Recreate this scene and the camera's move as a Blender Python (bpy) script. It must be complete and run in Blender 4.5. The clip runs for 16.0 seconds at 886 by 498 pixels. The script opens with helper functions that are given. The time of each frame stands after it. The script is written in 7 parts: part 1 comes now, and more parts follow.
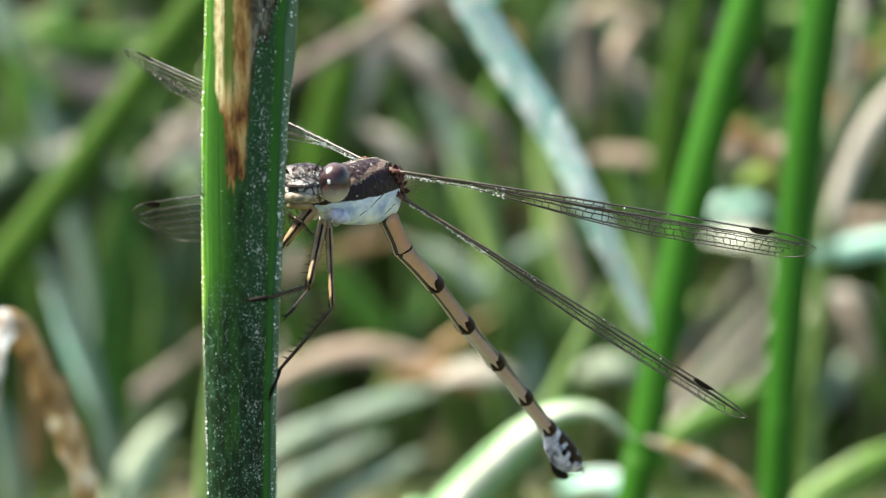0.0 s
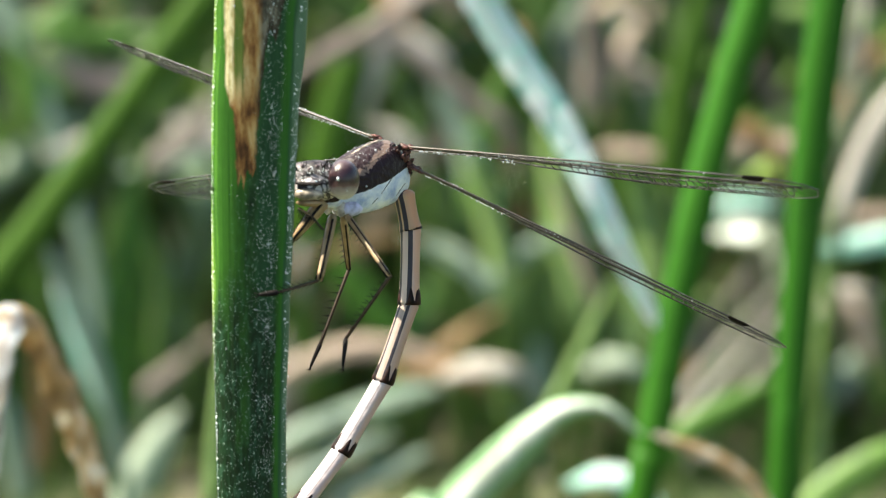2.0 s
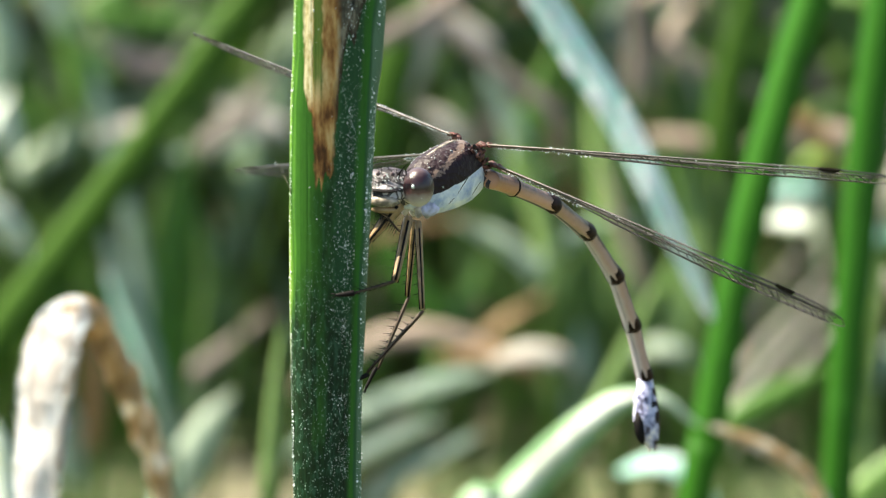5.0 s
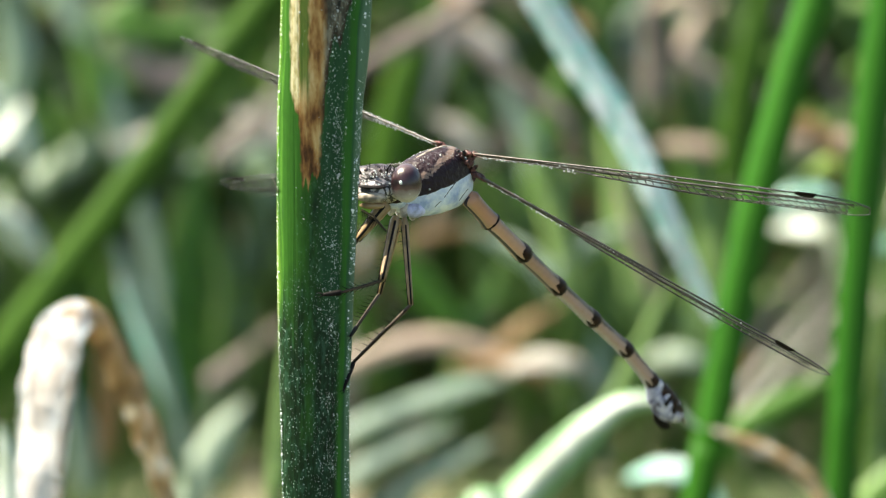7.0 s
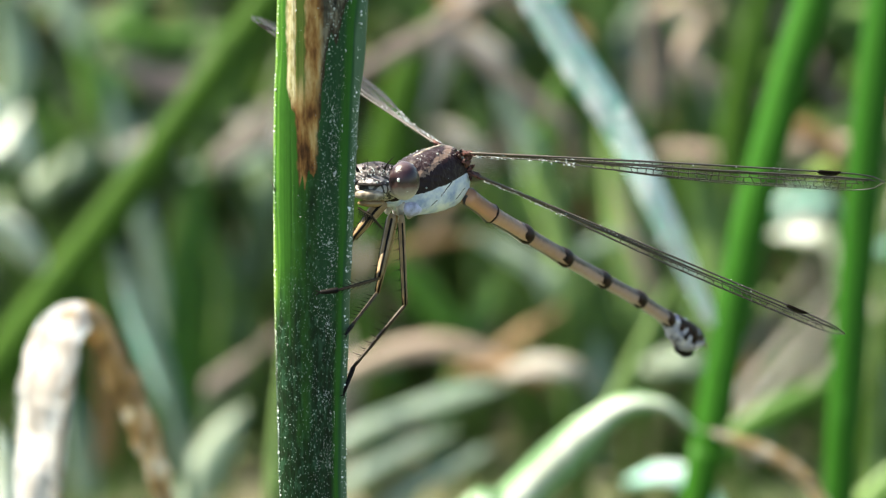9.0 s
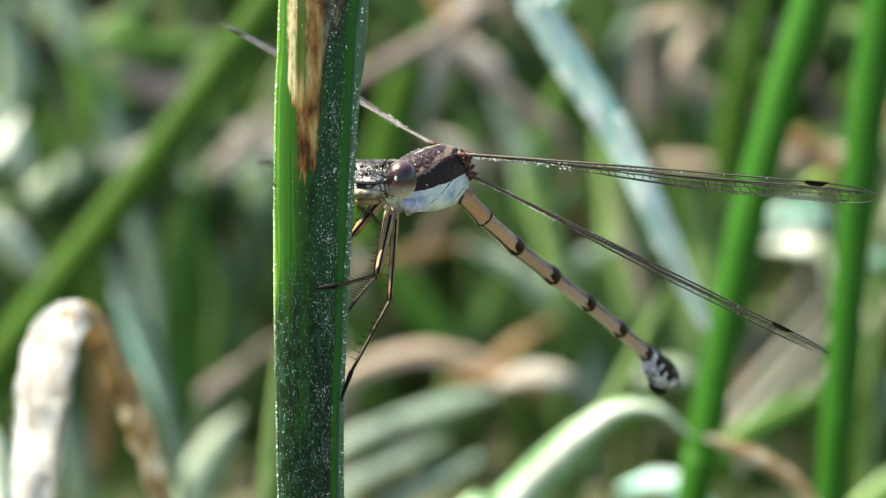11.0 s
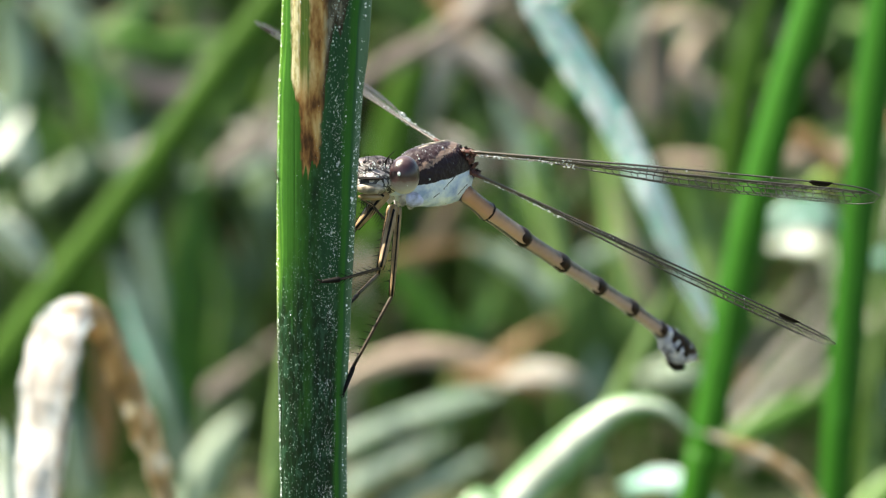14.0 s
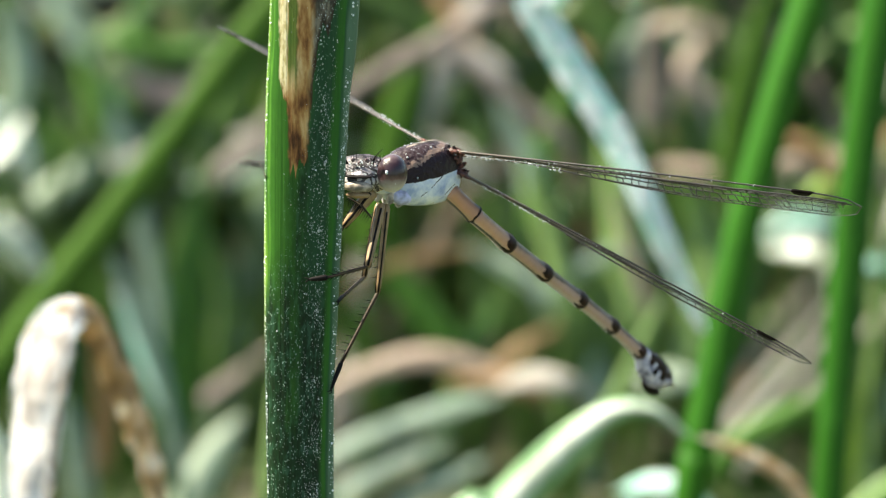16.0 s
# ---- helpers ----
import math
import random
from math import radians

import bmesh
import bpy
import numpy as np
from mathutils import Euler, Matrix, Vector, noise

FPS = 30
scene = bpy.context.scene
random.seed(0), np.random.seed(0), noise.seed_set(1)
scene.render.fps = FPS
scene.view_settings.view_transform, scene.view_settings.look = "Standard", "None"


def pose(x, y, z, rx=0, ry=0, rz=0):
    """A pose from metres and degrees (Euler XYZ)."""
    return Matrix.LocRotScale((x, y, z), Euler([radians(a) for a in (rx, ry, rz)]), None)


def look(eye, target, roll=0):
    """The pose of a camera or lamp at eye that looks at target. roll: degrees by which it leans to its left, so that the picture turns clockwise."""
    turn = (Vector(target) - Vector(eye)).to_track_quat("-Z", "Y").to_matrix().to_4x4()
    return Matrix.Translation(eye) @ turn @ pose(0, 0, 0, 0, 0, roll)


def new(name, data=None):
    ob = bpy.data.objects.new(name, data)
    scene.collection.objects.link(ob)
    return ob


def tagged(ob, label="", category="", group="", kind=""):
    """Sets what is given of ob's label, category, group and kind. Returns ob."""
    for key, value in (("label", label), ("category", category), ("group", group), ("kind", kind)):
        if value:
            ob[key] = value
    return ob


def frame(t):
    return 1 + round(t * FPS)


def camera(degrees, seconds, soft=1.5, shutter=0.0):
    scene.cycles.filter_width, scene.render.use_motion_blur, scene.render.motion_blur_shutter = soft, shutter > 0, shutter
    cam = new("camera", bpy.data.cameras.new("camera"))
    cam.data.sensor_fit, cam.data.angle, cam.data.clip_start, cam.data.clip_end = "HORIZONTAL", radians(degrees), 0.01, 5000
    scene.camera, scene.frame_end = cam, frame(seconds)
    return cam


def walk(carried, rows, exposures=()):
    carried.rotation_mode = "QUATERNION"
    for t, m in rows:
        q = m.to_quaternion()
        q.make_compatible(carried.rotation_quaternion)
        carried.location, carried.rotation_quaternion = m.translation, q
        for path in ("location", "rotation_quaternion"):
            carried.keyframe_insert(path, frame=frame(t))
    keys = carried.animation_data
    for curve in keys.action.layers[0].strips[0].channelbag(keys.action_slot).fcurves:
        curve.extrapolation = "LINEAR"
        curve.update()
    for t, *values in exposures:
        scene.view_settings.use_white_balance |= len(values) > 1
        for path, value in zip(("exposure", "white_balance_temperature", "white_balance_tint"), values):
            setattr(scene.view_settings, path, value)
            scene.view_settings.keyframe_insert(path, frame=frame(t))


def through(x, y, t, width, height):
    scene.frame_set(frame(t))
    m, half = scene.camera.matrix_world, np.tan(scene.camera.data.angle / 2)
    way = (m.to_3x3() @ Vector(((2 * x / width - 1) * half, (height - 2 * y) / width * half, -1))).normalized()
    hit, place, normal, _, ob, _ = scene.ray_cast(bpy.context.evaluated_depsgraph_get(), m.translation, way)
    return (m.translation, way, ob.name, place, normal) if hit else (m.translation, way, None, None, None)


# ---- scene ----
# A damselfly on a dewy sedge stem among meadow grass. Metres; ground at z = 0.
cam = camera(14.0, 16.0, soft=1.2)
cam.data.dof.use_dof = True
cam.data.dof.focus_distance = 0.2225
cam.data.dof.aperture_fstop = 50.0
cam.data.dof.aperture_blades = 6
PATH = [
    (0.0, pose(-0.00000, -0.20880, 0.26060, 79.0000, 0.0000, -0.0000)),
    (0.5, pose(-0.00018, -0.20888, 0.26100, 78.9034, -0.0101, -0.0448)),
    (1.0, pose(-0.00067, -0.20878, 0.26098, 78.8945, -0.0083, -0.1416)),
    (1.5, pose(-0.00111, -0.20803, 0.26107, 78.8498, -0.0586, -0.1182)),
    (2.0, pose(-0.00029, -0.20863, 0.26044, 78.9474, 0.0423, 0.0784)),
    (2.5, pose(-0.00045, -0.20882, 0.25965, 79.0466, 0.1647, 0.1058)),
    (3.0, pose(-0.00099, -0.20872, 0.26002, 78.9127, 0.2611, 0.1873)),
    (3.5, pose(-0.00154, -0.20945, 0.26001, 78.9326, 0.2269, 0.3181)),
    (4.0, pose(-0.00181, -0.21037, 0.26124, 78.8005, 0.1020, 0.5067)),
    (4.5, pose(-0.00263, -0.21085, 0.26237, 78.6066, -0.0843, 0.6198)),
    (7.0, pose(-0.00012, -0.21322, 0.26199, 78.8003, 0.0908, 1.0833)),
    (7.5, pose(0.00043, -0.21356, 0.26098, 79.0483, 0.1840, 1.1570)),
    (8.0, pose(-0.00012, -0.21340, 0.26137, 78.9529, 0.2156, 1.0486)),
    (8.5, pose(0.00037, -0.21372, 0.26158, 78.9116, 0.2414, 1.1227)),
    (9.0, pose(0.00013, -0.21360, 0.26138, 78.9401, 0.1603, 1.0781)),
    (11.5, pose(-0.00029, -0.21547, 0.26059, 79.1730, -0.2728, 1.0597)),
    (12.0, pose(-0.00046, -0.21554, 0.26074, 79.1067, -0.1722, 0.9982)),
    (12.5, pose(0.00018, -0.21556, 0.26065, 79.1562, -0.0001, 1.1080)),
    (13.0, pose(-0.00016, -0.21630, 0.26114, 79.0868, -0.0960, 1.0739)),
    (13.5, pose(-0.00054, -0.21586, 0.26087, 79.0882, -0.2313, 1.0370)),
    (14.0, pose(-0.00003, -0.21595, 0.26032, 79.1775, -0.2952, 1.1338)),
    (14.5, pose(0.00026, -0.21606, 0.25986, 79.2954, -0.3816, 1.2226)),
    (15.0, pose(-0.00020, -0.21615, 0.26044, 79.2020, -0.4994, 1.1623)),
    (15.5, pose(-0.00014, -0.21656, 0.26026, 79.2260, -0.5558, 1.1737)),
    (16.0, pose(0.00108, -0.21708, 0.25996, 79.3035, -0.4814, 1.2387)),
]
walk(cam, PATH, exposures=((0.0, 1.39, 7000, 1.5), (16.0, 1.39, 7000, 1.5)))

# ---- world and sun ----
SUN_TO = Vector((-0.56, 0.10, 0.82)).normalized()
world = bpy.data.worlds.new("sky")
scene.world = world
world.use_nodes = True
wt = world.node_tree
sky = wt.nodes.new("ShaderNodeTexSky")
sky.sky_type = "NISHITA"
sky.sun_disc = False
sky.sun_elevation = math.asin(SUN_TO.z)
sky.sun_rotation = math.atan2(SUN_TO.x, SUN_TO.y)
wt.links.new(sky.outputs[0], wt.nodes["Background"].inputs[0])
wt.nodes["Background"].inputs[1].default_value = 0.10
sun_data = bpy.data.lights.new("sun", "SUN")
sun_data.energy, sun_data.angle, sun_data.color = 6.3, radians(0.6), (1.0, 0.93, 0.82)
sun = new("sun", sun_data)
sun.matrix_world = look(SUN_TO * 5, (0, 0, 0))


# ---- materials ----
class Nodes:
    def __init__(self, name):
        self.mat = bpy.data.materials.new(name)
        self.mat.use_nodes = True
        self.t = self.mat.node_tree
        self.t.nodes.clear()
        self.out = self.t.nodes.new("ShaderNodeOutputMaterial")

    def add(self, kind, **values):
        n = self.t.nodes.new(kind)
        for k, v in values.items():
            n.inputs[k.replace("_", " ")].default_value = v
        return n

    def link(self, a, b):
        self.t.links.new(a, b)

    def value(self, op, a, b=None, c=None):
        n = self.t.nodes.new("ShaderNodeMath")
        n.operation = op
        for i, v in enumerate((a, b, c)):
            if v is None:
                continue
            if isinstance(v, (int, float)):
                n.inputs[i].default_value = v
            else:
                self.link(v, n.inputs[i])
        return n.outputs[0]

    def ramp(self, fac, stops, smooth=True):
        n = self.t.nodes.new("ShaderNodeValToRGB")
        n.color_ramp.interpolation = "LINEAR" if smooth else "CONSTANT"
        el = n.color_ramp.elements
        while len(el) < len(stops):
            el.new(0.5)
        for e, (p, c) in zip(el, stops):
            e.position, e.color = p, (*c, 1) if len(c) == 3 else c
        self.link(fac, n.inputs[0])
        return n.outputs[0]

    def noise(self, scale, detail=3, coords=None, stretch=None):
        co = coords
        if co is None:
            co = self.t.nodes.new("ShaderNodeTexCoord").outputs["Object"]
        if stretch:
            m = self.t.nodes.new("ShaderNodeMapping")
            m.inputs["Scale"].default_value = stretch
            self.link(co, m.inputs[0])
            co = m.outputs[0]
        n = self.add("ShaderNodeTexNoise", Scale=scale, Detail=detail)
        self.link(co, n.inputs["Vector"])
        return self.value("MULTIPLY_ADD", n.outputs["Fac"], 1.9, -0.45)

    def mix(self, fac, a, b):
        n = self.t.nodes.new("ShaderNodeMix")
        n.data_type = "RGBA"
        for sock, v in ((n.inputs[0], fac), (n.inputs[6], a), (n.inputs[7], b)):
            if isinstance(v, (int, float)):
                sock.default_value = v
            elif isinstance(v, tuple):
                sock.default_value = (*v, 1)
            else:
                self.link(v, sock)
        return n.outputs[2]

    def axes(self):
        co = self.t.nodes.new("ShaderNodeTexCoord")
        s = self.t.nodes.new("ShaderNodeSeparateXYZ")
        self.link(co.outputs["Object"], s.inputs[0])
        return s.outputs[0], s.outputs[1], s.outputs[2]

    def bump(self, height, strength, distance):
        n = self.add("ShaderNodeBump", Strength=strength, Distance=distance)
        self.link(height, n.inputs["Height"])
        return n.outputs[0]

    def surface(self, colour, rough=0.5, normal=None, sss=0.0, coat=0.0, metal=0.0, spec=0.5):
        p = self.add("ShaderNodeBsdfPrincipled", Roughness=rough, Metallic=metal)
        p.inputs["Specular IOR Level"].default_value = spec
        p.inputs["Coat Weight"].default_value = coat
        if isinstance(colour, tuple):
            p.inputs["Base Color"].default_value = (*colour, 1)
        else:
            self.link(colour, p.inputs["Base Color"])
        if normal is not None:
            self.link(normal, p.inputs["Normal"])
        return p

    def finish(self, shader):
        self.link(shader.outputs[0], self.out.inputs[0])
        return self.mat


def leaf_material(name, dark, light, through=0.35, rough=0.45, grain=900.0, pale=None, spec=0.5):
    """A leaf blade: lengthwise streaks, blotches, light passing through it."""
    n = Nodes(name)
    a = n.noise(70.0, 4)
    c = n.noise(330.0, 4)
    b = n.noise(grain, 3, stretch=(1, 1, 0.06))
    mixed = n.value("MULTIPLY_ADD", b, 0.35, n.value("MULTIPLY_ADD", c, 0.35, n.value("MULTIPLY", a, 0.35)))
    stops = [(0.3, dark), (0.72, light)]
    if pale:
        stops.append((0.86, pale))
    info = n.t.nodes.new("ShaderNodeObjectInfo")
    geo = n.t.nodes.new("ShaderNodeNewGeometry")
    shift = n.value("MULTIPLY_ADD", geo.outputs["Random Per Island"], 0.5, -0.25)
    col = n.ramp(n.value("ADD", n.value("ADD", mixed, shift), n.value("MULTIPLY_ADD", info.outputs["Random"], 0.16, -0.08)), stops)
    p = n.surface(col, rough, n.bump(b, 0.4, 0.0002), spec=spec)
    tr = n.t.nodes.new("ShaderNodeBsdfTranslucent")
    n.link(col, tr.inputs[0])
    m = n.add("ShaderNodeMixShader", Fac=through)
    n.link(p.outputs[0], m.inputs[1])
    n.link(tr.outputs[0], m.inputs[2])
    return n.finish(m)


def stem_material():
    """Green sedge stem with fine ribs, a darker right side, painted shade low down and a dead brown streak near its
    top.
    """
    n = Nodes("sedge_stem_green")
    x, y, z = n.axes()
    ribs = n.noise(3000.0, 3, stretch=(1, 0.3, 0.006))
    hairs = n.noise(9000.0, 2, stretch=(1, 0.3, 0.008))
    blot = n.noise(700.0, 4, stretch=(1, 1, 0.16))
    grain = n.noise(4200.0, 3, stretch=(1, 1, 0.35))
    fine = n.noise(7000.0, 2)
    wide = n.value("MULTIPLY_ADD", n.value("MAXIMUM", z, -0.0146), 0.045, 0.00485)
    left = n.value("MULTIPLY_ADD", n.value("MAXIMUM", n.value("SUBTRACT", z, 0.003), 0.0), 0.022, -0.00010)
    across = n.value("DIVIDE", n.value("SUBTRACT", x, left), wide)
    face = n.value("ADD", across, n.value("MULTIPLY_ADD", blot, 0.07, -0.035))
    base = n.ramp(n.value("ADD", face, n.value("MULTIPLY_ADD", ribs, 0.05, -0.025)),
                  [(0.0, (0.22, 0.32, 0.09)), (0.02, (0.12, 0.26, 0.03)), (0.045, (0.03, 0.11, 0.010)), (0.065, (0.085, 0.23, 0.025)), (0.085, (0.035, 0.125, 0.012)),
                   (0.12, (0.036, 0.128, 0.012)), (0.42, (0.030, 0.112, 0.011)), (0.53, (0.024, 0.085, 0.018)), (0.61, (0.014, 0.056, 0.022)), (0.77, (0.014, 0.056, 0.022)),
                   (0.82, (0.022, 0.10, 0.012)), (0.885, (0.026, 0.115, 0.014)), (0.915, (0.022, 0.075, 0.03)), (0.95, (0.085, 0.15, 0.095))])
    streaks = n.ramp(n.value("MULTIPLY_ADD", grain, 0.35, n.value("MULTIPLY_ADD", hairs, 0.3, n.value("MULTIPLY", ribs, 0.35))), [(0.25, (0.84, 0.86, 0.84)), (0.52, (1, 1, 1)), (0.72, (1.08, 1.06, 1.03)), (0.85, (1.45, 1.28, 1.15))])
    mul = n.t.nodes.new("ShaderNodeMix")
    mul.data_type, mul.blend_type = "RGBA", "MULTIPLY"
    mul.inputs[0].default_value = 1.0
    n.link(base, mul.inputs[6])
    n.link(streaks, mul.inputs[7])
    # painted shade: dull blue-green over the lower stem but for its right-hand facet
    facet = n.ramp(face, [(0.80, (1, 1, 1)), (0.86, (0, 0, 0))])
    shade_dew = n.ramp(n.value("ADD", n.value("MULTIPLY", z, -55.0), n.value("MULTIPLY_ADD", blot, 1.3, -0.42)), [(0.10, (0, 0, 0)), (0.75, (1, 1, 1))])
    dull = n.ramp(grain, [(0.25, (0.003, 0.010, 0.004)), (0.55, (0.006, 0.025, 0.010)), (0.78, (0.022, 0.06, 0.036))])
    green = n.mix(n.value("MULTIPLY", shade_dew, n.value("MULTIPLY", facet, 0.92)), mul.outputs[2], dull)
    # dead streak: its two edges by height, in millimetres beside the base point
    up = n.value("DIVIDE", n.value("ADD", z, n.value("MULTIPLY_ADD", ribs, 0.0022, -0.0011)), 0.02)
    edge_a = n.ramp(up, [(0.165, (0.30,) * 3), (0.20, (0.285,) * 3), (0.385, (0.255,) * 3), (0.42, (0.19,) * 3), (0.46, (0.16,) * 3), (1.0, (0.165,) * 3)])
    edge_b = n.ramp(up, [(0.165, (0.30,) * 3), (0.19, (0.40,) * 3), (0.205, (0.55,) * 3), (0.40, (0.57,) * 3), (0.55, (0.64,) * 3), (0.63, (0.78,) * 3), (0.73, (0.93,) * 3)])
    wob = n.value("ADD", n.value("MULTIPLY_ADD", blot, 0.05, -0.025), n.value("MULTIPLY_ADD", grain, 0.03, -0.015))
    here = n.value("ADD", n.value("DIVIDE", x, 0.005), wob)
    inside_a = n.value("SUBTRACT", here, edge_a)
    inside_b = n.value("SUBTRACT", edge_b, here)
    inside = n.value("MINIMUM", inside_a, inside_b)
    streak = n.ramp(n.value("MULTIPLY", inside, 30.0), [(0.0, (0, 0, 0)), (0.7, (1, 1, 1))])
    fibre = n.noise(1250.0, 5, stretch=(1, 0.5, 0.22))
    wood = n.ramp(n.value("MULTIPLY_ADD", fibre, 0.8, n.value("MULTIPLY", grain, 0.2)),
                  [(0.22, (0.03, 0.012, 0.005)), (0.33, (0.12, 0.045, 0.014)), (0.44, (0.28, 0.125, 0.038)), (0.57, (0.46, 0.26, 0.095)), (0.78, (0.64, 0.45, 0.22))])
    # grey, weathered right half near the top
    old = n.ramp(n.value("MULTIPLY_ADD", grain, 0.5, n.value("MULTIPLY", fibre, 0.5)), [(0.32, (0.012, 0.011, 0.009)), (0.5, (0.07, 0.06, 0.045)), (0.7, (0.20, 0.17, 0.13))])
    wood = n.mix(n.ramp(here, [(0.54, (0, 0, 0)), (0.62, (1, 1, 1))]), wood, old)
    # cream strip, with green left between it and the brown
    tall = n.ramp(up, [(0.40, (0, 0, 0)), (0.46, (1, 1, 1))])
    cream = n.ramp(grain, [(0.3, (0.50, 0.40, 0.18)), (0.6, (0.74, 0.64, 0.38))])
    wood = n.mix(n.value("MULTIPLY", tall, n.ramp(here, [(0.265, (1, 1, 1)), (0.285, (0, 0, 0))])), wood, cream)
    gap = n.value("MULTIPLY", n.ramp(up, [(0.42, (0, 0, 0)), (0.50, (1, 1, 1))]), n.value("MULTIPLY", n.ramp(here, [(0.275, (0, 0, 0)), (0.29, (1, 1, 1))]), n.ramp(here, [(0.375, (1, 1, 1)), (0.40, (0, 0, 0))])))
    wood = n.mix(n.value("MULTIPLY", gap, 0.9), wood, (0.07, 0.13, 0.02))
    # burnt rim of the streak
    scorch = n.value("MULTIPLY", n.ramp(up, [(0.34, (0, 0, 0)), (0.44, (1, 1, 1))]), n.ramp(n.value("MULTIPLY_ADD", inside_b, 9.0, n.value("MULTIPLY_ADD", blot, 0.6, -0.3)), [(0.3, (1, 1, 1)), (0.75, (0, 0, 0))]))
    wood = n.mix(n.value("MULTIPLY", scorch, 0.85), wood, (0.022, 0.012, 0.007))
    burnt = n.ramp(n.value("MULTIPLY", inside, 22.0), [(0.3, (1, 1, 1)), (0.9, (0, 0, 0))])
    wood = n.mix(n.value("MULTIPLY", burnt, n.value("MULTIPLY", blot, 1.0)), wood, (0.035, 0.014, 0.007))
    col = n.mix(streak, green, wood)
    # minute beads of dew, longer than wide, too small to be shaped
    bead = n.add("ShaderNodeTexVoronoi", Scale=7000.0)
    stretch = n.t.nodes.new("ShaderNodeMapping")
    stretch.inputs["Scale"].default_value = (1, 1, 0.55)
    n.link(n.t.nodes.new("ShaderNodeTexCoord").outputs["Object"], stretch.inputs[0])
    n.link(stretch.outputs[0], bead.inputs["Vector"])
    band = n.value("MULTIPLY", n.ramp(face, [(0.50, (0, 0, 0)), (0.61, (1, 1, 1))]), n.ramp(face, [(0.78, (1, 1, 1)), (0.83, (0, 0, 0))]))
    # dew beads also lie where the lower stem is painted darker
    wet = n.value("MAXIMUM", band, n.value("MULTIPLY", facet, shade_dew))
    frost = n.value("MULTIPLY", n.value("LESS_THAN", bead.outputs["Distance"], 0.26), n.value("MULTIPLY", wet, n.value("GREATER_THAN", fine, 0.46)))
    col = n.mix(n.value("MULTIPLY", frost, n.value("MULTIPLY_ADD", grain, 0.8, -0.05)), col, (0.50, 0.62, 0.56))
    bump = n.bump(n.value("MULTIPLY_ADD", ribs, 0.8, n.value("MULTIPLY", hairs, 0.4)), 0.5, 0.0001)
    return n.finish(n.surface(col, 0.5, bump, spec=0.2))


def plain(name, colour, rough=0.5, vary=0.25, scale=1500.0, spec=0.5, metal=0.0, coat=0.0):
    n = Nodes(name)
    f = n.noise(scale, 3)
    lo = tuple(c * (1 - vary) for c in colour)
    hi = tuple(min(1, c * (1 + vary)) for c in colour)
    col = n.ramp(f, [(0.3, lo), (0.7, hi)])
    return n.finish(n.surface(col, rough, n.bump(f, 0.25, 0.00005), metal=metal, spec=spec, coat=coat))


def thorax_material():
    """Speckled brown back, a tan shoulder line, a slanting black band, bluish-white lower side."""
    n = Nodes("thorax_bands")
    x, y, z = n.axes()
    wob = n.noise(900.0, 3)
    mott = n.noise(4200.0, 3)
    w = n.value("MULTIPLY_ADD", wob, 0.0003, -0.00015)
    # height over the slanting band edge, in units of 3 mm
    up = n.value("DIVIDE", n.value("ADD", n.value("ADD", n.value("MULTIPLY_ADD", x, -0.36, z), -0.00038), n.value("ADD", w, 0.0015)), 0.003)
    back = n.ramp(n.value("ADD", up, n.value("MULTIPLY_ADD", mott, 0.12, -0.06)),
                  [(0.0, (0.020, 0.012, 0.012)), (0.575, (0.022, 0.009, 0.011)), (0.595, (0.22, 0.15, 0.12)), (0.66, (0.15, 0.105, 0.09)), (0.685, (0.020, 0.010, 0.012)), (0.76, (0.030, 0.016, 0.019)), (0.95, (0.024, 0.013, 0.015)), (1.0, (0.030, 0.018, 0.018))])
    speck = n.ramp(n.noise(3800.0, 5), [(0.52, (0, 0, 0)), (0.70, (1, 1, 1))])
    back = n.mix(n.value("MULTIPLY", n.value("MULTIPLY", speck, 0.20), n.value("GREATER_THAN", up, 0.67)), back, (0.22, 0.19, 0.20))
    low = n.value("DIVIDE", n.value("ADD", n.value("ADD", n.value("MULTIPLY_ADD", x, -0.17, z), 0.00031), w), 0.0004)
    white = n.ramp(low, [(0.42, (1, 1, 1)), (0.58, (0, 0, 0))])
    pale = n.ramp(n.value("MULTIPLY_ADD", mott, 0.15, n.value("MULTIPLY", wob, 0.85)), [(0.25, (0.34, 0.42, 0.66)), (0.5, (0.60, 0.66, 0.80)), (0.7, (0.78, 0.81, 0.88))])
    # dark sutures across the pale side
    sut = n.value("ABSOLUTE", n.value("SUBTRACT", n.value("FRACT", n.value("DIVIDE", n.value("ADD", n.value("MULTIPLY_ADD", z, -1.25, x), n.value("MULTIPLY", wob, 0.0004)), 0.0021)), 0.5))
    pale = n.mix(n.value("MULTIPLY", n.value("LESS_THAN", sut, 0.03), n.value("GREATER_THAN", wob, 0.56)), pale, (0.10, 0.10, 0.14))
    col = n.mix(white, back, pale)
    return n.finish(n.surface(col, 0.4, n.bump(n.noise(2600.0, 4), 0.6, 0.00016), spec=0.2))


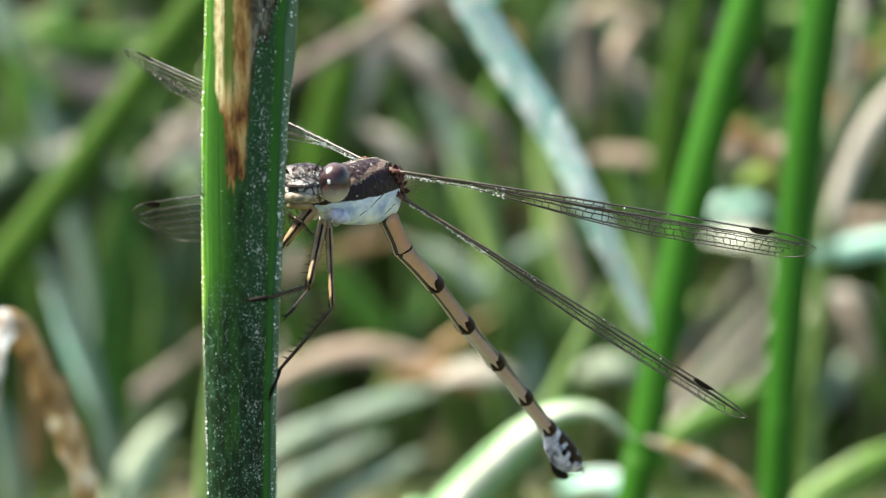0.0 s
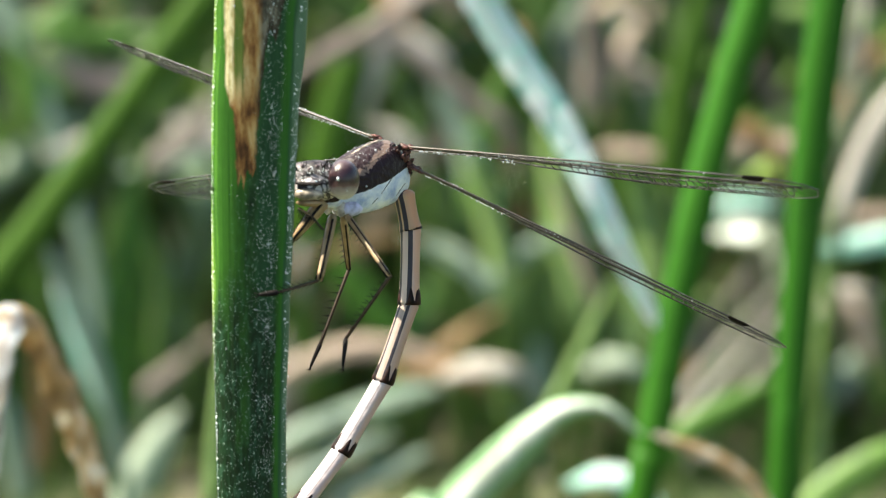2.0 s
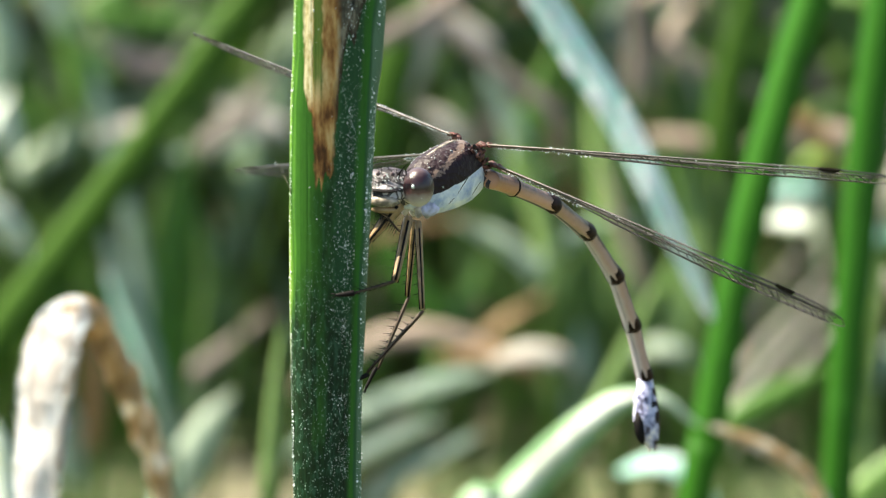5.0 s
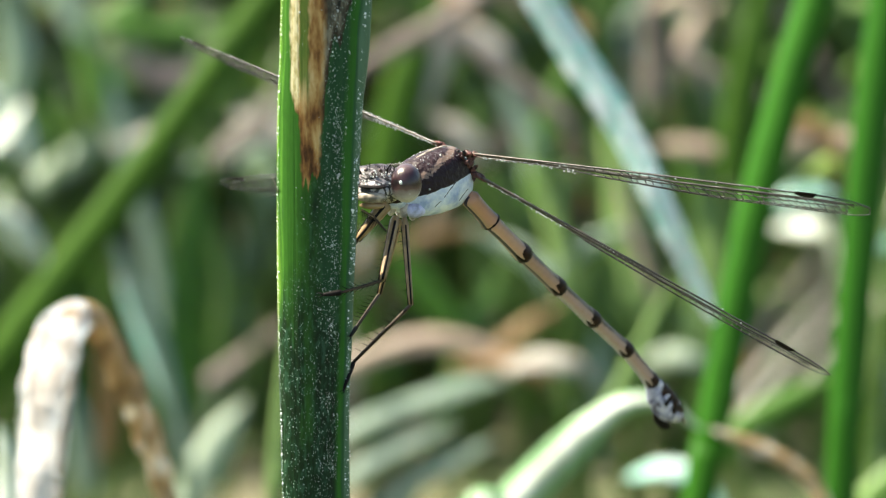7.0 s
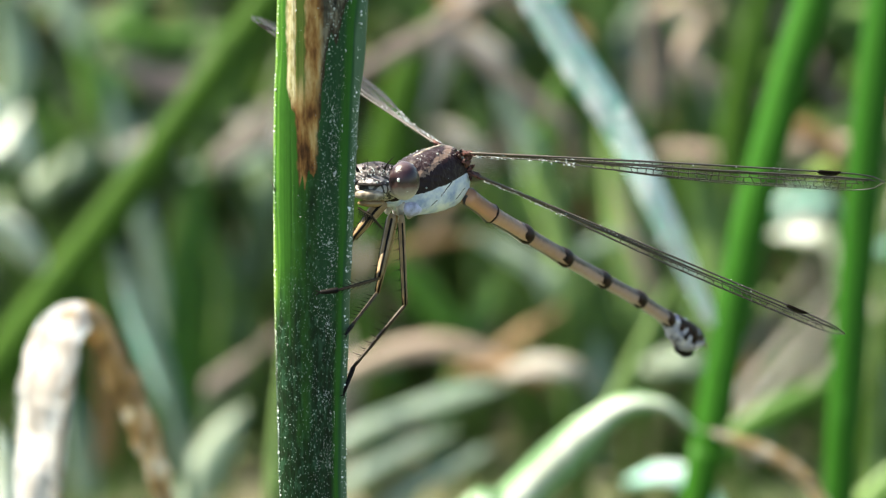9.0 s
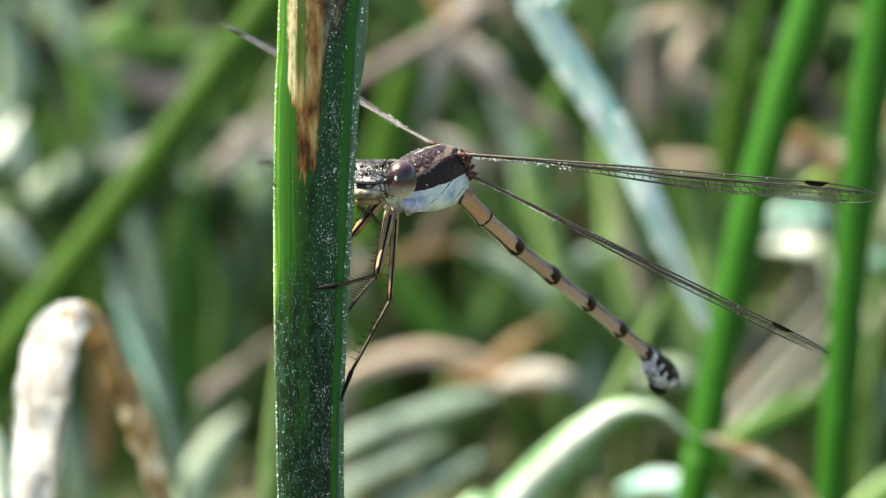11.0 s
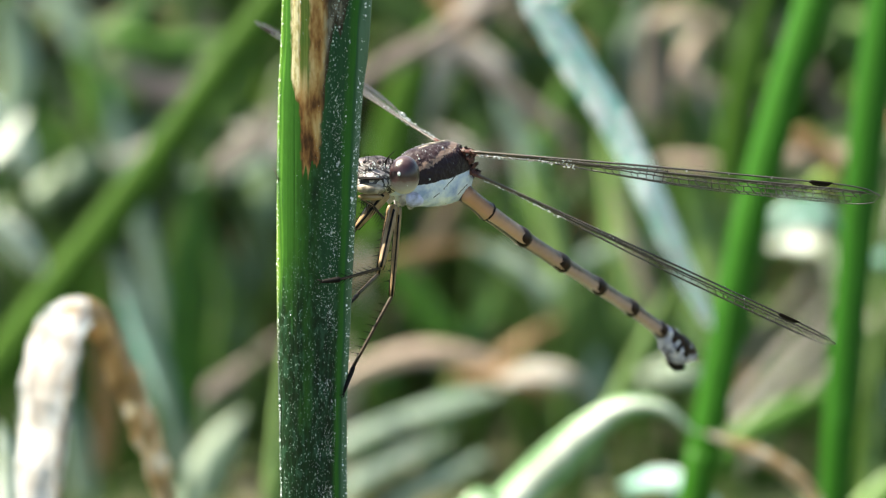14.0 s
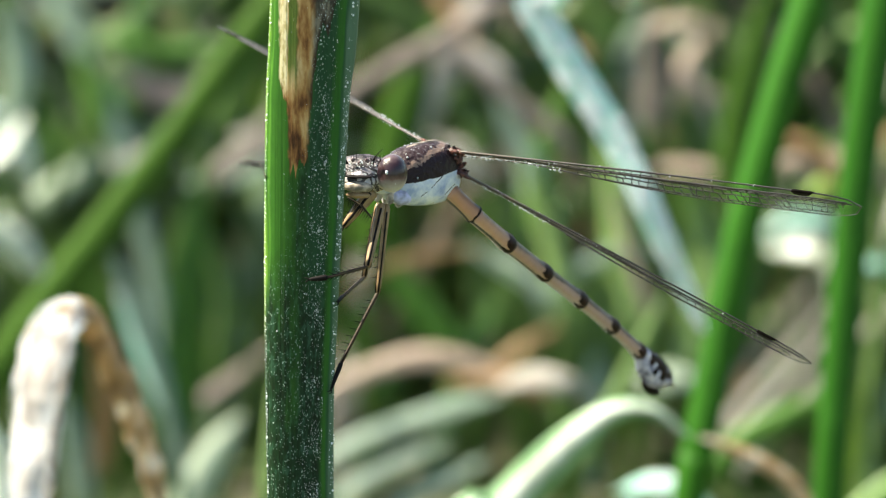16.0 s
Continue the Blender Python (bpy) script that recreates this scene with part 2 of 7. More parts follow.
def segment_material(name, under, tan, apart, ink, line, top=0.90):
    """Abdomen skin: tan above and at the sides, paler below with a pair of thin keel lines."""
    n = Nodes(name)
    x, y, z = n.axes()
    f = n.noise(1800.0, 3)
    g = n.noise(700.0, 3, stretch=(0.3, 1, 1))
    side = n.value("DIVIDE", n.value("ADD", z, n.value("MULTIPLY_ADD", f, 0.0001, 0.00052)), 0.00112)
    side = n.value("ADD", side, n.value("MULTIPLY_ADD", g, 0.26, -0.13))
    half = tuple(0.55 * a + 0.45 * b for a, b in zip(under, tan))
    col = n.ramp(side, [(0.06, under), (0.2, half), (0.34, tan), (0.7, tuple(0.86 * c for c in tan)), (top - 0.08, tuple(0.55 * c for c in tan)), (top, (0.05, 0.03, 0.025))])
    ab = n.value("ABSOLUTE", y)
    keel = n.value("MULTIPLY", n.value("LESS_THAN", n.value("ABSOLUTE", n.value("SUBTRACT", ab, apart)), line), n.value("LESS_THAN", z, 0.0))
    col = n.mix(n.value("MULTIPLY", keel, n.value("MULTIPLY_ADD", g, 0.8, ink)), col, (0.035, 0.03, 0.04))
    return n.finish(n.surface(col, 0.4, n.bump(f, 0.6, 0.00008), spec=0.3))


def tail_material():
    """Bluish-white skin, mottled grey, with a few dark specks."""
    n = Nodes("tail_bluish_white")
    a, b = n.noise(1100.0, 4), n.noise(3300.0, 3)
    col = n.ramp(n.value("MULTIPLY_ADD", b, 0.4, n.value("MULTIPLY", a, 0.6)), [(0.30, (0.06, 0.055, 0.09)), (0.41, (0.27, 0.27, 0.44)), (0.55, (0.47, 0.46, 0.64)), (0.72, (0.70, 0.65, 0.70))])
    return n.finish(n.surface(col, 0.4, n.bump(b, 0.5, 0.0001), spec=0.3))


def head_material():
    """Lilac-grey face cut up by dark seams and blotches, cream towards the mouth, dark on top."""
    n = Nodes("head_pattern")
    x, y, z = n.axes()
    f = n.noise(1500.0, 4)
    g = n.noise(3600.0, 3)
    h = n.value("DIVIDE", n.value("ADD", n.value("MULTIPLY_ADD", f, 0.0005, z), 0.0014), 0.003)
    pale = n.ramp(h, [(0.10, (0.45, 0.36, 0.24)), (0.30, (0.56, 0.50, 0.42)), (0.46, (0.46, 0.42, 0.42)), (0.75, (0.30, 0.27, 0.29)), (0.95, (0.12, 0.10, 0.11))])
    cell = n.add("ShaderNodeTexVoronoi", Scale=1900.0)
    cell.feature = "DISTANCE_TO_EDGE"
    wide = n.t.nodes.new("ShaderNodeMapping")
    wide.inputs["Scale"].default_value = (0.6, 1, 1.35)
    n.link(n.t.nodes.new("ShaderNodeTexCoord").outputs["Object"], wide.inputs[0])
    n.link(wide.outputs[0], cell.inputs["Vector"])
    seam = n.value("LESS_THAN", cell.outputs["Distance"], n.value("MULTIPLY_ADD", n.value("MULTIPLY", h, g), 0.32, 0.02))
    col = n.mix(n.value("MULTIPLY", seam, 0.92), pale, (0.018, 0.014, 0.017))
    return n.finish(n.surface(col, 0.4, n.bump(n.value("ADD", g, n.value("MULTIPLY", cell.outputs["Distance"], 0.8)), 0.6, 0.00012), spec=0.35))


def eye_material():
    n = Nodes("eye_two_tone")
    x, y, z = n.axes()
    h = n.value("DIVIDE", n.value("ADD", z, 0.0012), 0.0024)
    # last stop lightens the top: the sun's sheen put into the colour
    col = n.ramp(n.value("ADD", h, n.value("MULTIPLY_ADD", n.noise(1600.0, 2), 0.10, -0.05)), [(0.05, (0.58, 0.53, 0.50)), (0.24, (0.36, 0.31, 0.29)), (0.40, (0.12, 0.060, 0.058)), (0.52, (0.032, 0.010, 0.012)), (0.82, (0.024, 0.007, 0.010)), (0.95, (0.10, 0.065, 0.07))])
    n2 = n.add("ShaderNodeTexVoronoi", Scale=14000.0)
    return n.finish(n.surface(col, 0.30, n.bump(n2.outputs["Distance"], 0.2, 0.00002), coat=0.25, spec=0.45))


def membrane_material():
    n = Nodes("wing_membrane")
    tr = n.t.nodes.new("ShaderNodeBsdfTransparent")
    tr.inputs[0].default_value = (0.97, 0.97, 0.97, 1)
    g = n.surface((0.13, 0.13, 0.13), 0.25, n.bump(n.noise(900.0, 2), 0.35, 0.0002), spec=0.7)
    m = n.add("ShaderNodeMixShader", Fac=0.17)
    n.link(tr.outputs[0], m.inputs[1])
    n.link(g.outputs[0], m.inputs[2])
    return n.finish(m)


def vein_material():
    """Wing veins: pale horn near the root, dark brown towards the tip."""
    n = Nodes("wing_vein")
    x, y, z = n.axes()
    f = n.noise(900.0, 3)
    col = n.ramp(n.value("ADD", n.value("MULTIPLY", x, 40.0), n.value("MULTIPLY_ADD", f, 0.3, -0.15)), [(0.05, (0.10, 0.08, 0.065)), (0.22, (0.065, 0.055, 0.048)), (0.36, (0.045, 0.038, 0.036)), (0.9, (0.03, 0.026, 0.026))])
    return n.finish(n.surface(col, 0.4, spec=0.5))


def dew_material(name="dew_water", clear=0.55):
    n = Nodes(name)
    p = n.add("ShaderNodeBsdfPrincipled", Roughness=0.05, IOR=1.33)
    # near-white body colour stands in for the drops' glints
    p.inputs["Base Color"].default_value = (0.95, 0.98, 1.0, 1)
    p.inputs["Transmission Weight"].default_value = clear
    p.inputs["Specular IOR Level"].default_value = 0.9
    return n.finish(p)


def ground_material():
    n = Nodes("meadow_soil")
    a = n.noise(9.0, 5)
    b = n.noise(160.0, 4)
    col = n.ramp(n.value("MULTIPLY_ADD", b, 0.5, n.value("MULTIPLY", a, 0.5)),
                 [(0.32, (0.03, 0.045, 0.015)), (0.48, (0.06, 0.10, 0.025)), (0.58, (0.14, 0.12, 0.06)), (0.7, (0.26, 0.23, 0.17))])
    return n.finish(n.surface(col, 0.9, n.bump(b, 0.8, 0.01)))


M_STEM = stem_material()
M_DEW = dew_material()
M_DEW_GLINT = dew_material("dew_white", 0.15)
M_GREEN = leaf_material("leaf_green", (0.03, 0.10, 0.015), (0.17, 0.33, 0.05))
M_STALK = leaf_material("stalk_green", (0.008, 0.040, 0.004), (0.024, 0.108, 0.007), through=0.12, rough=0.5, spec=0.15)
M_STALK_LIGHT = leaf_material("stalk_light_green", (0.010, 0.052, 0.004), (0.030, 0.125, 0.008), through=0.15, rough=0.5, spec=0.15)
M_MID = leaf_material("leaf_mid_green", (0.022, 0.075, 0.010), (0.075, 0.185, 0.022), through=0.2, spec=0.25)
M_DUN = leaf_material("leaf_dun", (0.075, 0.056, 0.052), (0.25, 0.195, 0.175), through=0.2, rough=0.7)
M_WET = leaf_material("leaf_wet_green", (0.08, 0.23, 0.07), (0.31, 0.51, 0.27), through=0.35, rough=0.3)
M_LIGHT = leaf_material("leaf_light_green", (0.10, 0.19, 0.05), (0.27, 0.40, 0.13), through=0.35)
M_SAGE = leaf_material("leaf_sage", (0.08, 0.14, 0.085), (0.25, 0.34, 0.27), rough=0.45)
M_DEEP = leaf_material("leaf_deep_green", (0.018, 0.040, 0.010), (0.095, 0.185, 0.032))
M_YELLOW = leaf_material("leaf_yellow_green", (0.12, 0.26, 0.03), (0.36, 0.50, 0.08))
M_BLUE = leaf_material("leaf_glaucous", (0.36, 0.72, 0.58), (0.62, 0.92, 0.82), through=0.4, rough=0.7, pale=(0.90, 0.95, 0.94), spec=0.3)
M_PALE = leaf_material("leaf_pale", (0.42, 0.50, 0.32), (0.80, 0.84, 0.76), through=0.35, rough=0.35, pale=(0.85, 0.88, 0.82))
M_PALEGREEN = leaf_material("leaf_grey_green", (0.12, 0.20, 0.11), (0.36, 0.47, 0.37), rough=0.4)
M_DEAD = leaf_material("leaf_dead", (0.085, 0.036, 0.011), (0.50, 0.34, 0.18), through=0.3, rough=0.6, pale=(0.86, 0.80, 0.70))
M_BLEACH = leaf_material("leaf_bleached", (0.46, 0.37, 0.29), (0.82, 0.79, 0.76), through=0.3, rough=0.5, pale=(0.92, 0.91, 0.92))
M_WITHER = leaf_material("leaf_withered", (0.30, 0.20, 0.13), (0.72, 0.65, 0.62), through=0.3, rough=0.6, grain=2400.0, pale=(0.90, 0.88, 0.90))
M_BROAD = leaf_material("leaf_broad_dull_green", (0.018, 0.052, 0.005), (0.052, 0.118, 0.011), through=0.2, spec=0.15)
M_SHEEN = leaf_material("leaf_silver_green", (0.20, 0.29, 0.17), (0.52, 0.60, 0.47), rough=0.4)
M_DIM = leaf_material("leaf_dull_grey", (0.045, 0.038, 0.030), (0.17, 0.145, 0.125), through=0.2, rough=0.7)
M_TAN = leaf_material("leaf_tan", (0.20, 0.13, 0.085), (0.42, 0.32, 0.255), through=0.25, rough=0.6)
M_RUST = leaf_material("leaf_rust", (0.15, 0.08, 0.035), (0.34, 0.20, 0.09), through=0.25, rough=0.6)
M_GREY = leaf_material("leaf_grey_straw", (0.16, 0.13, 0.10), (0.52, 0.47, 0.42), through=0.2, rough=0.7)
M_GROUND = ground_material()
M_THORAX = thorax_material()
M_SKIN = [segment_material("abdomen_skin_tan", (0.46, 0.29, 0.18), (0.55, 0.28, 0.165), 0.00022, 1.0, 0.00015, 0.99), segment_material("abdomen_skin_pinkish", (0.56, 0.43, 0.37), (0.59, 0.34, 0.25), 0.00034, 1.0, 0.00013, 0.96), segment_material("abdomen_skin_fawn", (0.40, 0.31, 0.27), (0.47, 0.29, 0.235), 0.00030, 0.6, 0.00009), segment_material("abdomen_skin_pale", (0.54, 0.49, 0.53), (0.47, 0.315, 0.285), 0.00024, -0.1, 0.000045, 0.84)]
M_HEAD = head_material()
M_EYE = eye_material()
M_MEMBRANE = membrane_material()
M_DARK = plain("chitin_dark", (0.010, 0.008, 0.008), 0.6, spec=0.08)
M_RING = plain("chitin_brown_black", (0.016, 0.006, 0.005), 0.5, 0.9, 2600.0, spec=0.15)
M_VEIN = vein_material()
M_RED = plain("wing_root_rust", (0.09, 0.036, 0.03), 0.5, 0.8, 6000.0, spec=0.3)
M_JOINT = plain("wing_joint_rust", (0.075, 0.030, 0.026), 0.5, 0.95, 3500.0, spec=0.3)
M_STIGMA = plain("wing_spot_black", (0.012, 0.009, 0.008), 0.8, 0.3, spec=0.05)
M_LILAC = plain("plate_lilac", (0.42, 0.43, 0.66), 0.4, 0.35, 1500.0, spec=0.3)
M_COXA = plain("coxa_cream_grey", (0.40, 0.36, 0.36), 0.45, 0.5, 1800.0)
M_LEG = plain("leg_tan", (0.25, 0.16, 0.08), 0.45)
M_SHIN = plain("leg_brown", (0.055, 0.036, 0.022), 0.5, spec=0.25)
M_PALECHIT = plain("chitin_pale", (0.31, 0.255, 0.205), 0.45, 0.5, 2500.0)
M_TAIL = tail_material()


# ---- mesh helpers ----
def mesh_object(name, bm, mat, parent=None, label="", smooth=True):
    me = bpy.data.meshes.new(name)
    bm.normal_update()
    bm.to_mesh(me)
    bm.free()
    me.materials.append(mat)
    if smooth:
        me.polygons.foreach_set("use_smooth", [True] * len(me.polygons))
    ob = new(name, me)
    if parent is not None:
        ob.parent = parent
    if label:
        ob["label"] = label
    return ob


def part(name, bm, mat, parent, label=""):
    return mesh_object(name, bm, mat, parent, label)


def curve_points(points, steps):
    """Catmull-Rom curve through the points; returns places with their parameter from 0 to 1."""
    p = [Vector(q) for q in points]
    p = [p[0] * 2 - p[1]] + p + [p[-1] * 2 - p[-2]]
    out = []
    spans = len(p) - 3
    for i in range(spans):
        for k in range(steps):
            t = k / steps
            a, b, c, d = p[i:i + 4]
            out.append((0.5 * ((2 * b) + (c - a) * t + (2 * a - 5 * b + 4 * c - d) * t * t + (3 * b - a - 3 * c + d) * t ** 3), (i + t) / spans))
    out.append((p[-2].copy(), 1.0))
    return out


def skin(bm, loops, closed=True, caps=True):
    rings = [[bm.verts.new(v) for v in loop] for loop in loops]
    n = len(rings[0])
    for a, b in zip(rings, rings[1:]):
        for i in range(n if closed else n - 1):
            j = (i + 1) % n
            bm.faces.new((a[i], a[j], b[j], b[i]))
    if caps and closed:
        bm.faces.new(list(reversed(rings[0])))
        bm.faces.new(rings[-1])
    return rings


def tube(bm, path, radii, sides=8, squash=1.0, up=(0.03, -0.2, 1)):
    """A tapered tube along the path."""
    loops = []
    for i, p in enumerate(path):
        d = (path[min(i + 1, len(path) - 1)] - path[max(i - 1, 0)]).normalized()
        u = d.cross(Vector(up))
        u = (u if u.length > 1e-4 else d.cross(Vector((1, 0, 0)))).normalized()
        v = u.cross(d)
        r = radii[i]
        loops.append([p + u * (r * math.cos(2 * math.pi * k / sides)) + v * (r * squash * math.sin(2 * math.pi * k / sides)) for k in range(sides)])
    skin(bm, loops)


def at_width(widths, s):
    k = s * (len(widths) - 1)
    i = min(int(k), len(widths) - 2)
    return widths[i] + (widths[i + 1] - widths[i]) * (k - i)


# The camera's place; plants scaled about it keep their look in its view.
VIEW_POINT = Vector((-0.0003, -0.2130, 0.2609))


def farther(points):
    """How far plants are pushed out from the camera point, fitted to its view: a twentieth near the stem, a fifth
    further back.
    """
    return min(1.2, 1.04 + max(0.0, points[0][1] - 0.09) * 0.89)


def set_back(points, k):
    return [VIEW_POINT + (Vector(q) - VIEW_POINT) * k for q in points]


def to_ground(points, arch=None, carry=0.22):
    """Carries the last point of a blade on to the ground; arch bends it over first."""
    p = [Vector(q) for q in points]
    last, d = p[-1], (p[-1] - p[-2]).normalized()
    if arch:
        ax, ay = arch
        h = 0.02 + 0.12 * abs(last.z)
        p += [last + Vector((ax * 0.45, ay * 0.45, h * 0.6)), last + Vector((ax * 0.9, ay * 0.9, -0.05)), Vector((last.x + ax * 1.1, last.y + ay * 1.1, -0.003))]
    else:
        d = Vector((d.x * carry, d.y * carry if carry > 0.5 else 0.25, min(d.z, -0.6)))
        h = last.z + 0.003
        p += [last + d * (h * 0.45 / -d.z), Vector((last.x + d.x * h * 0.7 / -d.z, last.y + d.y * h * 0.7 / -d.z, -0.003))]
    return p


def blade_mesh(bm, points, widths, facing=(0, -1, 0.35), fold=0.25, thick=0.00022, steps=7, turn=0.0):
    """A grass blade along the points: folded at its midrib, with thickness."""
    places = curve_points(points, steps)
    loops = []
    for i, (p, s) in enumerate(places):
        d = (places[min(i + 1, len(places) - 1)][0] - places[max(i - 1, 0)][0]).normalized()
        f = Vector(facing)
        if turn:
            f = Matrix.Rotation(turn * s, 3, d) @ f
        f = (f - d * f.dot(d)).normalized()
        u = f.cross(d)
        w = max(at_width(widths, s) * 0.5, 0.0001)
        front = [p + u * (w * a) + f * (-abs(a) * w * fold + w * fold * 0.5) for a in (-1, -0.5, 0, 0.5, 1)]
        back = [q - f * thick * (0.4 if k in (0, 4) else 1.6 if k == 2 else 1.0) for k, q in enumerate(front)]
        loops.append(front + back[::-1])
    skin(bm, loops)


def blade(label, mat, points, widths, arch=None, foot=False, facing=(0, -1, 0.35), fold=0.25, turn=0.0, stripe=None, dew=0, name="grass_plant", category="grass"):
    """One blade of grass as a thing of its own, rooted in the ground; widths in millimetres, then scaled to fit the
    view.
    """
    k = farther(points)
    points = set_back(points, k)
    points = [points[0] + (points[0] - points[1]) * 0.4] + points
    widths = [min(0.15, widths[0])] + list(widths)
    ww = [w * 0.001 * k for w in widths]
    ground = to_ground(points, arch)
    ob = new(name)
    ob.location = ground[-1]
    tagged(ob, label, category)
    lower = None
    if arch or foot:
        whole = ground
        n = len(points) - 1
        ww = [at_width(ww, i / n) for i in range(n + 1)] + [ww[-1] * 0.9] * (len(ground) - len(points))
    else:
        whole = points + [points[-1].lerp(ground[len(points)], 0.12)]
        lower = ground[len(points) - 1:]
        ww = ww + [ww[-1] * 0.25]
    whole = [q - ob.location for q in whole]
    bm = bmesh.new()
    blade_mesh(bm, whole, ww, facing, fold, turn=turn)
    part("blade", bm, mat, ob)
    bm = bmesh.new()
    places = curve_points(whole, 7)
    f = Vector(facing).normalized()
    tube(bm, [p + f * at_width(ww, s) * fold * 0.22 for p, s in places], [max(0.00002, at_width(ww, s) * 0.05) for p, s in places], 6)
    part("midrib", bm, mat, ob)
    if stripe:
        # a narrower pale blade laid on top as the leaf's painted highlight
        bm = bmesh.new()
        blade_mesh(bm, [q + f * 0.0004 for q in whole], [w * 0.46 for w in ww], facing, fold, turn=turn)
        part("wet_stripe", bm, stripe, ob, "pale strip standing for the sheen on the leaf")
    if dew:
        rng = random.Random(dew)
        drops = []
        for i in range(dew):
            j = rng.randrange(len(places) - 1)
            (p, s0), (q, s1) = places[j], places[j + 1]
            g = rng.random()
            d = (q - p).normalized()
            side = (f - d * f.dot(d)).normalized().cross(d)
            a = rng.uniform(-0.95, 0.95)
            w = at_width(ww, s0 + (s1 - s0) * g) * 0.5
            drops.append((tuple(p.lerp(q, g) + side * a * w + f * w * fold * (0.5 - abs(a))), rng.uniform(0.00008, 0.00034)))
        drops_mesh("dew", drops, ob, "white beads of dew", M_DEW_GLINT)
    if lower:
        bm = bmesh.new()
        places = curve_points([q - ob.location for q in lower], 6)
        r = max(0.0004, ww[-2] * 0.2)
        tube(bm, [p for p, s in places], [r] * len(places), 8)
        part("stem", bm, M_DEEP, ob, "thin green stem")
    return ob


def stalk(label, mat, points, widths, collar, name="grass_stalk"):
    """A round green stalk, a little flattened, down to the ground."""
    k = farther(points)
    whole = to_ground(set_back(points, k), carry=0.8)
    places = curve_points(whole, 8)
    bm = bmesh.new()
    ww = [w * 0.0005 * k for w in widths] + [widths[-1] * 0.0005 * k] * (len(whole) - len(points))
    tube(bm, [p for p, s in places], [at_width(ww, s) for p, s in places], 14, 0.8)
    root = new(name)
    root.location = whole[-1]
    tagged(root, label, "grass stalk", "green stalks behind the damselfly")
    bm.transform(Matrix.Translation(-root.location))
    part("stalk", bm, mat, root)
    # leaf sheath that wraps the lower stalk
    lower = [(p - root.location, s) for p, s in places if s > collar]
    bm = bmesh.new()
    tube(bm, [p for p, s in lower], [at_width(ww, s) * (0.99 + 0.04 * min(1.0, i / 5)) for i, (p, s) in enumerate(lower)], 14, 0.8)
    part("leaf_sheath", bm, mat, root)
    return root


def ellipsoid(bm, centre, radii, rings=10, sides=14, turn=None):
    m = Matrix.Translation(centre) @ (turn.to_4x4() if turn else Matrix()) @ Matrix.Diagonal((*radii, 1))
    bmesh.ops.create_uvsphere(bm, u_segments=sides, v_segments=rings, radius=1, matrix=m)


def drops_mesh(name, places, parent, label, mat):
    """Many tiny water drops in one mesh: places are (point, radius) and, where a drop has run, how long it is."""
    phi = (1 + 5 ** 0.5) / 2
    base = np.array([(-1, phi, 0), (1, phi, 0), (-1, -phi, 0), (1, -phi, 0), (0, -1, phi), (0, 1, phi), (0, -1, -phi), (0, 1, -phi), (phi, 0, -1), (phi, 0, 1), (-phi, 0, -1), (-phi, 0, 1)])
    base = base / np.linalg.norm(base[0])
    tris = [(0, 11, 5), (0, 5, 1), (0, 1, 7), (0, 7, 10), (0, 10, 11), (1, 5, 9), (5, 11, 4), (11, 10, 2), (10, 7, 6), (7, 1, 8),
            (3, 9, 4), (3, 4, 2), (3, 2, 6), (3, 6, 8), (3, 8, 9), (4, 9, 5), (2, 4, 11), (6, 2, 10), (8, 6, 7), (9, 8, 1)]
    verts, faces = [], []
    for p, r, *run in places:
        o = len(verts)
        verts += [tuple(v) for v in (base * np.array((r, r, r * (run[0] if run else 1.0))) + np.array(p))]
        faces += [(a + o, b + o, c + o) for a, b, c in tris]
    me = bpy.data.meshes.new(name)
    me.from_pydata(verts, [], faces)
    me.polygons.foreach_set("use_smooth", [True] * len(me.polygons))
    me.materials.append(mat)
    ob = new(name, me)
    ob.parent = parent
    return tagged(ob, label, kind="stuff")


# ---- ground ----
def make_ground():
    bm = bmesh.new()
    xs = [-60, -20, -6, -2.5] + [-1.5 + 0.1 * i for i in range(31)] + [2.5, 6, 20, 60]
    ys = [-40, -10, -3, -1] + [-0.5 + 0.1 * i for i in range(36)] + [4, 8, 20, 80]
    grid = [[bm.verts.new((x, y, 0.012 * noise.noise((x * 3, y * 3, 1)) - 0.01)) for x in xs] for y in ys]
    for a, b in zip(grid, grid[1:]):
        for i in range(len(xs) - 1):
            bm.faces.new((a[i], a[i + 1], b[i + 1], b[i]))
    ob = mesh_object("ground", bm, M_GROUND)
    tagged(ob, "dark damp meadow soil with moss and litter", "ground", kind="structure")


make_ground()


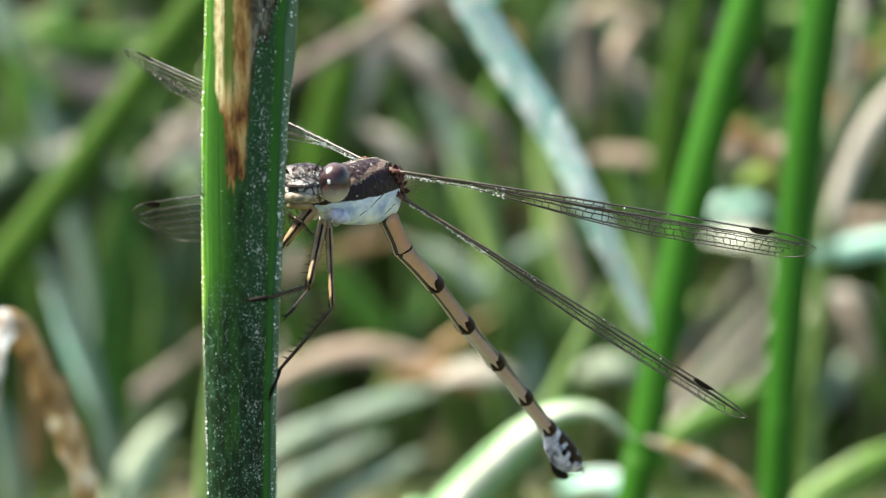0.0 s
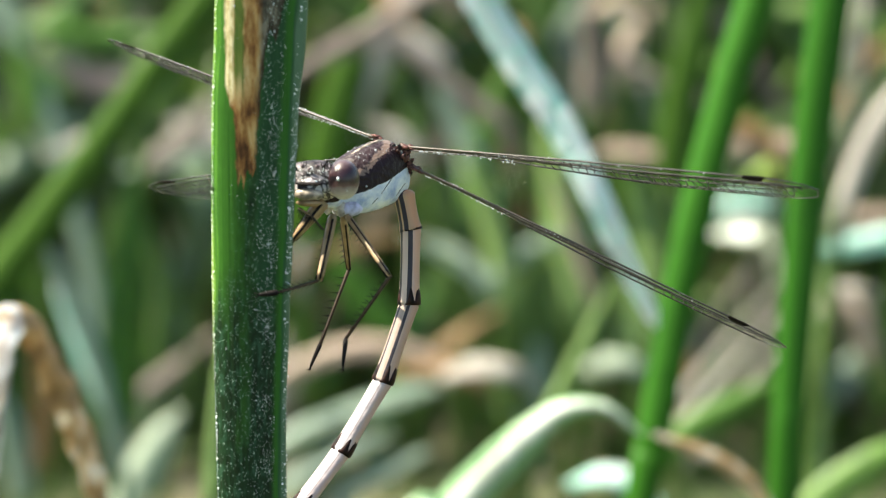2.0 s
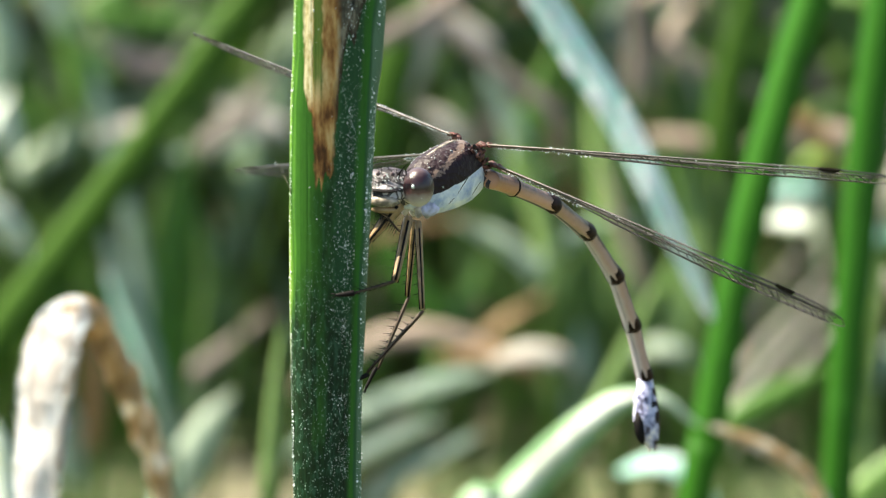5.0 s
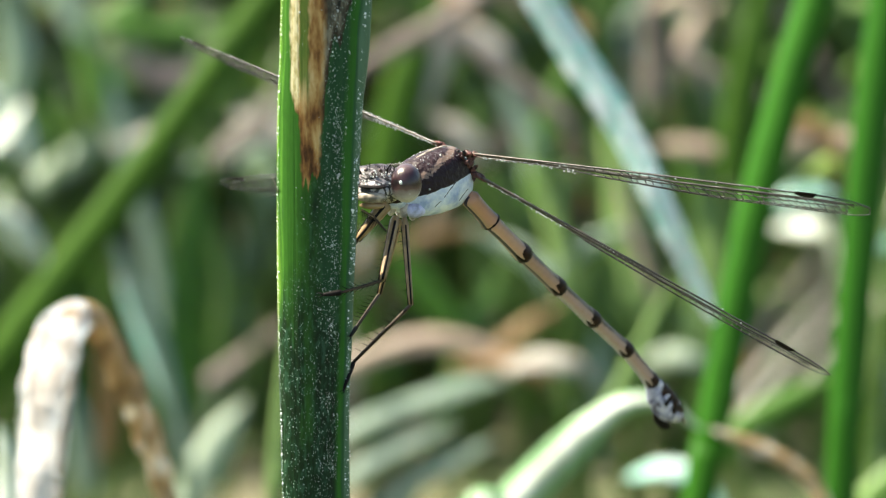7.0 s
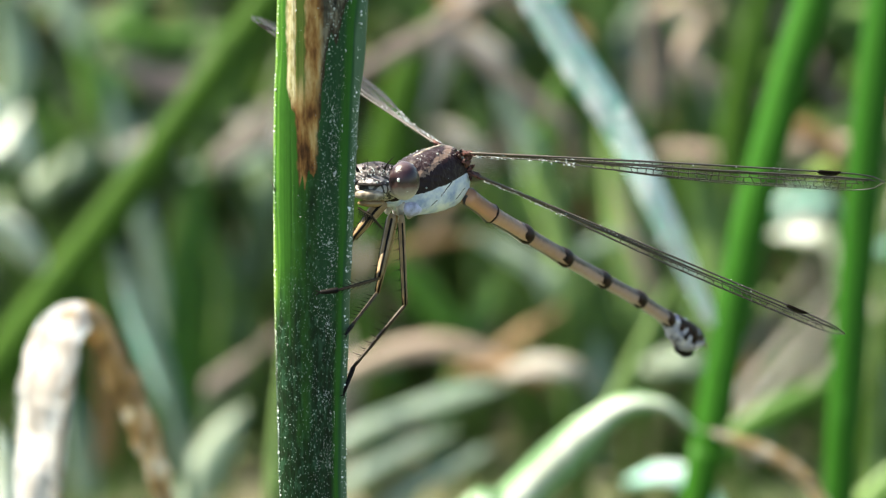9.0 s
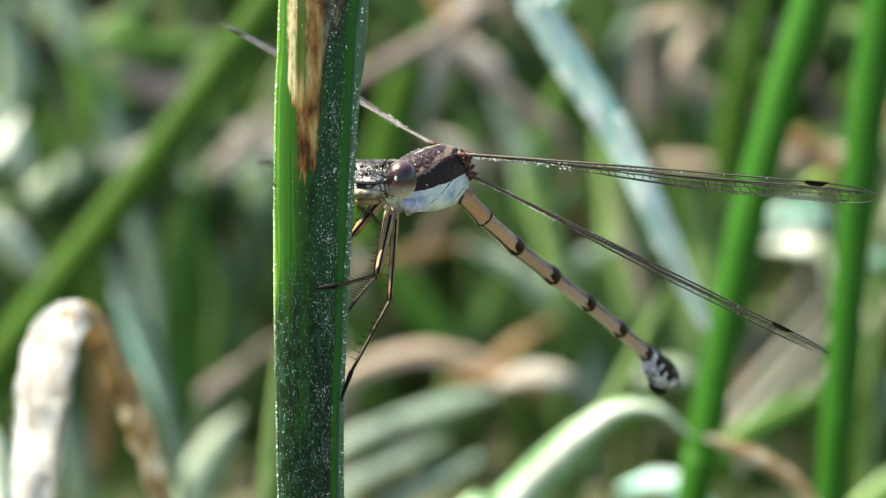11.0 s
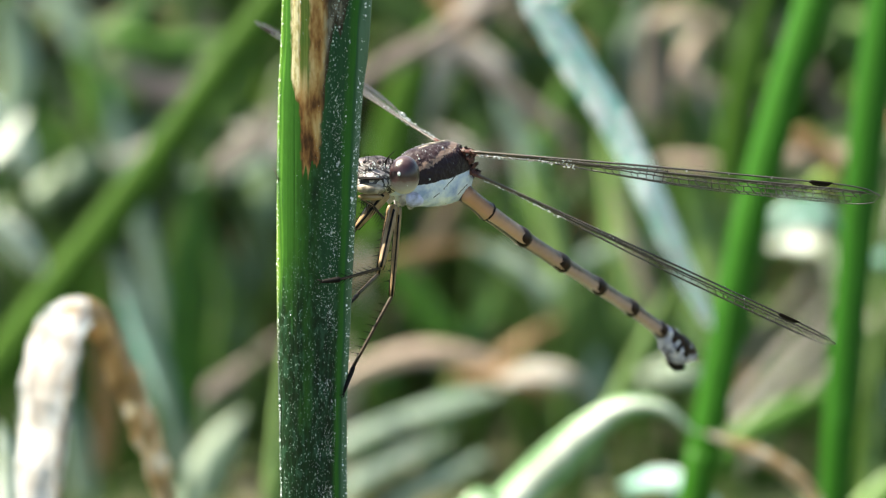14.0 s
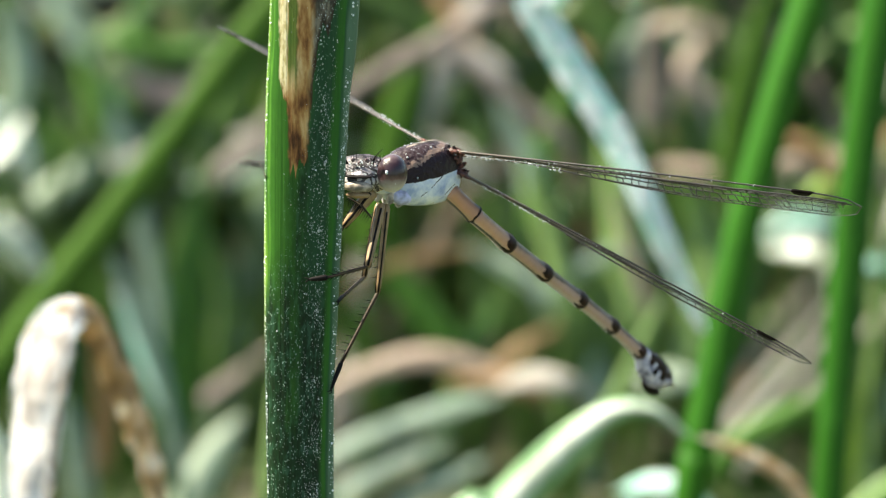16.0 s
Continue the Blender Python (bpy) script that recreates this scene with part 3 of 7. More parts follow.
# ---- the sedge stem that the damselfly holds ----
def make_sedge():
    base = Vector((-0.0142, -0.0000, 0.2200))
    stem = new("sedge_stem")
    stem.location = base
    tagged(stem, "thick green dew-covered sedge stem with a brown dead streak", "sedge stem")
    # left edge and width from top to ground, in millimetres beside and above the base point
    rows = [(70, 1.9, 5.5), (40, 0.95, 5.65), (14.6, 0.27, 5.45), (8, 0.0, 5.12), (1.3, -0.10, 4.85), (-5, -0.10, 4.55), (-14.6, 0.04, 4.15), (-40, 0.5, 4.1), (-100, 1.2, 4.4), (-225, 2.2, 5.2)]
    outline = [(0.0, 1.0), (0.02, 0.8), (0.10, 0.45), (0.2, 0.2), (0.32, 0.06), (0.44, 0.0), (0.56, 0.06), (0.66, 0.22), (0.76, 0.45), (0.84, 0.72), (0.88, 0.86), (0.91, 0.84), (0.95, 0.98), (0.99, 1.2), (1.0, 1.5), (0.93, 1.9), (0.7, 2.2), (0.4, 2.25), (0.12, 1.8)]
    places = curve_points([(r[1], r[2], r[0]) for r in rows], 8)
    loops = []
    for p, s in places:
        loop = []
        for k, (a, d) in enumerate(outline):
            rib = 0.035 * math.sin(k * 2.4) if 0 < k < 13 else 0
            loop.append(((p.x + a * p.y) * 0.001, (d + rib) * 0.001 * p.y / 4.6, p.z * 0.001 + 0.00002 * math.sin(k * 5 + p.z)))
        loops.append(loop)
    bm = bmesh.new()
    skin(bm, loops)
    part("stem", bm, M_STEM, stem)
    bm = bmesh.new()
    tube(bm, [Vector((0.00002, 0.0009, 0.0030)), Vector((-0.00015, 0.0008, 0.0036)), Vector((-0.0004, 0.0007, 0.0041))], [0.00004, 0.00003, 0.00001], 5)
    part("hair", bm, M_PALECHIT, stem)
    # dew: thick on the dark band and the lower stem, beads along both edges
    rng = random.Random(4)
    drops, edge = [], []
    for i in range(13000):
        z = rng.uniform(-17, 17)
        kind = i % 10
        if kind < 5:
            a = min(0.82, max(0.45, rng.gauss(0.69, 0.075)))
        elif kind < 8:
            a = rng.uniform(0.06, 0.82)
            if z > -3.0 - 2.5 * noise.noise(Vector((a * 7, z * 0.5, 3.1))) and rng.random() < 0.9 or rng.random() < 0.35:
                continue
        elif kind == 8:
            a = rng.uniform(0.93, 1.0)
            if z < -2 and rng.random() < 0.6:
                continue
        else:
            a = rng.uniform(0.0, 0.025)
            if rng.random() < 0.4:
                continue
        k = min(range(len(rows) - 1), key=lambda q: 0 if rows[q][0] >= z >= rows[q + 1][0] else 9)
        f = (rows[k][0] - z) / (rows[k][0] - rows[k + 1][0])
        lean, w = rows[k][1] + (rows[k + 1][1] - rows[k][1]) * f, rows[k][2] + (rows[k + 1][2] - rows[k][2]) * f
        j = max(q for q in range(14) if outline[q][0] <= a)
        j2 = min(j + 1, 14)
        span = outline[j2][0] - outline[j][0]
        d = outline[j][1] + (outline[j2][1] - outline[j][1]) * ((a - outline[j][0]) / span if span else 0)
        clump = noise.noise(Vector((a * 9, 0.5, z * 0.8))) + 0.7 * noise.noise(Vector((a * 34, 7.5, z * 2.6)))
        if clump < -0.05 and kind < 8:
            continue
        r = min(0.075, (0.0145 if kind >= 8 else 0.0078) * math.exp(rng.gauss(0, 0.66)) * (1.35 if clump > 0.5 else 1.0))
        (edge if kind >= 8 or i % 5 == 0 else drops).append((((lean + a * w) * 0.001, d * 0.001 * w / 4.6 - r * 0.0004, z * 0.001), r * 0.001, rng.uniform(1.0, 2.2) if kind < 8 else 1.2))
    drops_mesh("dew", drops, stem, "fine beads of dew", M_DEW)
    drops_mesh("white_dew", edge, stem, "white beads of dew", M_DEW_GLINT)


make_sedge()


# ---- damselfly ----
def make_head(root):
    bm = bmesh.new()
    ellipsoid(bm, (0, 0.0002, 0.0001), (0.0019, 0.0011, 0.00125), 14, 20)
    ellipsoid(bm, (0, -0.0007, -0.0002), (0.00105, 0.0008, 0.0008), 12, 16)
    for v in bm.verts:
        v.co += v.co.normalized() * 0.00008 * noise.noise(v.co * 2500)
    head = part("head", bm, M_HEAD, root, "dark head with pale face bars")
    for sx in (-1, 1):
        bm = bmesh.new()
        ellipsoid(bm, (0, 0, 0), (0.00096, 0.00106, 0.00120), 20, 26)
        eye = part("eye", bm, M_EYE, head, "glossy eye, dark brown above, grey below")
        eye.location = (sx * 0.00190, -0.00015, 0.00028)
        if sx > 0:
            # the largest bead is added to stand for the eye's glint
            drops_mesh("dew", [((-0.00012, -0.00103, 0.00022), 0.00011, 1.5), ((0.0004, -0.0009, -0.0005), 0.00003), ((-0.0003, -0.0008, 0.0007), 0.000035)], head, "white bead in place of a glint, with tiny dew beads, on the eye", M_DEW_GLINT).location = eye.location
        bm = bmesh.new()
        tube(bm, [Vector((sx * (0.0008 + 0.0002 * t + 0.0006 * t * t), -0.0009 - 0.0005 * t, 0.0009 + 0.0011 * t)) for t in (0, 0.25, 0.5, 0.75, 1)], [0.00010, 0.00009, 0.00004, 0.00003, 0.000015], 6)
        part("antenna", bm, M_DARK, head)
    for x, z in ((-0.00045, 0.00115), (0.0, 0.00098), (0.00045, 0.00115)):
        bm = bmesh.new()
        ellipsoid(bm, (x, -0.00085, z), (0.00014,) * 3, 8, 10)
        part("ocellus", bm, M_EYE, head)
    bm = bmesh.new()
    ellipsoid(bm, (0, -0.00135, -0.00045), (0.00095, 0.00035, 0.00036), 10, 16)
    part("labrum", bm, M_PALECHIT, head, "pale upper lip")
    bm = bmesh.new()
    ellipsoid(bm, (0, -0.00128, -0.00098), (0.0008, 0.0003, 0.00022), 8, 14)
    part("mandible", bm, M_LEG, head)
    bm = bmesh.new()
    ellipsoid(bm, (0, -0.0013, 0.00018), (0.0009, 0.00034, 0.00010), 8, 14)
    part("clypeus", bm, M_DARK, head)
    bm = bmesh.new()
    rng = random.Random(8)
    for i in range(60):
        a = rng.uniform(-1.3, 1.3)
        p = Vector((0.0016 * math.sin(a), rng.uniform(-0.001, 0.0006), 0.00085 + 0.0003 * math.cos(a)))
        tube(bm, [p, p + Vector((rng.uniform(-1, 1) * 0.0001, -0.0001, rng.uniform(0.0002, 0.00045)))], [0.00002, 0.000006], 3)
    tagged(part("hair_fringe", bm, M_DARK, head), kind="stuff")
    drops_mesh("dew", [((rng.uniform(-0.0015, 0.0013), rng.uniform(-0.0014, -0.0008), rng.uniform(0.0002, 0.0011)), rng.uniform(0.00003, 0.00008)) for i in range(40)], head, "dew drops", M_DEW)
    return head


def make_thorax(root):
    stations = [(-1.2, 0.55, 0.55, 0.1), (-0.7, 0.85, 0.85, 0.1), (-0.2, 1.0, 1.0, 0.12), (0.1, 1.0, 0.95, 0.1), (0.5, 1.45, 1.2, 0.1), (1.2, 1.78, 1.5, 0.12), (2.4, 1.98, 1.65, 0.15),
                (3.6, 2.05, 1.65, 0.18), (4.3, 1.98, 1.5, 0.15), (4.8, 1.72, 1.4, 0.0), (5.2, 1.36, 1.25, -0.15), (5.5, 1.02, 1.0, -0.35), (5.75, 0.6, 0.6, -0.6)]
    loops = []
    for x, h, w, zc in stations:
        loop = []
        for k in range(24):
            a = 2 * math.pi * k / 24
            c, s = math.cos(a), math.sin(a)
            top = 1.0 + (0.10 * max(0, s) ** 6)
            # the plates slant back towards the wings
            loop.append(((x + 0.35 * s * h * (0.3 + 0.1 * x)) * 0.001, w * math.copysign(abs(c) ** 0.7, c) * 0.001, (zc + h * math.copysign(abs(s) ** 0.9, s) * (top if s > 0 else 0.88)) * 0.001))
        loops.append(loop)
    bm = bmesh.new()
    skin(bm, loops)
    thorax = part("thorax", bm, M_THORAX, root, "brown-black thorax with bluish-white lower sides")
    bm = bmesh.new()
    tube(bm, [Vector((x * 0.001, 0, z * 0.001)) for x, z in ((0.6, 1.62), (1.6, 2.0), (2.9, 2.3), (4.1, 2.42), (4.9, 2.2))], [0.00005, 0.0001, 0.00012, 0.0001, 0.00005], 8)
    part("dorsal_keel", bm, M_PALECHIT, thorax)
    for sy in (-1, 1):
        bm = bmesh.new()
        rng = random.Random(31)
        for x, y, z, r in ((4.45, 0.85, 2.0, 0.22), (4.75, 1.0, 1.95, 0.24), (5.05, 1.15, 1.85, 0.22), (5.25, 1.25, 1.6, 0.18), (5.15, 1.2, 1.25, 0.26), (5.35, 1.25, 0.95, 0.22), (5.5, 1.35, 0.62, 0.22), (5.3, 1.3, 0.35, 0.2), (4.95, 1.3, 1.5, 0.2), (4.6, 1.15, 1.75, 0.18), (5.4, 1.0, 1.3, 0.2)):
            turn = Euler((rng.uniform(-1, 1), rng.uniform(-1, 1), rng.uniform(-1, 1))).to_matrix()
            ellipsoid(bm, (x * 0.001, sy * y * 0.001, z * 0.001), (r * 0.0015, r * 0.0005, r * 0.0008), 6, 8, turn)
        for v in bm.verts:
            v.co += Vector((noise.noise(v.co * 5200), noise.noise(v.co * 5100 + Vector((5, 2, 1))), noise.noise(v.co * 5400 + Vector((1, 7, 3))))) * 0.00020
        part("wing_joint", bm, M_JOINT, thorax, "rust-brown wing joint")
    for x, z in ((0.1, -0.7), (0.8, -0.95)):
        for sy in (-1, 1):
            bm = bmesh.new()
            ellipsoid(bm, (x * 0.001, sy * 0.0006, (z - 0.02) * 0.001), (0.00030, 0.00036, 0.00066), 10, 12, Euler((0, 0.25, 0)).to_matrix())
            part("coxa", bm, M_COXA, thorax)
    bm = bmesh.new()
    ellipsoid(bm, (0.0008, -0.00085, -0.00082), (0.00085, 0.00048, 0.00060), 10, 14)
    part("side_plate", bm, M_LILAC, thorax, "bluish-white side plate")
    rng = random.Random(3)
    drops = []
    for i in range(120):
        x = rng.uniform(0.3, 4.8)
        a = rng.uniform(0.95, 2.3) if i % 40 else rng.uniform(-0.6, 0.7)
        k = max(q for q in range(len(stations) - 1) if stations[q][0] <= x)
        g = (x - stations[k][0]) / (stations[k + 1][0] - stations[k][0])
        h, w, zc = (stations[k][q] + (stations[k + 1][q] - stations[k][q]) * g for q in (1, 2, 3))
        r = 0.012 + 0.035 * rng.random() ** 2 if i % 14 else 0.08
        c, si = math.cos(a), math.sin(a)
        drops.append((((x + 0.35 * si * h * (0.3 + 0.1 * x)) * 0.001, -w * math.copysign(abs(c) ** 0.7, c) * 0.001, (zc + h * math.copysign(abs(si) ** 0.9, si) * (1.0 + 0.10 * max(0, si) ** 6 if si > 0 else 0.88)) * 0.001), r * 0.001))
    drops_mesh("dew", drops, thorax, "dew drops", M_DEW)
    return thorax


def wing_chord(s, hind):
    """Chord as a share of the greatest: a thin stalk, a long blade, a round tip."""
    if s < 0.17:
        return 0.19 + 0.1 * s
    f = (s - 0.17) / 0.83
    return 0.207 + 0.793 * math.sin(min(1.0, f / 0.6) * math.pi / 2) ** 1.15


def wing_tip(s):
    return 1.0 if s < 0.86 else max(0.0, 1 - ((s - 0.86) / 0.14) ** 2.8) ** 0.5


def make_wing(root, length, chord, hind, label):
    """Local x runs to the tip, y to the leading edge; four rows of pleats, veins and cross-veins."""
    length, chord = length * 0.001, chord * 0.001

    def place(s, v):
        whole = chord * wing_chord(s, hind)
        c = max(0.02 * chord, whole * wing_tip(s))
        bow = 0.0003 * math.sin(s * math.pi) - 0.38 * (whole - c)
        return Vector((s * length, bow - v * c, 0.00016 * math.sin(v * 9.4) * min(1, s * 3) * (1 - 0.6 * s)))

    wing = None
    bm = bmesh.new()
    n, m = 60, 9
    grid = [[bm.verts.new(place(i / n, k / (m - 1))) for k in range(m)] for i in range(n + 1)]
    for a, b in zip(grid, grid[1:]):
        for k in range(m - 1):
            bm.faces.new((a[k], b[k], b[k + 1], a[k + 1]))
    wing = part("wing", bm, M_MEMBRANE, root, label)
    rng = random.Random(11 if hind else 7)
    lines = [0.0, 0.11, 0.2, 0.32, 0.46, 0.62, 0.8, 1.0]
    starts = [0, 0.0, 0.0, 0.16, 0.24, 0.2, 0.3, 0.0]
    ends = [1.0, 0.5, 0.97, 0.98, 0.96, 0.94, 0.92, 1.0]
    for v, s0, s1 in zip(lines, starts, ends):
        r = 0.000062 if v in (0.0, 0.2) else 0.00004
        path = [place(s0 + (s1 - s0) * i / 40, v + 0.012 * math.sin(i * 1.9 + v * 20) * (0 < v < 1) * min(1, i / 8)) for i in range(41)]
        bm = bmesh.new()
        tube(bm, path, [r * (1.25 - 0.5 * i / 40) for i in range(41)], 4)
        part("vein", bm, M_VEIN, wing)
    bm = bmesh.new()
    for k in range(len(lines) - 1):
        s = 0.2 + 0.02 * k
        while s < 0.965:
            if starts[k] < s < ends[k] and starts[k + 1] < s < ends[k + 1] + 0.03:
                j = rng.uniform(-0.006, 0.006)
                tube(bm, [place(s, lines[k]), place(s + j, lines[k + 1])], [0.000036, 0.000036], 3)
            s += rng.uniform(0.015, 0.027) * (1.25 if k == 1 else 1)
    tagged(part("cross_vein_net", bm, M_VEIN, wing), kind="stuff")
    bm = bmesh.new()
    loops = []
    for s, w in ((0.846, 0.02), (0.853, 0.09), (0.865, 0.12), (0.88, 0.12), (0.890, 0.09), (0.897, 0.02)):
        a, b = place(s, -0.02), place(s - 0.006, w)
        loops.append([a + Vector((0, 0, 0.00005)), a - Vector((0, 0, 0.00005)), b - Vector((0, 0, 0.00005)), b + Vector((0, 0, 0.00005))])
    skin(bm, loops)
    part("stigma", bm, M_STIGMA, wing, "black wing spot")
    bm = bmesh.new()
    for x, y, z, r in ((-0.25, 0.0, 0.0, 0.27), (0.0, 0.12, 0.08, 0.22), (0.1, -0.2, -0.05, 0.24), (0.4, -0.05, 0.06, 0.17), (0.75, -0.15, 0.0, 0.15), (1.1, -0.25, 0.02, 0.11)):
        ellipsoid(bm, (x * 0.001, y * 0.001, z * 0.001), (r * 0.0013, r * 0.0006, r * 0.0006), 8, 10)
    for v in bm.verts:
        v.co += Vector((noise.noise(v.co * 5000), noise.noise(v.co * 5200 + Vector((3, 1, 2))), noise.noise(v.co * 5400 + Vector((6, 5, 4))))) * 0.00014
    part("wing_root", bm, M_RED, wing, "rust-red wing joint")
    rng = random.Random(21 if hind else 20)
    drops_mesh("dew", [(tuple(place(rng.uniform(0.02, 0.26) if i % 14 else rng.uniform(0.28, 0.8), rng.uniform(0, 1) if i % 14 else 0.0) + Vector((0, 0, rng.uniform(-0.0001, 0.0001)))), rng.uniform(0.00002, 0.00007)) for i in range(280)], wing, "dew drops", M_DEW)
    return wing


ABDOMEN = [2.20, 4.53, 5.00, 5.00, 4.60, 4.00, 4.00]
GIRTH = [0.66, 0.62, 0.59, 0.57, 0.56, 0.55, 0.54, 0.52]


def make_segment(root, k):
    """Local x along the body, z to the back."""
    length = ABDOMEN[k]
    r0, r1 = GIRTH[k], GIRTH[k + 1]
    prof = [(-0.28, 0.55), (-0.15, 0.85), (0.0, 1.0), (0.06, 0.97), (0.25, 0.94), (0.5, 0.94), (0.75, 0.98), (0.9, 1.06), (0.97, 1.1), (1.0, 1.05)]
    bm = bmesh.new()
    loops = []
    for f, g in prof:
        x = f * length if f > 0 else f
        r = (r0 + (r1 - r0) * max(0, f)) * g
        loops.append([(x * 0.001, r * math.sin(2 * math.pi * i / 20) * 0.00112, r * math.cos(2 * math.pi * i / 20) * 0.00092) for i in range(20)])
    skin(bm, loops)
    seg = part("abdomen_segment", bm, M_SKIN[min(k, 3)], root, "tan and pale abdomen segment")
    # dark band at the rear of the segment, open below
    bm = bmesh.new()
    loops = []
    # a broad lobe over the back and each flank, a thin line on towards the belly
    start = 0.795 if k else 0.93
    for f, g in ((0.0, 0.99), (0.25, 1.10), (0.7, 1.17), (0.95, 1.15), (1.0, 1.0)):
        loop = []
        for i in range(41):
            a = -2.95 + 5.9 * i / 40
            lobe = 1.0 if abs(a) < 1.75 else max(0.0, 1 - ((abs(a) - 1.75) / 0.35) ** 2)
            if k and abs(a) > 2.0:
                lobe = max(lobe, 1.1 * max(0.0, 1 - ((abs(a) - 2.45) / 0.36) ** 2))
            begin = 0.975 - (0.975 - start) * lobe + 0.012 * math.sin(7 * a + 2 * k)
            at = begin + (1.012 - begin) * f
            r = (r0 + (r1 - r0) * at) * g
            loop.append((at * length * 0.001, r * math.sin(a) * 0.00112, r * math.cos(a) * 0.00092))
        loops.append(loop)
    skin(bm, loops, closed=False, caps=False)
    part("ring", bm, M_RING, seg, "brown-black band")
    return seg


def make_tail(root):
    """Last segments: swollen, bluish white with black patches, a dark sheath below and two claspers."""
    prof = [(-0.28, 0.25, 0), (-0.12, 0.46, 0), (0.0, 0.55, 0), (0.6, 0.66, -0.03), (1.3, 0.86, -0.12), (1.6, 0.90, -0.15), (1.75, 0.86, -0.15), (2.2, 1.0, -0.20), (2.9, 1.02, -0.20), (3.5, 0.90, -0.10), (4.1, 0.66, 0.02), (4.5, 0.42, 0.1), (4.8, 0.2, 0.12)]

    def at(x):
        k = max(q for q in range(len(prof) - 1) if prof[q][0] <= x)
        g = (x - prof[k][0]) / (prof[k + 1][0] - prof[k][0])
        return tuple(prof[k][q] + (prof[k + 1][q] - prof[k][q]) * g for q in (1, 2))

    def shell(x0, x1, a0, a1, proud, wave, seed):
        """A patch of the skin between two stations and two angles from the back, a little proud of it."""
        bm = bmesh.new()
        loops = []
        for i in range(9):
            x = x0 + (x1 - x0) * i / 8
            loop = []
            for j in range(11):
                a = a0 + (a1 - a0) * j / 10
                rim = min(i, 8 - i, j, 10 - j) / 4
                xx = min(4.7, x + wave * math.sin(3.1 * a + seed))
                r, zc = at(xx)
                r *= 1 + proud * min(1, rim * 2) - 0.01
                bend = a + 0.10 * math.sin(4 * x + seed)
                loop.append((xx * 0.001, r * 0.82 * math.sin(bend) * 0.001, (zc + r * math.cos(bend)) * 0.001))
            loops.append(loop)
        skin(bm, loops, closed=False, caps=False)
        return bm

    bm = bmesh.new()
    skin(bm, [[(x * 0.001, r * 0.82 * math.sin(2 * math.pi * i / 22) * 0.001, (zc + r * math.cos(2 * math.pi * i / 22)) * 0.001) for i in range(22)] for x, r, zc in prof])
    for v in bm.verts:
        v.co += Vector((0, noise.noise(v.co * 1900), noise.noise(v.co * 1900 + Vector((4, 4, 4))))) * 0.00007
    tail = part("tail_segment", bm, M_TAIL, root, "bluish-white swollen tail tip with black patches")
    part("back_plate", shell(0.0, 4.5, -1.65, 1.65, 0.06, 0.08, 0.4), M_RING, tail, "black-brown back plate")
    for sy in (-1, 1):
        part("patch", shell(1.55, 1.95, sy * 1.2, sy * 2.0, 0.05, 0.14, 1.0), M_DARK, tail)
        bm = bmesh.new()
        tube(bm, [Vector((x * 0.001, sy * y * 0.001, z * 0.001)) for x, y, z in ((4.2, 0.18, 0.22), (4.75, 0.28, 0.2), (5.15, 0.22, 0.1))], [0.00012, 0.0001, 0.00003], 6)
        part("clasper", bm, M_PALECHIT, tail)
    bm = bmesh.new()
    tube(bm, [Vector((x * 0.001, 0, z * 0.001)) for x, z in ((2.3, -1.0), (3.0, -1.16), (3.7, -1.14), (4.2, -0.95), (4.4, -0.8))], [0.0002, 0.00034, 0.00034, 0.00024, 0.00010], 12)
    part("ovipositor", bm, M_DARK, tail)
    return tail


def spine_mesh(sy):
    bm = bmesh.new()
    tube(bm, [Vector((0, 0, 0)), Vector((0.00014, sy * 0.00018, -0.00028)), Vector((0.00022, sy * 0.00034, -0.00052))], [0.000032, 0.000024, 0.000006], 4)
    me = bpy.data.meshes.new("spine")
    bm.to_mesh(me)
    bm.free()
    me.materials.append(M_DARK)
    return me


SPINES = [spine_mesh(-1), spine_mesh(1)]


def make_limb(root, name, length, r0, r1, mat, spines=0, stripe=True):
    """A leg piece along local x."""
    length *= 0.001
    bm = bmesh.new()
    tube(bm, [Vector((length * f, 0, 0)) for f in (-0.01, 0.05, 0.3, 0.6, 0.9, 1.0)], [v * 0.001 for v in (r0 * 0.7, r0, r0 * 0.95, (r0 + r1) / 2, r1, r1 * 0.8)], 8)
    limb = part(name, bm, mat, root)
    if name == "tarsus":
        for sy in (-1, 1):
            bm = bmesh.new()
            tube(bm, [Vector((length * 0.97, 0, 0)), Vector((length + 0.00018, sy * 0.00010, 0.00004)), Vector((length + 0.00028, sy * 0.00016, -0.00014))], [0.00005, 0.00004, 0.00001], 6)
            part("claw", bm, M_DARK, limb)
    if stripe:
        for ang in (0.5, 2.6, 4.3):
            bm = bmesh.new()
            cy, cz = math.cos(ang), math.sin(ang)
            tube(bm, [Vector((length * f, 0.001 * (r0 + (r1 - r0) * f) * 0.85 * cy, 0.001 * (r0 + (r1 - r0) * f) * 0.85 * cz)) for f in (0.08, 0.35, 0.7, 1.0)], [v * 0.00027 for v in (r0, r0, (r0 + r1) / 2, r1 * 1.3)], 6)
            part("stripe", bm, M_DARK, limb, "black stripe")
    for i in range(spines):
        for side in (0, 1):
            spine = new("spine", SPINES[side])
            spine.parent = limb
            spine.location = (length * (0.12 + 0.8 * i / spines), 0, 0)
    return limb


def along(a, b):
    """The pose of a piece that runs from a towards b."""
    a, b = Vector(a), Vector(b)
    x = (b - a).normalized()
    z = Vector((1.0, -0.3, 0.2))
    z = (z - x * z.dot(x)).normalized()
    m = Matrix((x, z.cross(x), z)).transposed().to_4x4()
    m.translation = a
    return m


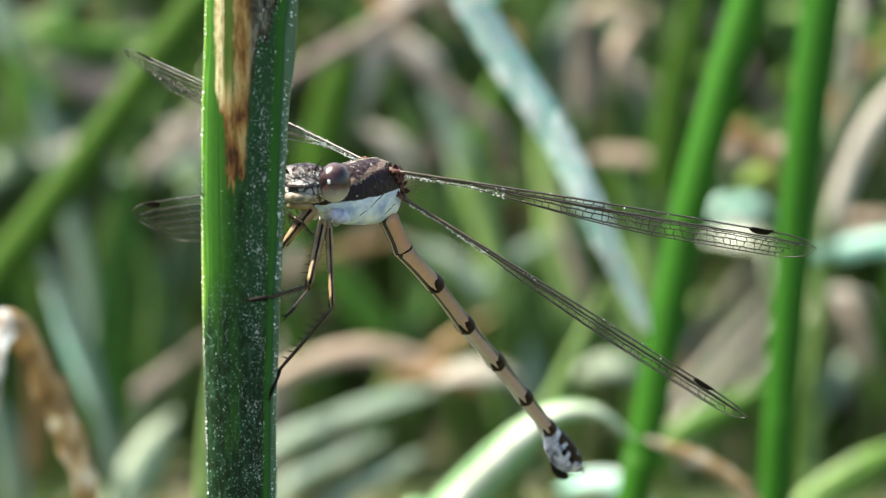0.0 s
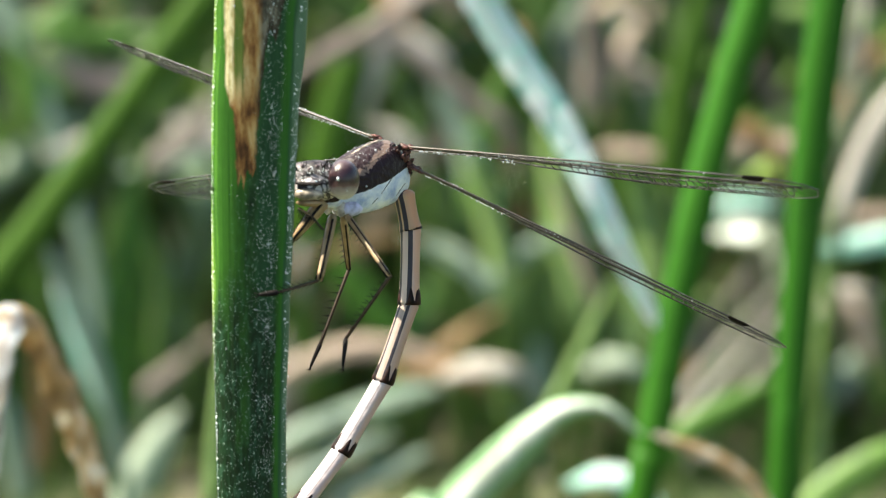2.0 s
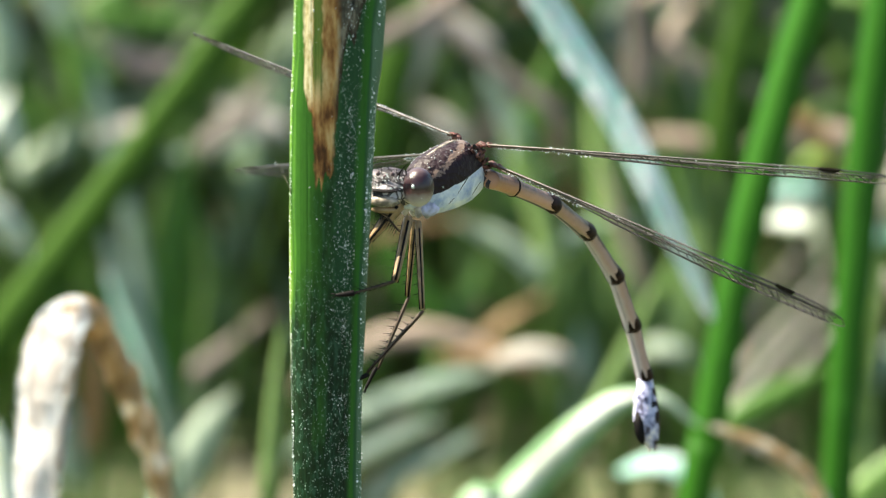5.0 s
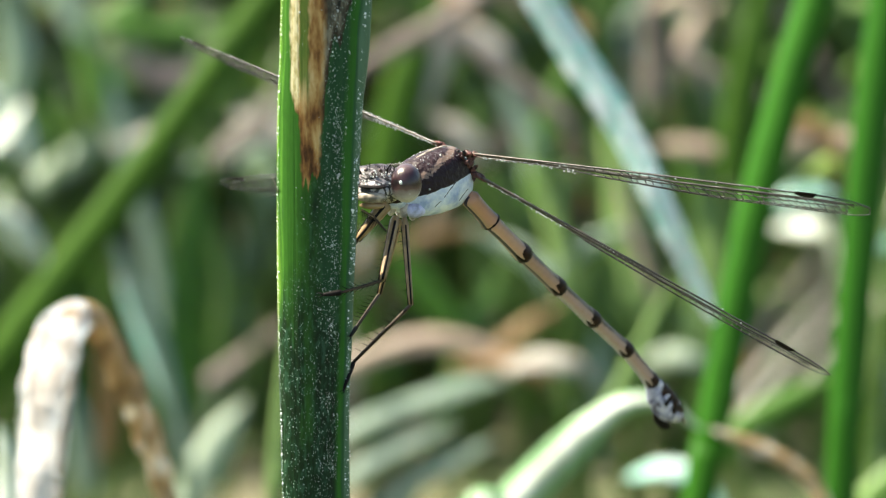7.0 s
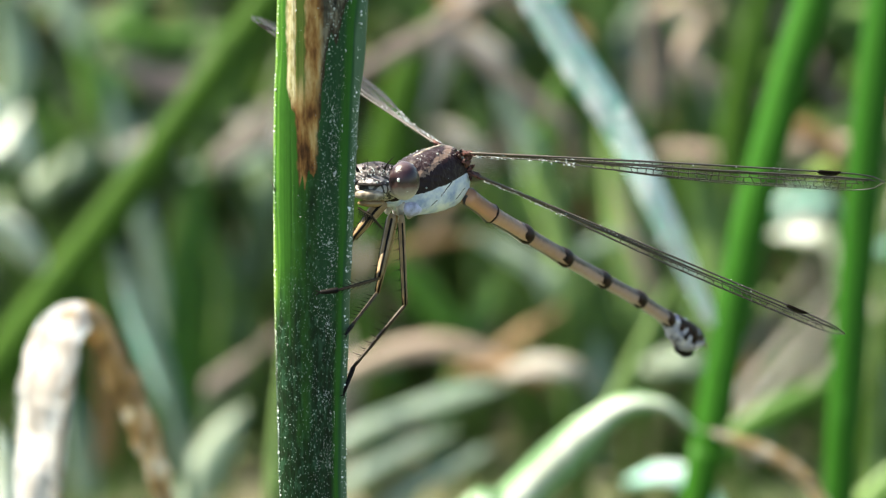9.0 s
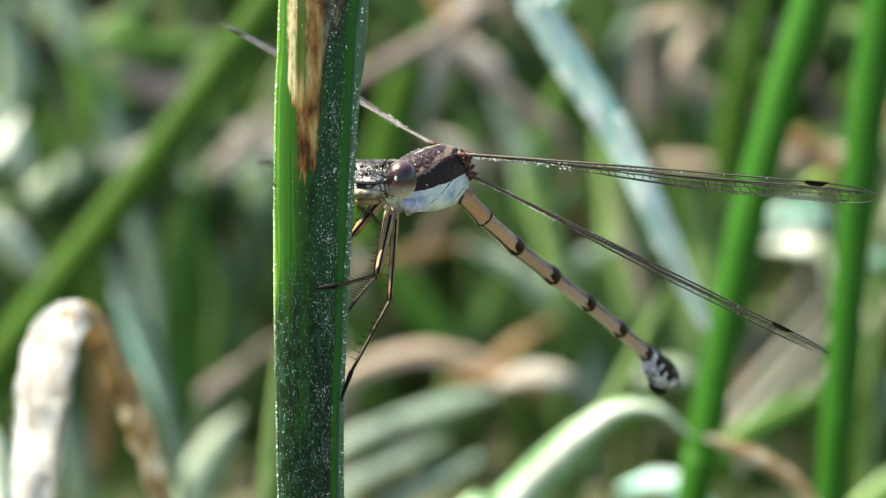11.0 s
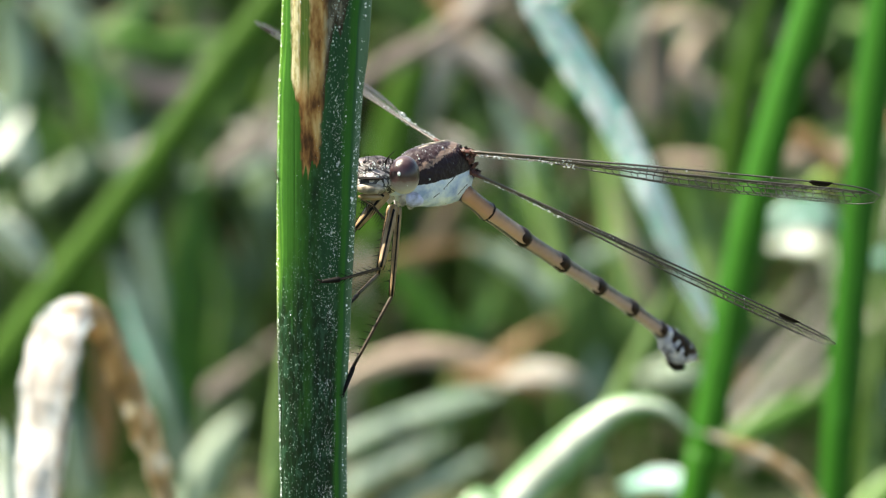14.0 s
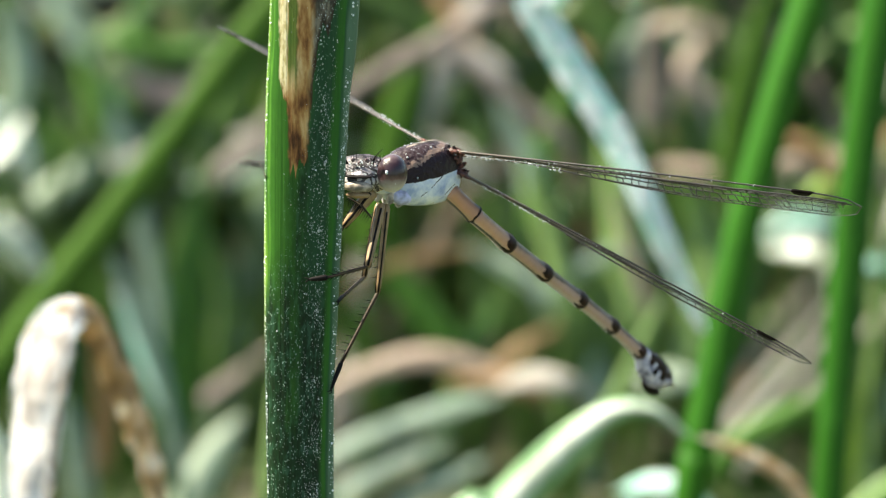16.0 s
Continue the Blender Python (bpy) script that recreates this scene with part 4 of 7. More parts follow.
damselfly = new("damselfly")
damselfly.location = (-0.0049, 0.0056, 0.2224)
tagged(damselfly, "brown and tan damselfly with clear spread wings clinging to the stem", "damselfly")
HEAD = make_head(damselfly)
THORAX = make_thorax(damselfly)
WINGS = [make_wing(damselfly, 25.85, 4.9, False, "clear net-veined front wing"), make_wing(damselfly, 24.98, 4.9, True, "clear net-veined hind wing"),
         make_wing(damselfly, 25.85, 4.9, False, "clear net-veined front wing"), make_wing(damselfly, 24.98, 4.9, True, "clear net-veined hind wing")]
SEGMENTS = [make_segment(damselfly, k) for k in range(6)] + [make_tail(damselfly)]
LEG_C = [5.50, 5.00, 1.87]
LEG_D = [5.00, 5.00, 1.50]
HIND_LEFT = [make_limb(damselfly, "femur", LEG_C[0], 0.22, 0.17, M_LEG, 7), make_limb(damselfly, "tibia", LEG_C[1], 0.12, 0.095, M_SHIN, 8), make_limb(damselfly, "tarsus", LEG_C[2], 0.15, 0.09, M_DARK, 0, False)]
HIND_RIGHT = [make_limb(damselfly, "femur", LEG_D[0], 0.24, 0.17, M_LEG, 7), make_limb(damselfly, "tibia", LEG_D[1], 0.12, 0.095, M_SHIN, 8), make_limb(damselfly, "tarsus", LEG_D[2], 0.14, 0.09, M_DARK, 0, False)]


def still_leg(points, girths):
    """A leg that stays put; girths: the radius at both ends of each piece."""
    pts = [Vector(p) for p in points]
    for i, (a, b) in enumerate(zip(pts, pts[1:])):
        last = i == 2
        ob = make_limb(damselfly, ("femur", "tibia", "tarsus")[i], (b - a).length * 1000, *girths[i], (M_LEG, M_SHIN, M_DARK)[i], 0 if last else 6, not last)
        ob.matrix_basis = along(a, b)


still_leg([(-0.00231, -0.00136, -0.00150), (-0.00307, -0.00386, -0.00495), (-0.00543, -0.00635, -0.00517), (-0.00652, -0.00648, -0.00528)], [(0.30, 0.22), (0.10, 0.085), (0.19, 0.12)])
still_leg([(-0.00283, -0.00218, -0.00047), (-0.00462, -0.00280, -0.00263), (-0.00575, -0.00251, -0.00428), (-0.00624, -0.00310, -0.00522)], [(0.44, 0.22), (0.14, 0.11), (0.13, 0.08)])
still_leg([(-0.00435, -0.00226, -0.00088), (-0.00356, -0.00313, -0.00117), (-0.00281, -0.00310, -0.00205)], [(0.09, 0.08), (0.08, 0.05)])

# ---- grass behind ----
blade("broad green grass blade leaning across behind the stem", M_BROAD, [(-0.0277, 0.2755, 0.2076), (-0.0330, 0.2742, 0.2009), (-0.0452, 0.2709, 0.1841), (-0.0551, 0.2684, 0.1710), (-0.0642, 0.2661, 0.1591), (-0.0725, 0.2639, 0.1479), (-0.0817, 0.2614, 0.1352)], [4.13, 4.37, 4.61, 5.10, 5.58, 5.83, 5.58], foot=True)
blade("glaucous blue-green grass blade with dew, hanging over", M_BLUE, [(0.0193, 0.1373, 0.1868), (0.0173, 0.1356, 0.1913), (0.0146, 0.1340, 0.1974), (0.0105, 0.1355, 0.2054), (0.0063, 0.1368, 0.2118), (0.0021, 0.1380, 0.2183), (-0.0002, 0.1387, 0.2220)], [1.4, 2.1, 2.6, 3.1, 3.4, 3.3, 3.2], arch=(-0.15, 0.02), facing=(-0.3, -0.75, 0.6), dew=1500)
stalk("smooth bright green grass stalk", M_STALK_LIGHT, [(0.0318, 0.1491, 0.2209), (0.0304, 0.1482, 0.2165), (0.0272, 0.1462, 0.2060), (0.0241, 0.1439, 0.1944), (0.0217, 0.1416, 0.1822), (0.0196, 0.1393, 0.1707), (0.0186, 0.1384, 0.1657)], [3.57, 4.01, 3.90, 3.79, 3.68, 3.46, 3.34], 0.5)
stalk("smooth bright green grass stalk", M_STALK, [(0.0392, 0.1552, 0.2208), (0.0385, 0.1542, 0.2157), (0.0369, 0.1520, 0.2045), (0.0355, 0.1493, 0.1905), (0.0343, 0.1465, 0.1765), (0.0336, 0.1444, 0.1652)], [4.03, 4.37, 4.03, 3.69, 3.47, 3.36], 0.8)
def make_withered_leaf():
    """A wide bleached blade that rises, kinks over and hangs down brown."""
    low = Vector((0.0005, 0, -0.0008))
    up = [Vector(p) + low for p in ((-0.0366, 0.0882, 0.1970), (-0.0381, 0.0878, 0.1968), (-0.0395, 0.0872, 0.1950), (-0.0404, 0.0863, 0.1908), (-0.0409, 0.0853, 0.1856), (-0.0410, 0.0840, 0.1790), (-0.0412, 0.0826, 0.1714), (-0.0414, 0.0808, 0.1624))]
    over = [Vector(p) + low for p in ((-0.0302, 0.0959, 0.1747), (-0.0314, 0.0957, 0.1809), (-0.0330, 0.0941, 0.1870), (-0.0347, 0.0922, 0.1920), (-0.0358, 0.0903, 0.1953), (-0.0370, 0.0887, 0.1970), (-0.0384, 0.0880, 0.1966))]
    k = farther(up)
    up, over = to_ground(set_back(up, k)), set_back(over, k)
    ob = new("withered_grass")
    ob.location = up[-1]
    tagged(ob, "bleached straw-coloured leaf bent over, hanging end brown", "dead grass")
    bm = bmesh.new()
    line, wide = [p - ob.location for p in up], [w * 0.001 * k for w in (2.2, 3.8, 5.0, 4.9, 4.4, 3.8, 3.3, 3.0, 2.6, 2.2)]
    blade_mesh(bm, line, wide, (-0.35, -0.9, 0.35), 0.3, steps=14)
    for v in bm.verts:
        v.co += Vector((0.0004 * noise.noise(v.co * 230) + 0.0003 * noise.noise(v.co * 900), 0.0008 * noise.noise(v.co * 330 + Vector((3, 1, 7))) + 0.00015 * noise.noise(v.co * 1100), 0.0003 * noise.noise(v.co * 900)))
    part("blade", bm, M_WITHER, ob, "bleached rising part")
    bm = bmesh.new()
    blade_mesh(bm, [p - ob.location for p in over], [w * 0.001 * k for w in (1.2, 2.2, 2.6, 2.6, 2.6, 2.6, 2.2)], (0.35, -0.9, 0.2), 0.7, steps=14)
    for v in bm.verts:
        v.co += Vector((0.0005 * noise.noise(v.co * 500), 0.0006 * noise.noise(v.co * 430 + Vector((3, 1, 7))), 0))
    part("hanging_tip", bm, M_DEAD, ob, "brown hanging end")
    # curled brown rim and frosty beads along both edges
    f = Vector((-0.35, -0.9, 0.35)).normalized()
    rng = random.Random(77)
    places = curve_points(line, 14)
    rim, drops = [], []
    for (p, s), (q, _) in zip(places, places[1:]):
        d = (q - p).normalized()
        side = (f - d * f.dot(d)).normalized().cross(d)
        if side.x < 0:
            side = -side
        w = at_width(wide, s) * 0.5
        if s > 0.12:
            rim.append(p + side * w * (0.93 + 0.1 * noise.noise(p * 700)) + f * 0.0001)
        for i in range(9):
            a = rng.choice((-1, 1)) * rng.uniform(0.55, 1.02)
            drops.append((tuple(p.lerp(q, rng.random()) + side * a * w + f * 0.0002), rng.uniform(0.00005, 0.00016)))
    bm = bmesh.new()
    tube(bm, rim, [0.00016 + 0.00010 * noise.noise(p * 900) for p in rim], 6)
    part("rim", bm, M_DEAD, ob, "curled brown edge")
    drops_mesh("dew", drops, ob, "white beads of dew", M_DEW_GLINT)


make_withered_leaf()
blade("pale white-green leaf arching over near the ground", M_WET, [(0.0177, 0.1340, 0.1757), (0.0151, 0.1340, 0.1777), (0.0114, 0.1340, 0.1777), (0.0078, 0.1340, 0.1752), (0.0047, 0.1340, 0.1722), (0.0017, 0.1340, 0.1690), (-0.0011, 0.1340, 0.1658), (-0.0045, 0.1340, 0.1614)], [0.7, 1.4, 2.1, 3.3, 4.1, 4.4, 4.4, 4.2], foot=True, facing=(0.1, -0.85, 0.5), stripe=M_PALE)
blade("pale bluish leaf tip with dew", M_BLUE, [(0.0156, 0.2282, 0.1454), (0.0188, 0.2284, 0.1463), (0.0220, 0.2283, 0.1458), (0.0244, 0.2279, 0.1438), (0.0258, 0.2273, 0.1407)], [1.42, 3.09, 3.56, 3.09, 2.37], facing=(-0.1, -0.5, 0.85))
blade("thin curled tan grass leaf", M_DEAD, [(0.0210, 0.1369, 0.1739), (0.0240, 0.1367, 0.1728), (0.0274, 0.1364, 0.1711), (0.0302, 0.1359, 0.1687), (0.0315, 0.1353, 0.1654)], [0.67, 1.45, 1.56, 1.45, 1.45])
blade("grey-white flat grass leaf", M_SAGE, [(-0.0023, 0.3751, 0.1233), (-0.0088, 0.3748, 0.1216), (-0.0163, 0.3743, 0.1191), (-0.0248, 0.3737, 0.1159), (-0.0332, 0.3726, 0.1104)], [1.95, 4.17, 4.17, 3.65, 3.39], facing=(0, -0.6, 0.8))
blade("grey-white flat grass leaf", M_SAGE, [(-0.0108, 0.3539, 0.1199), (-0.0158, 0.3536, 0.1181), (-0.0221, 0.3530, 0.1150), (-0.0276, 0.3522, 0.1110)], [1.29, 3.35, 3.60, 3.35], facing=(0, -0.6, 0.8))
blade("grey-white flat grass leaf", M_SAGE, [(-0.0054, 0.3533, 0.1168), (-0.0112, 0.3528, 0.1141), (-0.0167, 0.3522, 0.1110), (-0.0212, 0.3513, 0.1065)], [1.80, 3.60, 3.60, 3.60], facing=(0, -0.6, 0.8))
blade("pinkish tan dry leaf", M_TAN, [(0.0001, 0.3560, 0.1306), (-0.0058, 0.3565, 0.1331), (-0.0122, 0.3567, 0.1341), (-0.0185, 0.3565, 0.1331), (-0.0258, 0.3559, 0.1301), (-0.0312, 0.3551, 0.1261)], [1.54, 2.96, 3.73, 3.60, 3.22, 2.83], facing=(0, -0.8, 0.6), name="withered_grass", category="dead grass")
# leaf added in white for a bright reflection, turned towards the sun
blade("white leaf tip standing for a wet leaf's reflection", M_PALE, [(0.0445, 0.3799, 0.1482), (0.0475, 0.3801, 0.1489), (0.0508, 0.3800, 0.1484), (0.0550, 0.3998, 0.1424), (0.0580, 0.4194, 0.1324)], [2.6, 6.2, 5.4, 1.4, 1.0], facing=(-0.6, -0.25, 0.76))
blade("pale wet leaf edge with dew", M_PALE, [(-0.0469, 0.1086, 0.1807), (-0.0464, 0.1081, 0.1782), (-0.0462, 0.1075, 0.1751), (-0.0463, 0.1068, 0.1715)], [0.87, 2.18, 2.61, 2.61])
blade("pale blue-grey grass leaf", M_BLUE, [(0.0536, 0.3032, 0.1605), (0.0585, 0.3033, 0.1611), (0.0650, 0.3035, 0.1621), (0.0716, 0.3033, 0.1611)], [1.99, 2.98, 3.23, 3.23])
blade("yellowing narrow grass leaf", M_RUST, [(-0.0064, 0.4208, 0.1395), (-0.0145, 0.4206, 0.1386), (-0.0225, 0.4202, 0.1362), (-0.0295, 0.4192, 0.1315)], [0.80, 1.60, 1.87, 1.87], facing=(0.3, -1, 0.1))
blade("pale wet grass leaf", M_SHEEN, [(-0.0069, 0.4209, 0.1398), (-0.0014, 0.4204, 0.1374), (0.0036, 0.4198, 0.1344), (0.0066, 0.4191, 0.1305)], [1.07, 3.21, 3.47, 2.14])
blade("pale wet grass leaf", M_PALEGREEN, [(0.0296, 0.4642, 0.1326), (0.0210, 0.4639, 0.1313), (0.0124, 0.4632, 0.1274), (0.0071, 0.4621, 0.1216)], [1.10, 2.47, 3.01, 2.47])
blade("dry grey-brown grass straw", M_GREY, [(0.0506, 0.3200, 0.1486), (0.0451, 0.3188, 0.1428), (0.0400, 0.3177, 0.1370), (0.0341, 0.3164, 0.1304)], [0.88, 1.26, 1.51, 1.51], name="withered_grass", category="dead grass")
blade("dry grey-brown grass straw", M_GREY, [(0.0493, 0.3391, 0.1464), (0.0441, 0.3379, 0.1404), (0.0388, 0.3367, 0.1343), (0.0336, 0.3354, 0.1275)], [0.76, 1.14, 1.27, 1.53], name="withered_grass", category="dead grass")
blade("dry grey-brown grass straw", M_GREY, [(0.0484, 0.3007, 0.1477), (0.0435, 0.2995, 0.1413), (0.0394, 0.2985, 0.1365), (0.0353, 0.2976, 0.1317)], [0.75, 1.12, 1.24, 1.49], name="withered_grass", category="dead grass")
blade("grey-green withering grass leaf", M_SAGE, [(-0.0575, 0.3029, 0.1591), (-0.0547, 0.3018, 0.1531), (-0.0518, 0.3004, 0.1459), (-0.0493, 0.2986, 0.1371), (-0.0477, 0.2969, 0.1283)], [1.3, 3.1, 3.0, 2.4, 2.0])
blade("pale green broad grass leaf", M_SHEEN, [(-0.0424, 0.3354, 0.1277), (-0.0452, 0.3347, 0.1238), (-0.0477, 0.3338, 0.1195), (-0.0499, 0.3330, 0.1152), (-0.0521, 0.3318, 0.1092)], [1.53, 4.83, 5.85, 5.85, 5.34])
blade("grey-pink dry grass straw", M_DUN, [(-0.0040, 0.3674, 0.1893), (-0.0131, 0.3663, 0.1836), (-0.0203, 0.3655, 0.1796), (-0.0285, 0.3645, 0.1742)], [2.57, 3.09, 2.83, 2.57], name="withered_grass", category="dead grass")
blade("grey-pink dry grass straw", M_DUN, [(-0.0082, 0.3465, 0.1844), (-0.0021, 0.3456, 0.1797), (0.0040, 0.3447, 0.1754), (0.0093, 0.3439, 0.1711)], [1.78, 2.54, 2.54, 2.03], name="withered_grass", category="dead grass")
blade("rusty dry leaf scrap", M_RUST, [(0.0401, 0.3067, 0.1784), (0.0430, 0.3064, 0.1772), (0.0458, 0.3061, 0.1754), (0.0479, 0.3055, 0.1724)], [1.74, 3.23, 2.98, 1.86], name="withered_grass", category="dead grass")
blade("pale dry leaf among green grass", M_TAN, [(0.0394, 0.3244, 0.1713), (0.0454, 0.3245, 0.1719), (0.0521, 0.3244, 0.1713), (0.0564, 0.3240, 0.1692)], [1.51, 4.02, 4.27, 2.51], name="withered_grass", category="dead grass")
blade("pale grey grass leaf", M_GREY, [(0.0620, 0.2720, 0.1897), (0.0582, 0.2711, 0.1848), (0.0552, 0.2700, 0.1792), (0.0529, 0.2687, 0.1725)], [2.43, 3.16, 2.91, 2.67])
blade("green narrow grass blade", M_LIGHT, [(0.0544, 0.3043, 0.1659), (0.0541, 0.3014, 0.1515), (0.0534, 0.2990, 0.1387), (0.0528, 0.2961, 0.1242)], [0.99, 1.86, 2.36, 2.48])
blade("yellow-green narrow grass blade", M_LIGHT, [(-0.0245, 0.1697, 0.1755), (-0.0250, 0.1679, 0.1710), (-0.0254, 0.1664, 0.1655), (-0.0258, 0.1650, 0.1596)], [0.68, 1.14, 1.59, 1.82])
blade("light green narrow grass blade", M_LIGHT, [(0.0195, 0.2327, 0.1684), (0.0167, 0.2314, 0.1621), (0.0135, 0.2302, 0.1559), (0.0103, 0.2290, 0.1497)], [0.95, 2.02, 2.14, 2.02])
blade("fresh green grass leaf", M_MID, [(0.0430, 0.2642, 0.1494), (0.0377, 0.2636, 0.1464), (0.0324, 0.2630, 0.1434), (0.0278, 0.2621, 0.1389)], [1.46, 3.88, 4.13, 3.64])
blade("fresh green grass leaf", M_GREEN, [(0.0576, 0.2291, 0.1504), (0.0527, 0.2286, 0.1476), (0.0477, 0.2279, 0.1441), (0.0435, 0.2271, 0.1400)], [1.78, 4.27, 4.75, 4.27])
blade("whitish dry grass leaf", M_TAN, [(0.0001, 0.4590, 0.1056), (0.0049, 0.4592, 0.1066), (0.0108, 0.4592, 0.1066), (0.0146, 0.4586, 0.1037)], [1.37, 4.38, 4.11, 2.19], facing=(0, -0.7, 0.7))
blade("rusty dry leaf scrap", M_RUST, [(-0.0083, 0.3361, 0.1346), (-0.0030, 0.3360, 0.1345), (0.0020, 0.3361, 0.1343), (0.0052, 0.3355, 0.1325)], [1.53, 3.56, 3.56, 2.03], name="withered_grass", category="dead grass")
blade("deep green broad grass leaf", M_BROAD, [(-0.0154, 0.4719, 0.1721), (-0.0197, 0.4696, 0.1605), (-0.0230, 0.4670, 0.1468), (-0.0256, 0.4641, 0.1321)], [2.74, 8.22, 8.91, 8.22])
blade("deep green broad grass leaf", M_MID, [(-0.0538, 0.4019, 0.1529), (-0.0553, 0.3987, 0.1367), (-0.0562, 0.3965, 0.1252), (-0.0567, 0.3939, 0.1119)], [2.64, 7.91, 8.57, 7.91], facing=(0.6, -0.8, 0.1))
blade("pale dry leaf among green grass", M_PALE, [(-0.0854, 0.4041, 0.1642), (-0.0883, 0.4033, 0.1603), (-0.0923, 0.4027, 0.1569), (-0.0957, 0.4013, 0.1502)], [1.98, 5.54, 5.28, 3.96], facing=(-0.3, -0.5, 0.8))
blade("green grass leaf tip", M_BROAD, [(0.0428, 0.3878, 0.1887), (0.0405, 0.3858, 0.1786), (0.0381, 0.3839, 0.1684), (0.0367, 0.3814, 0.1555)], [3.26, 5.86, 5.99, 5.47])


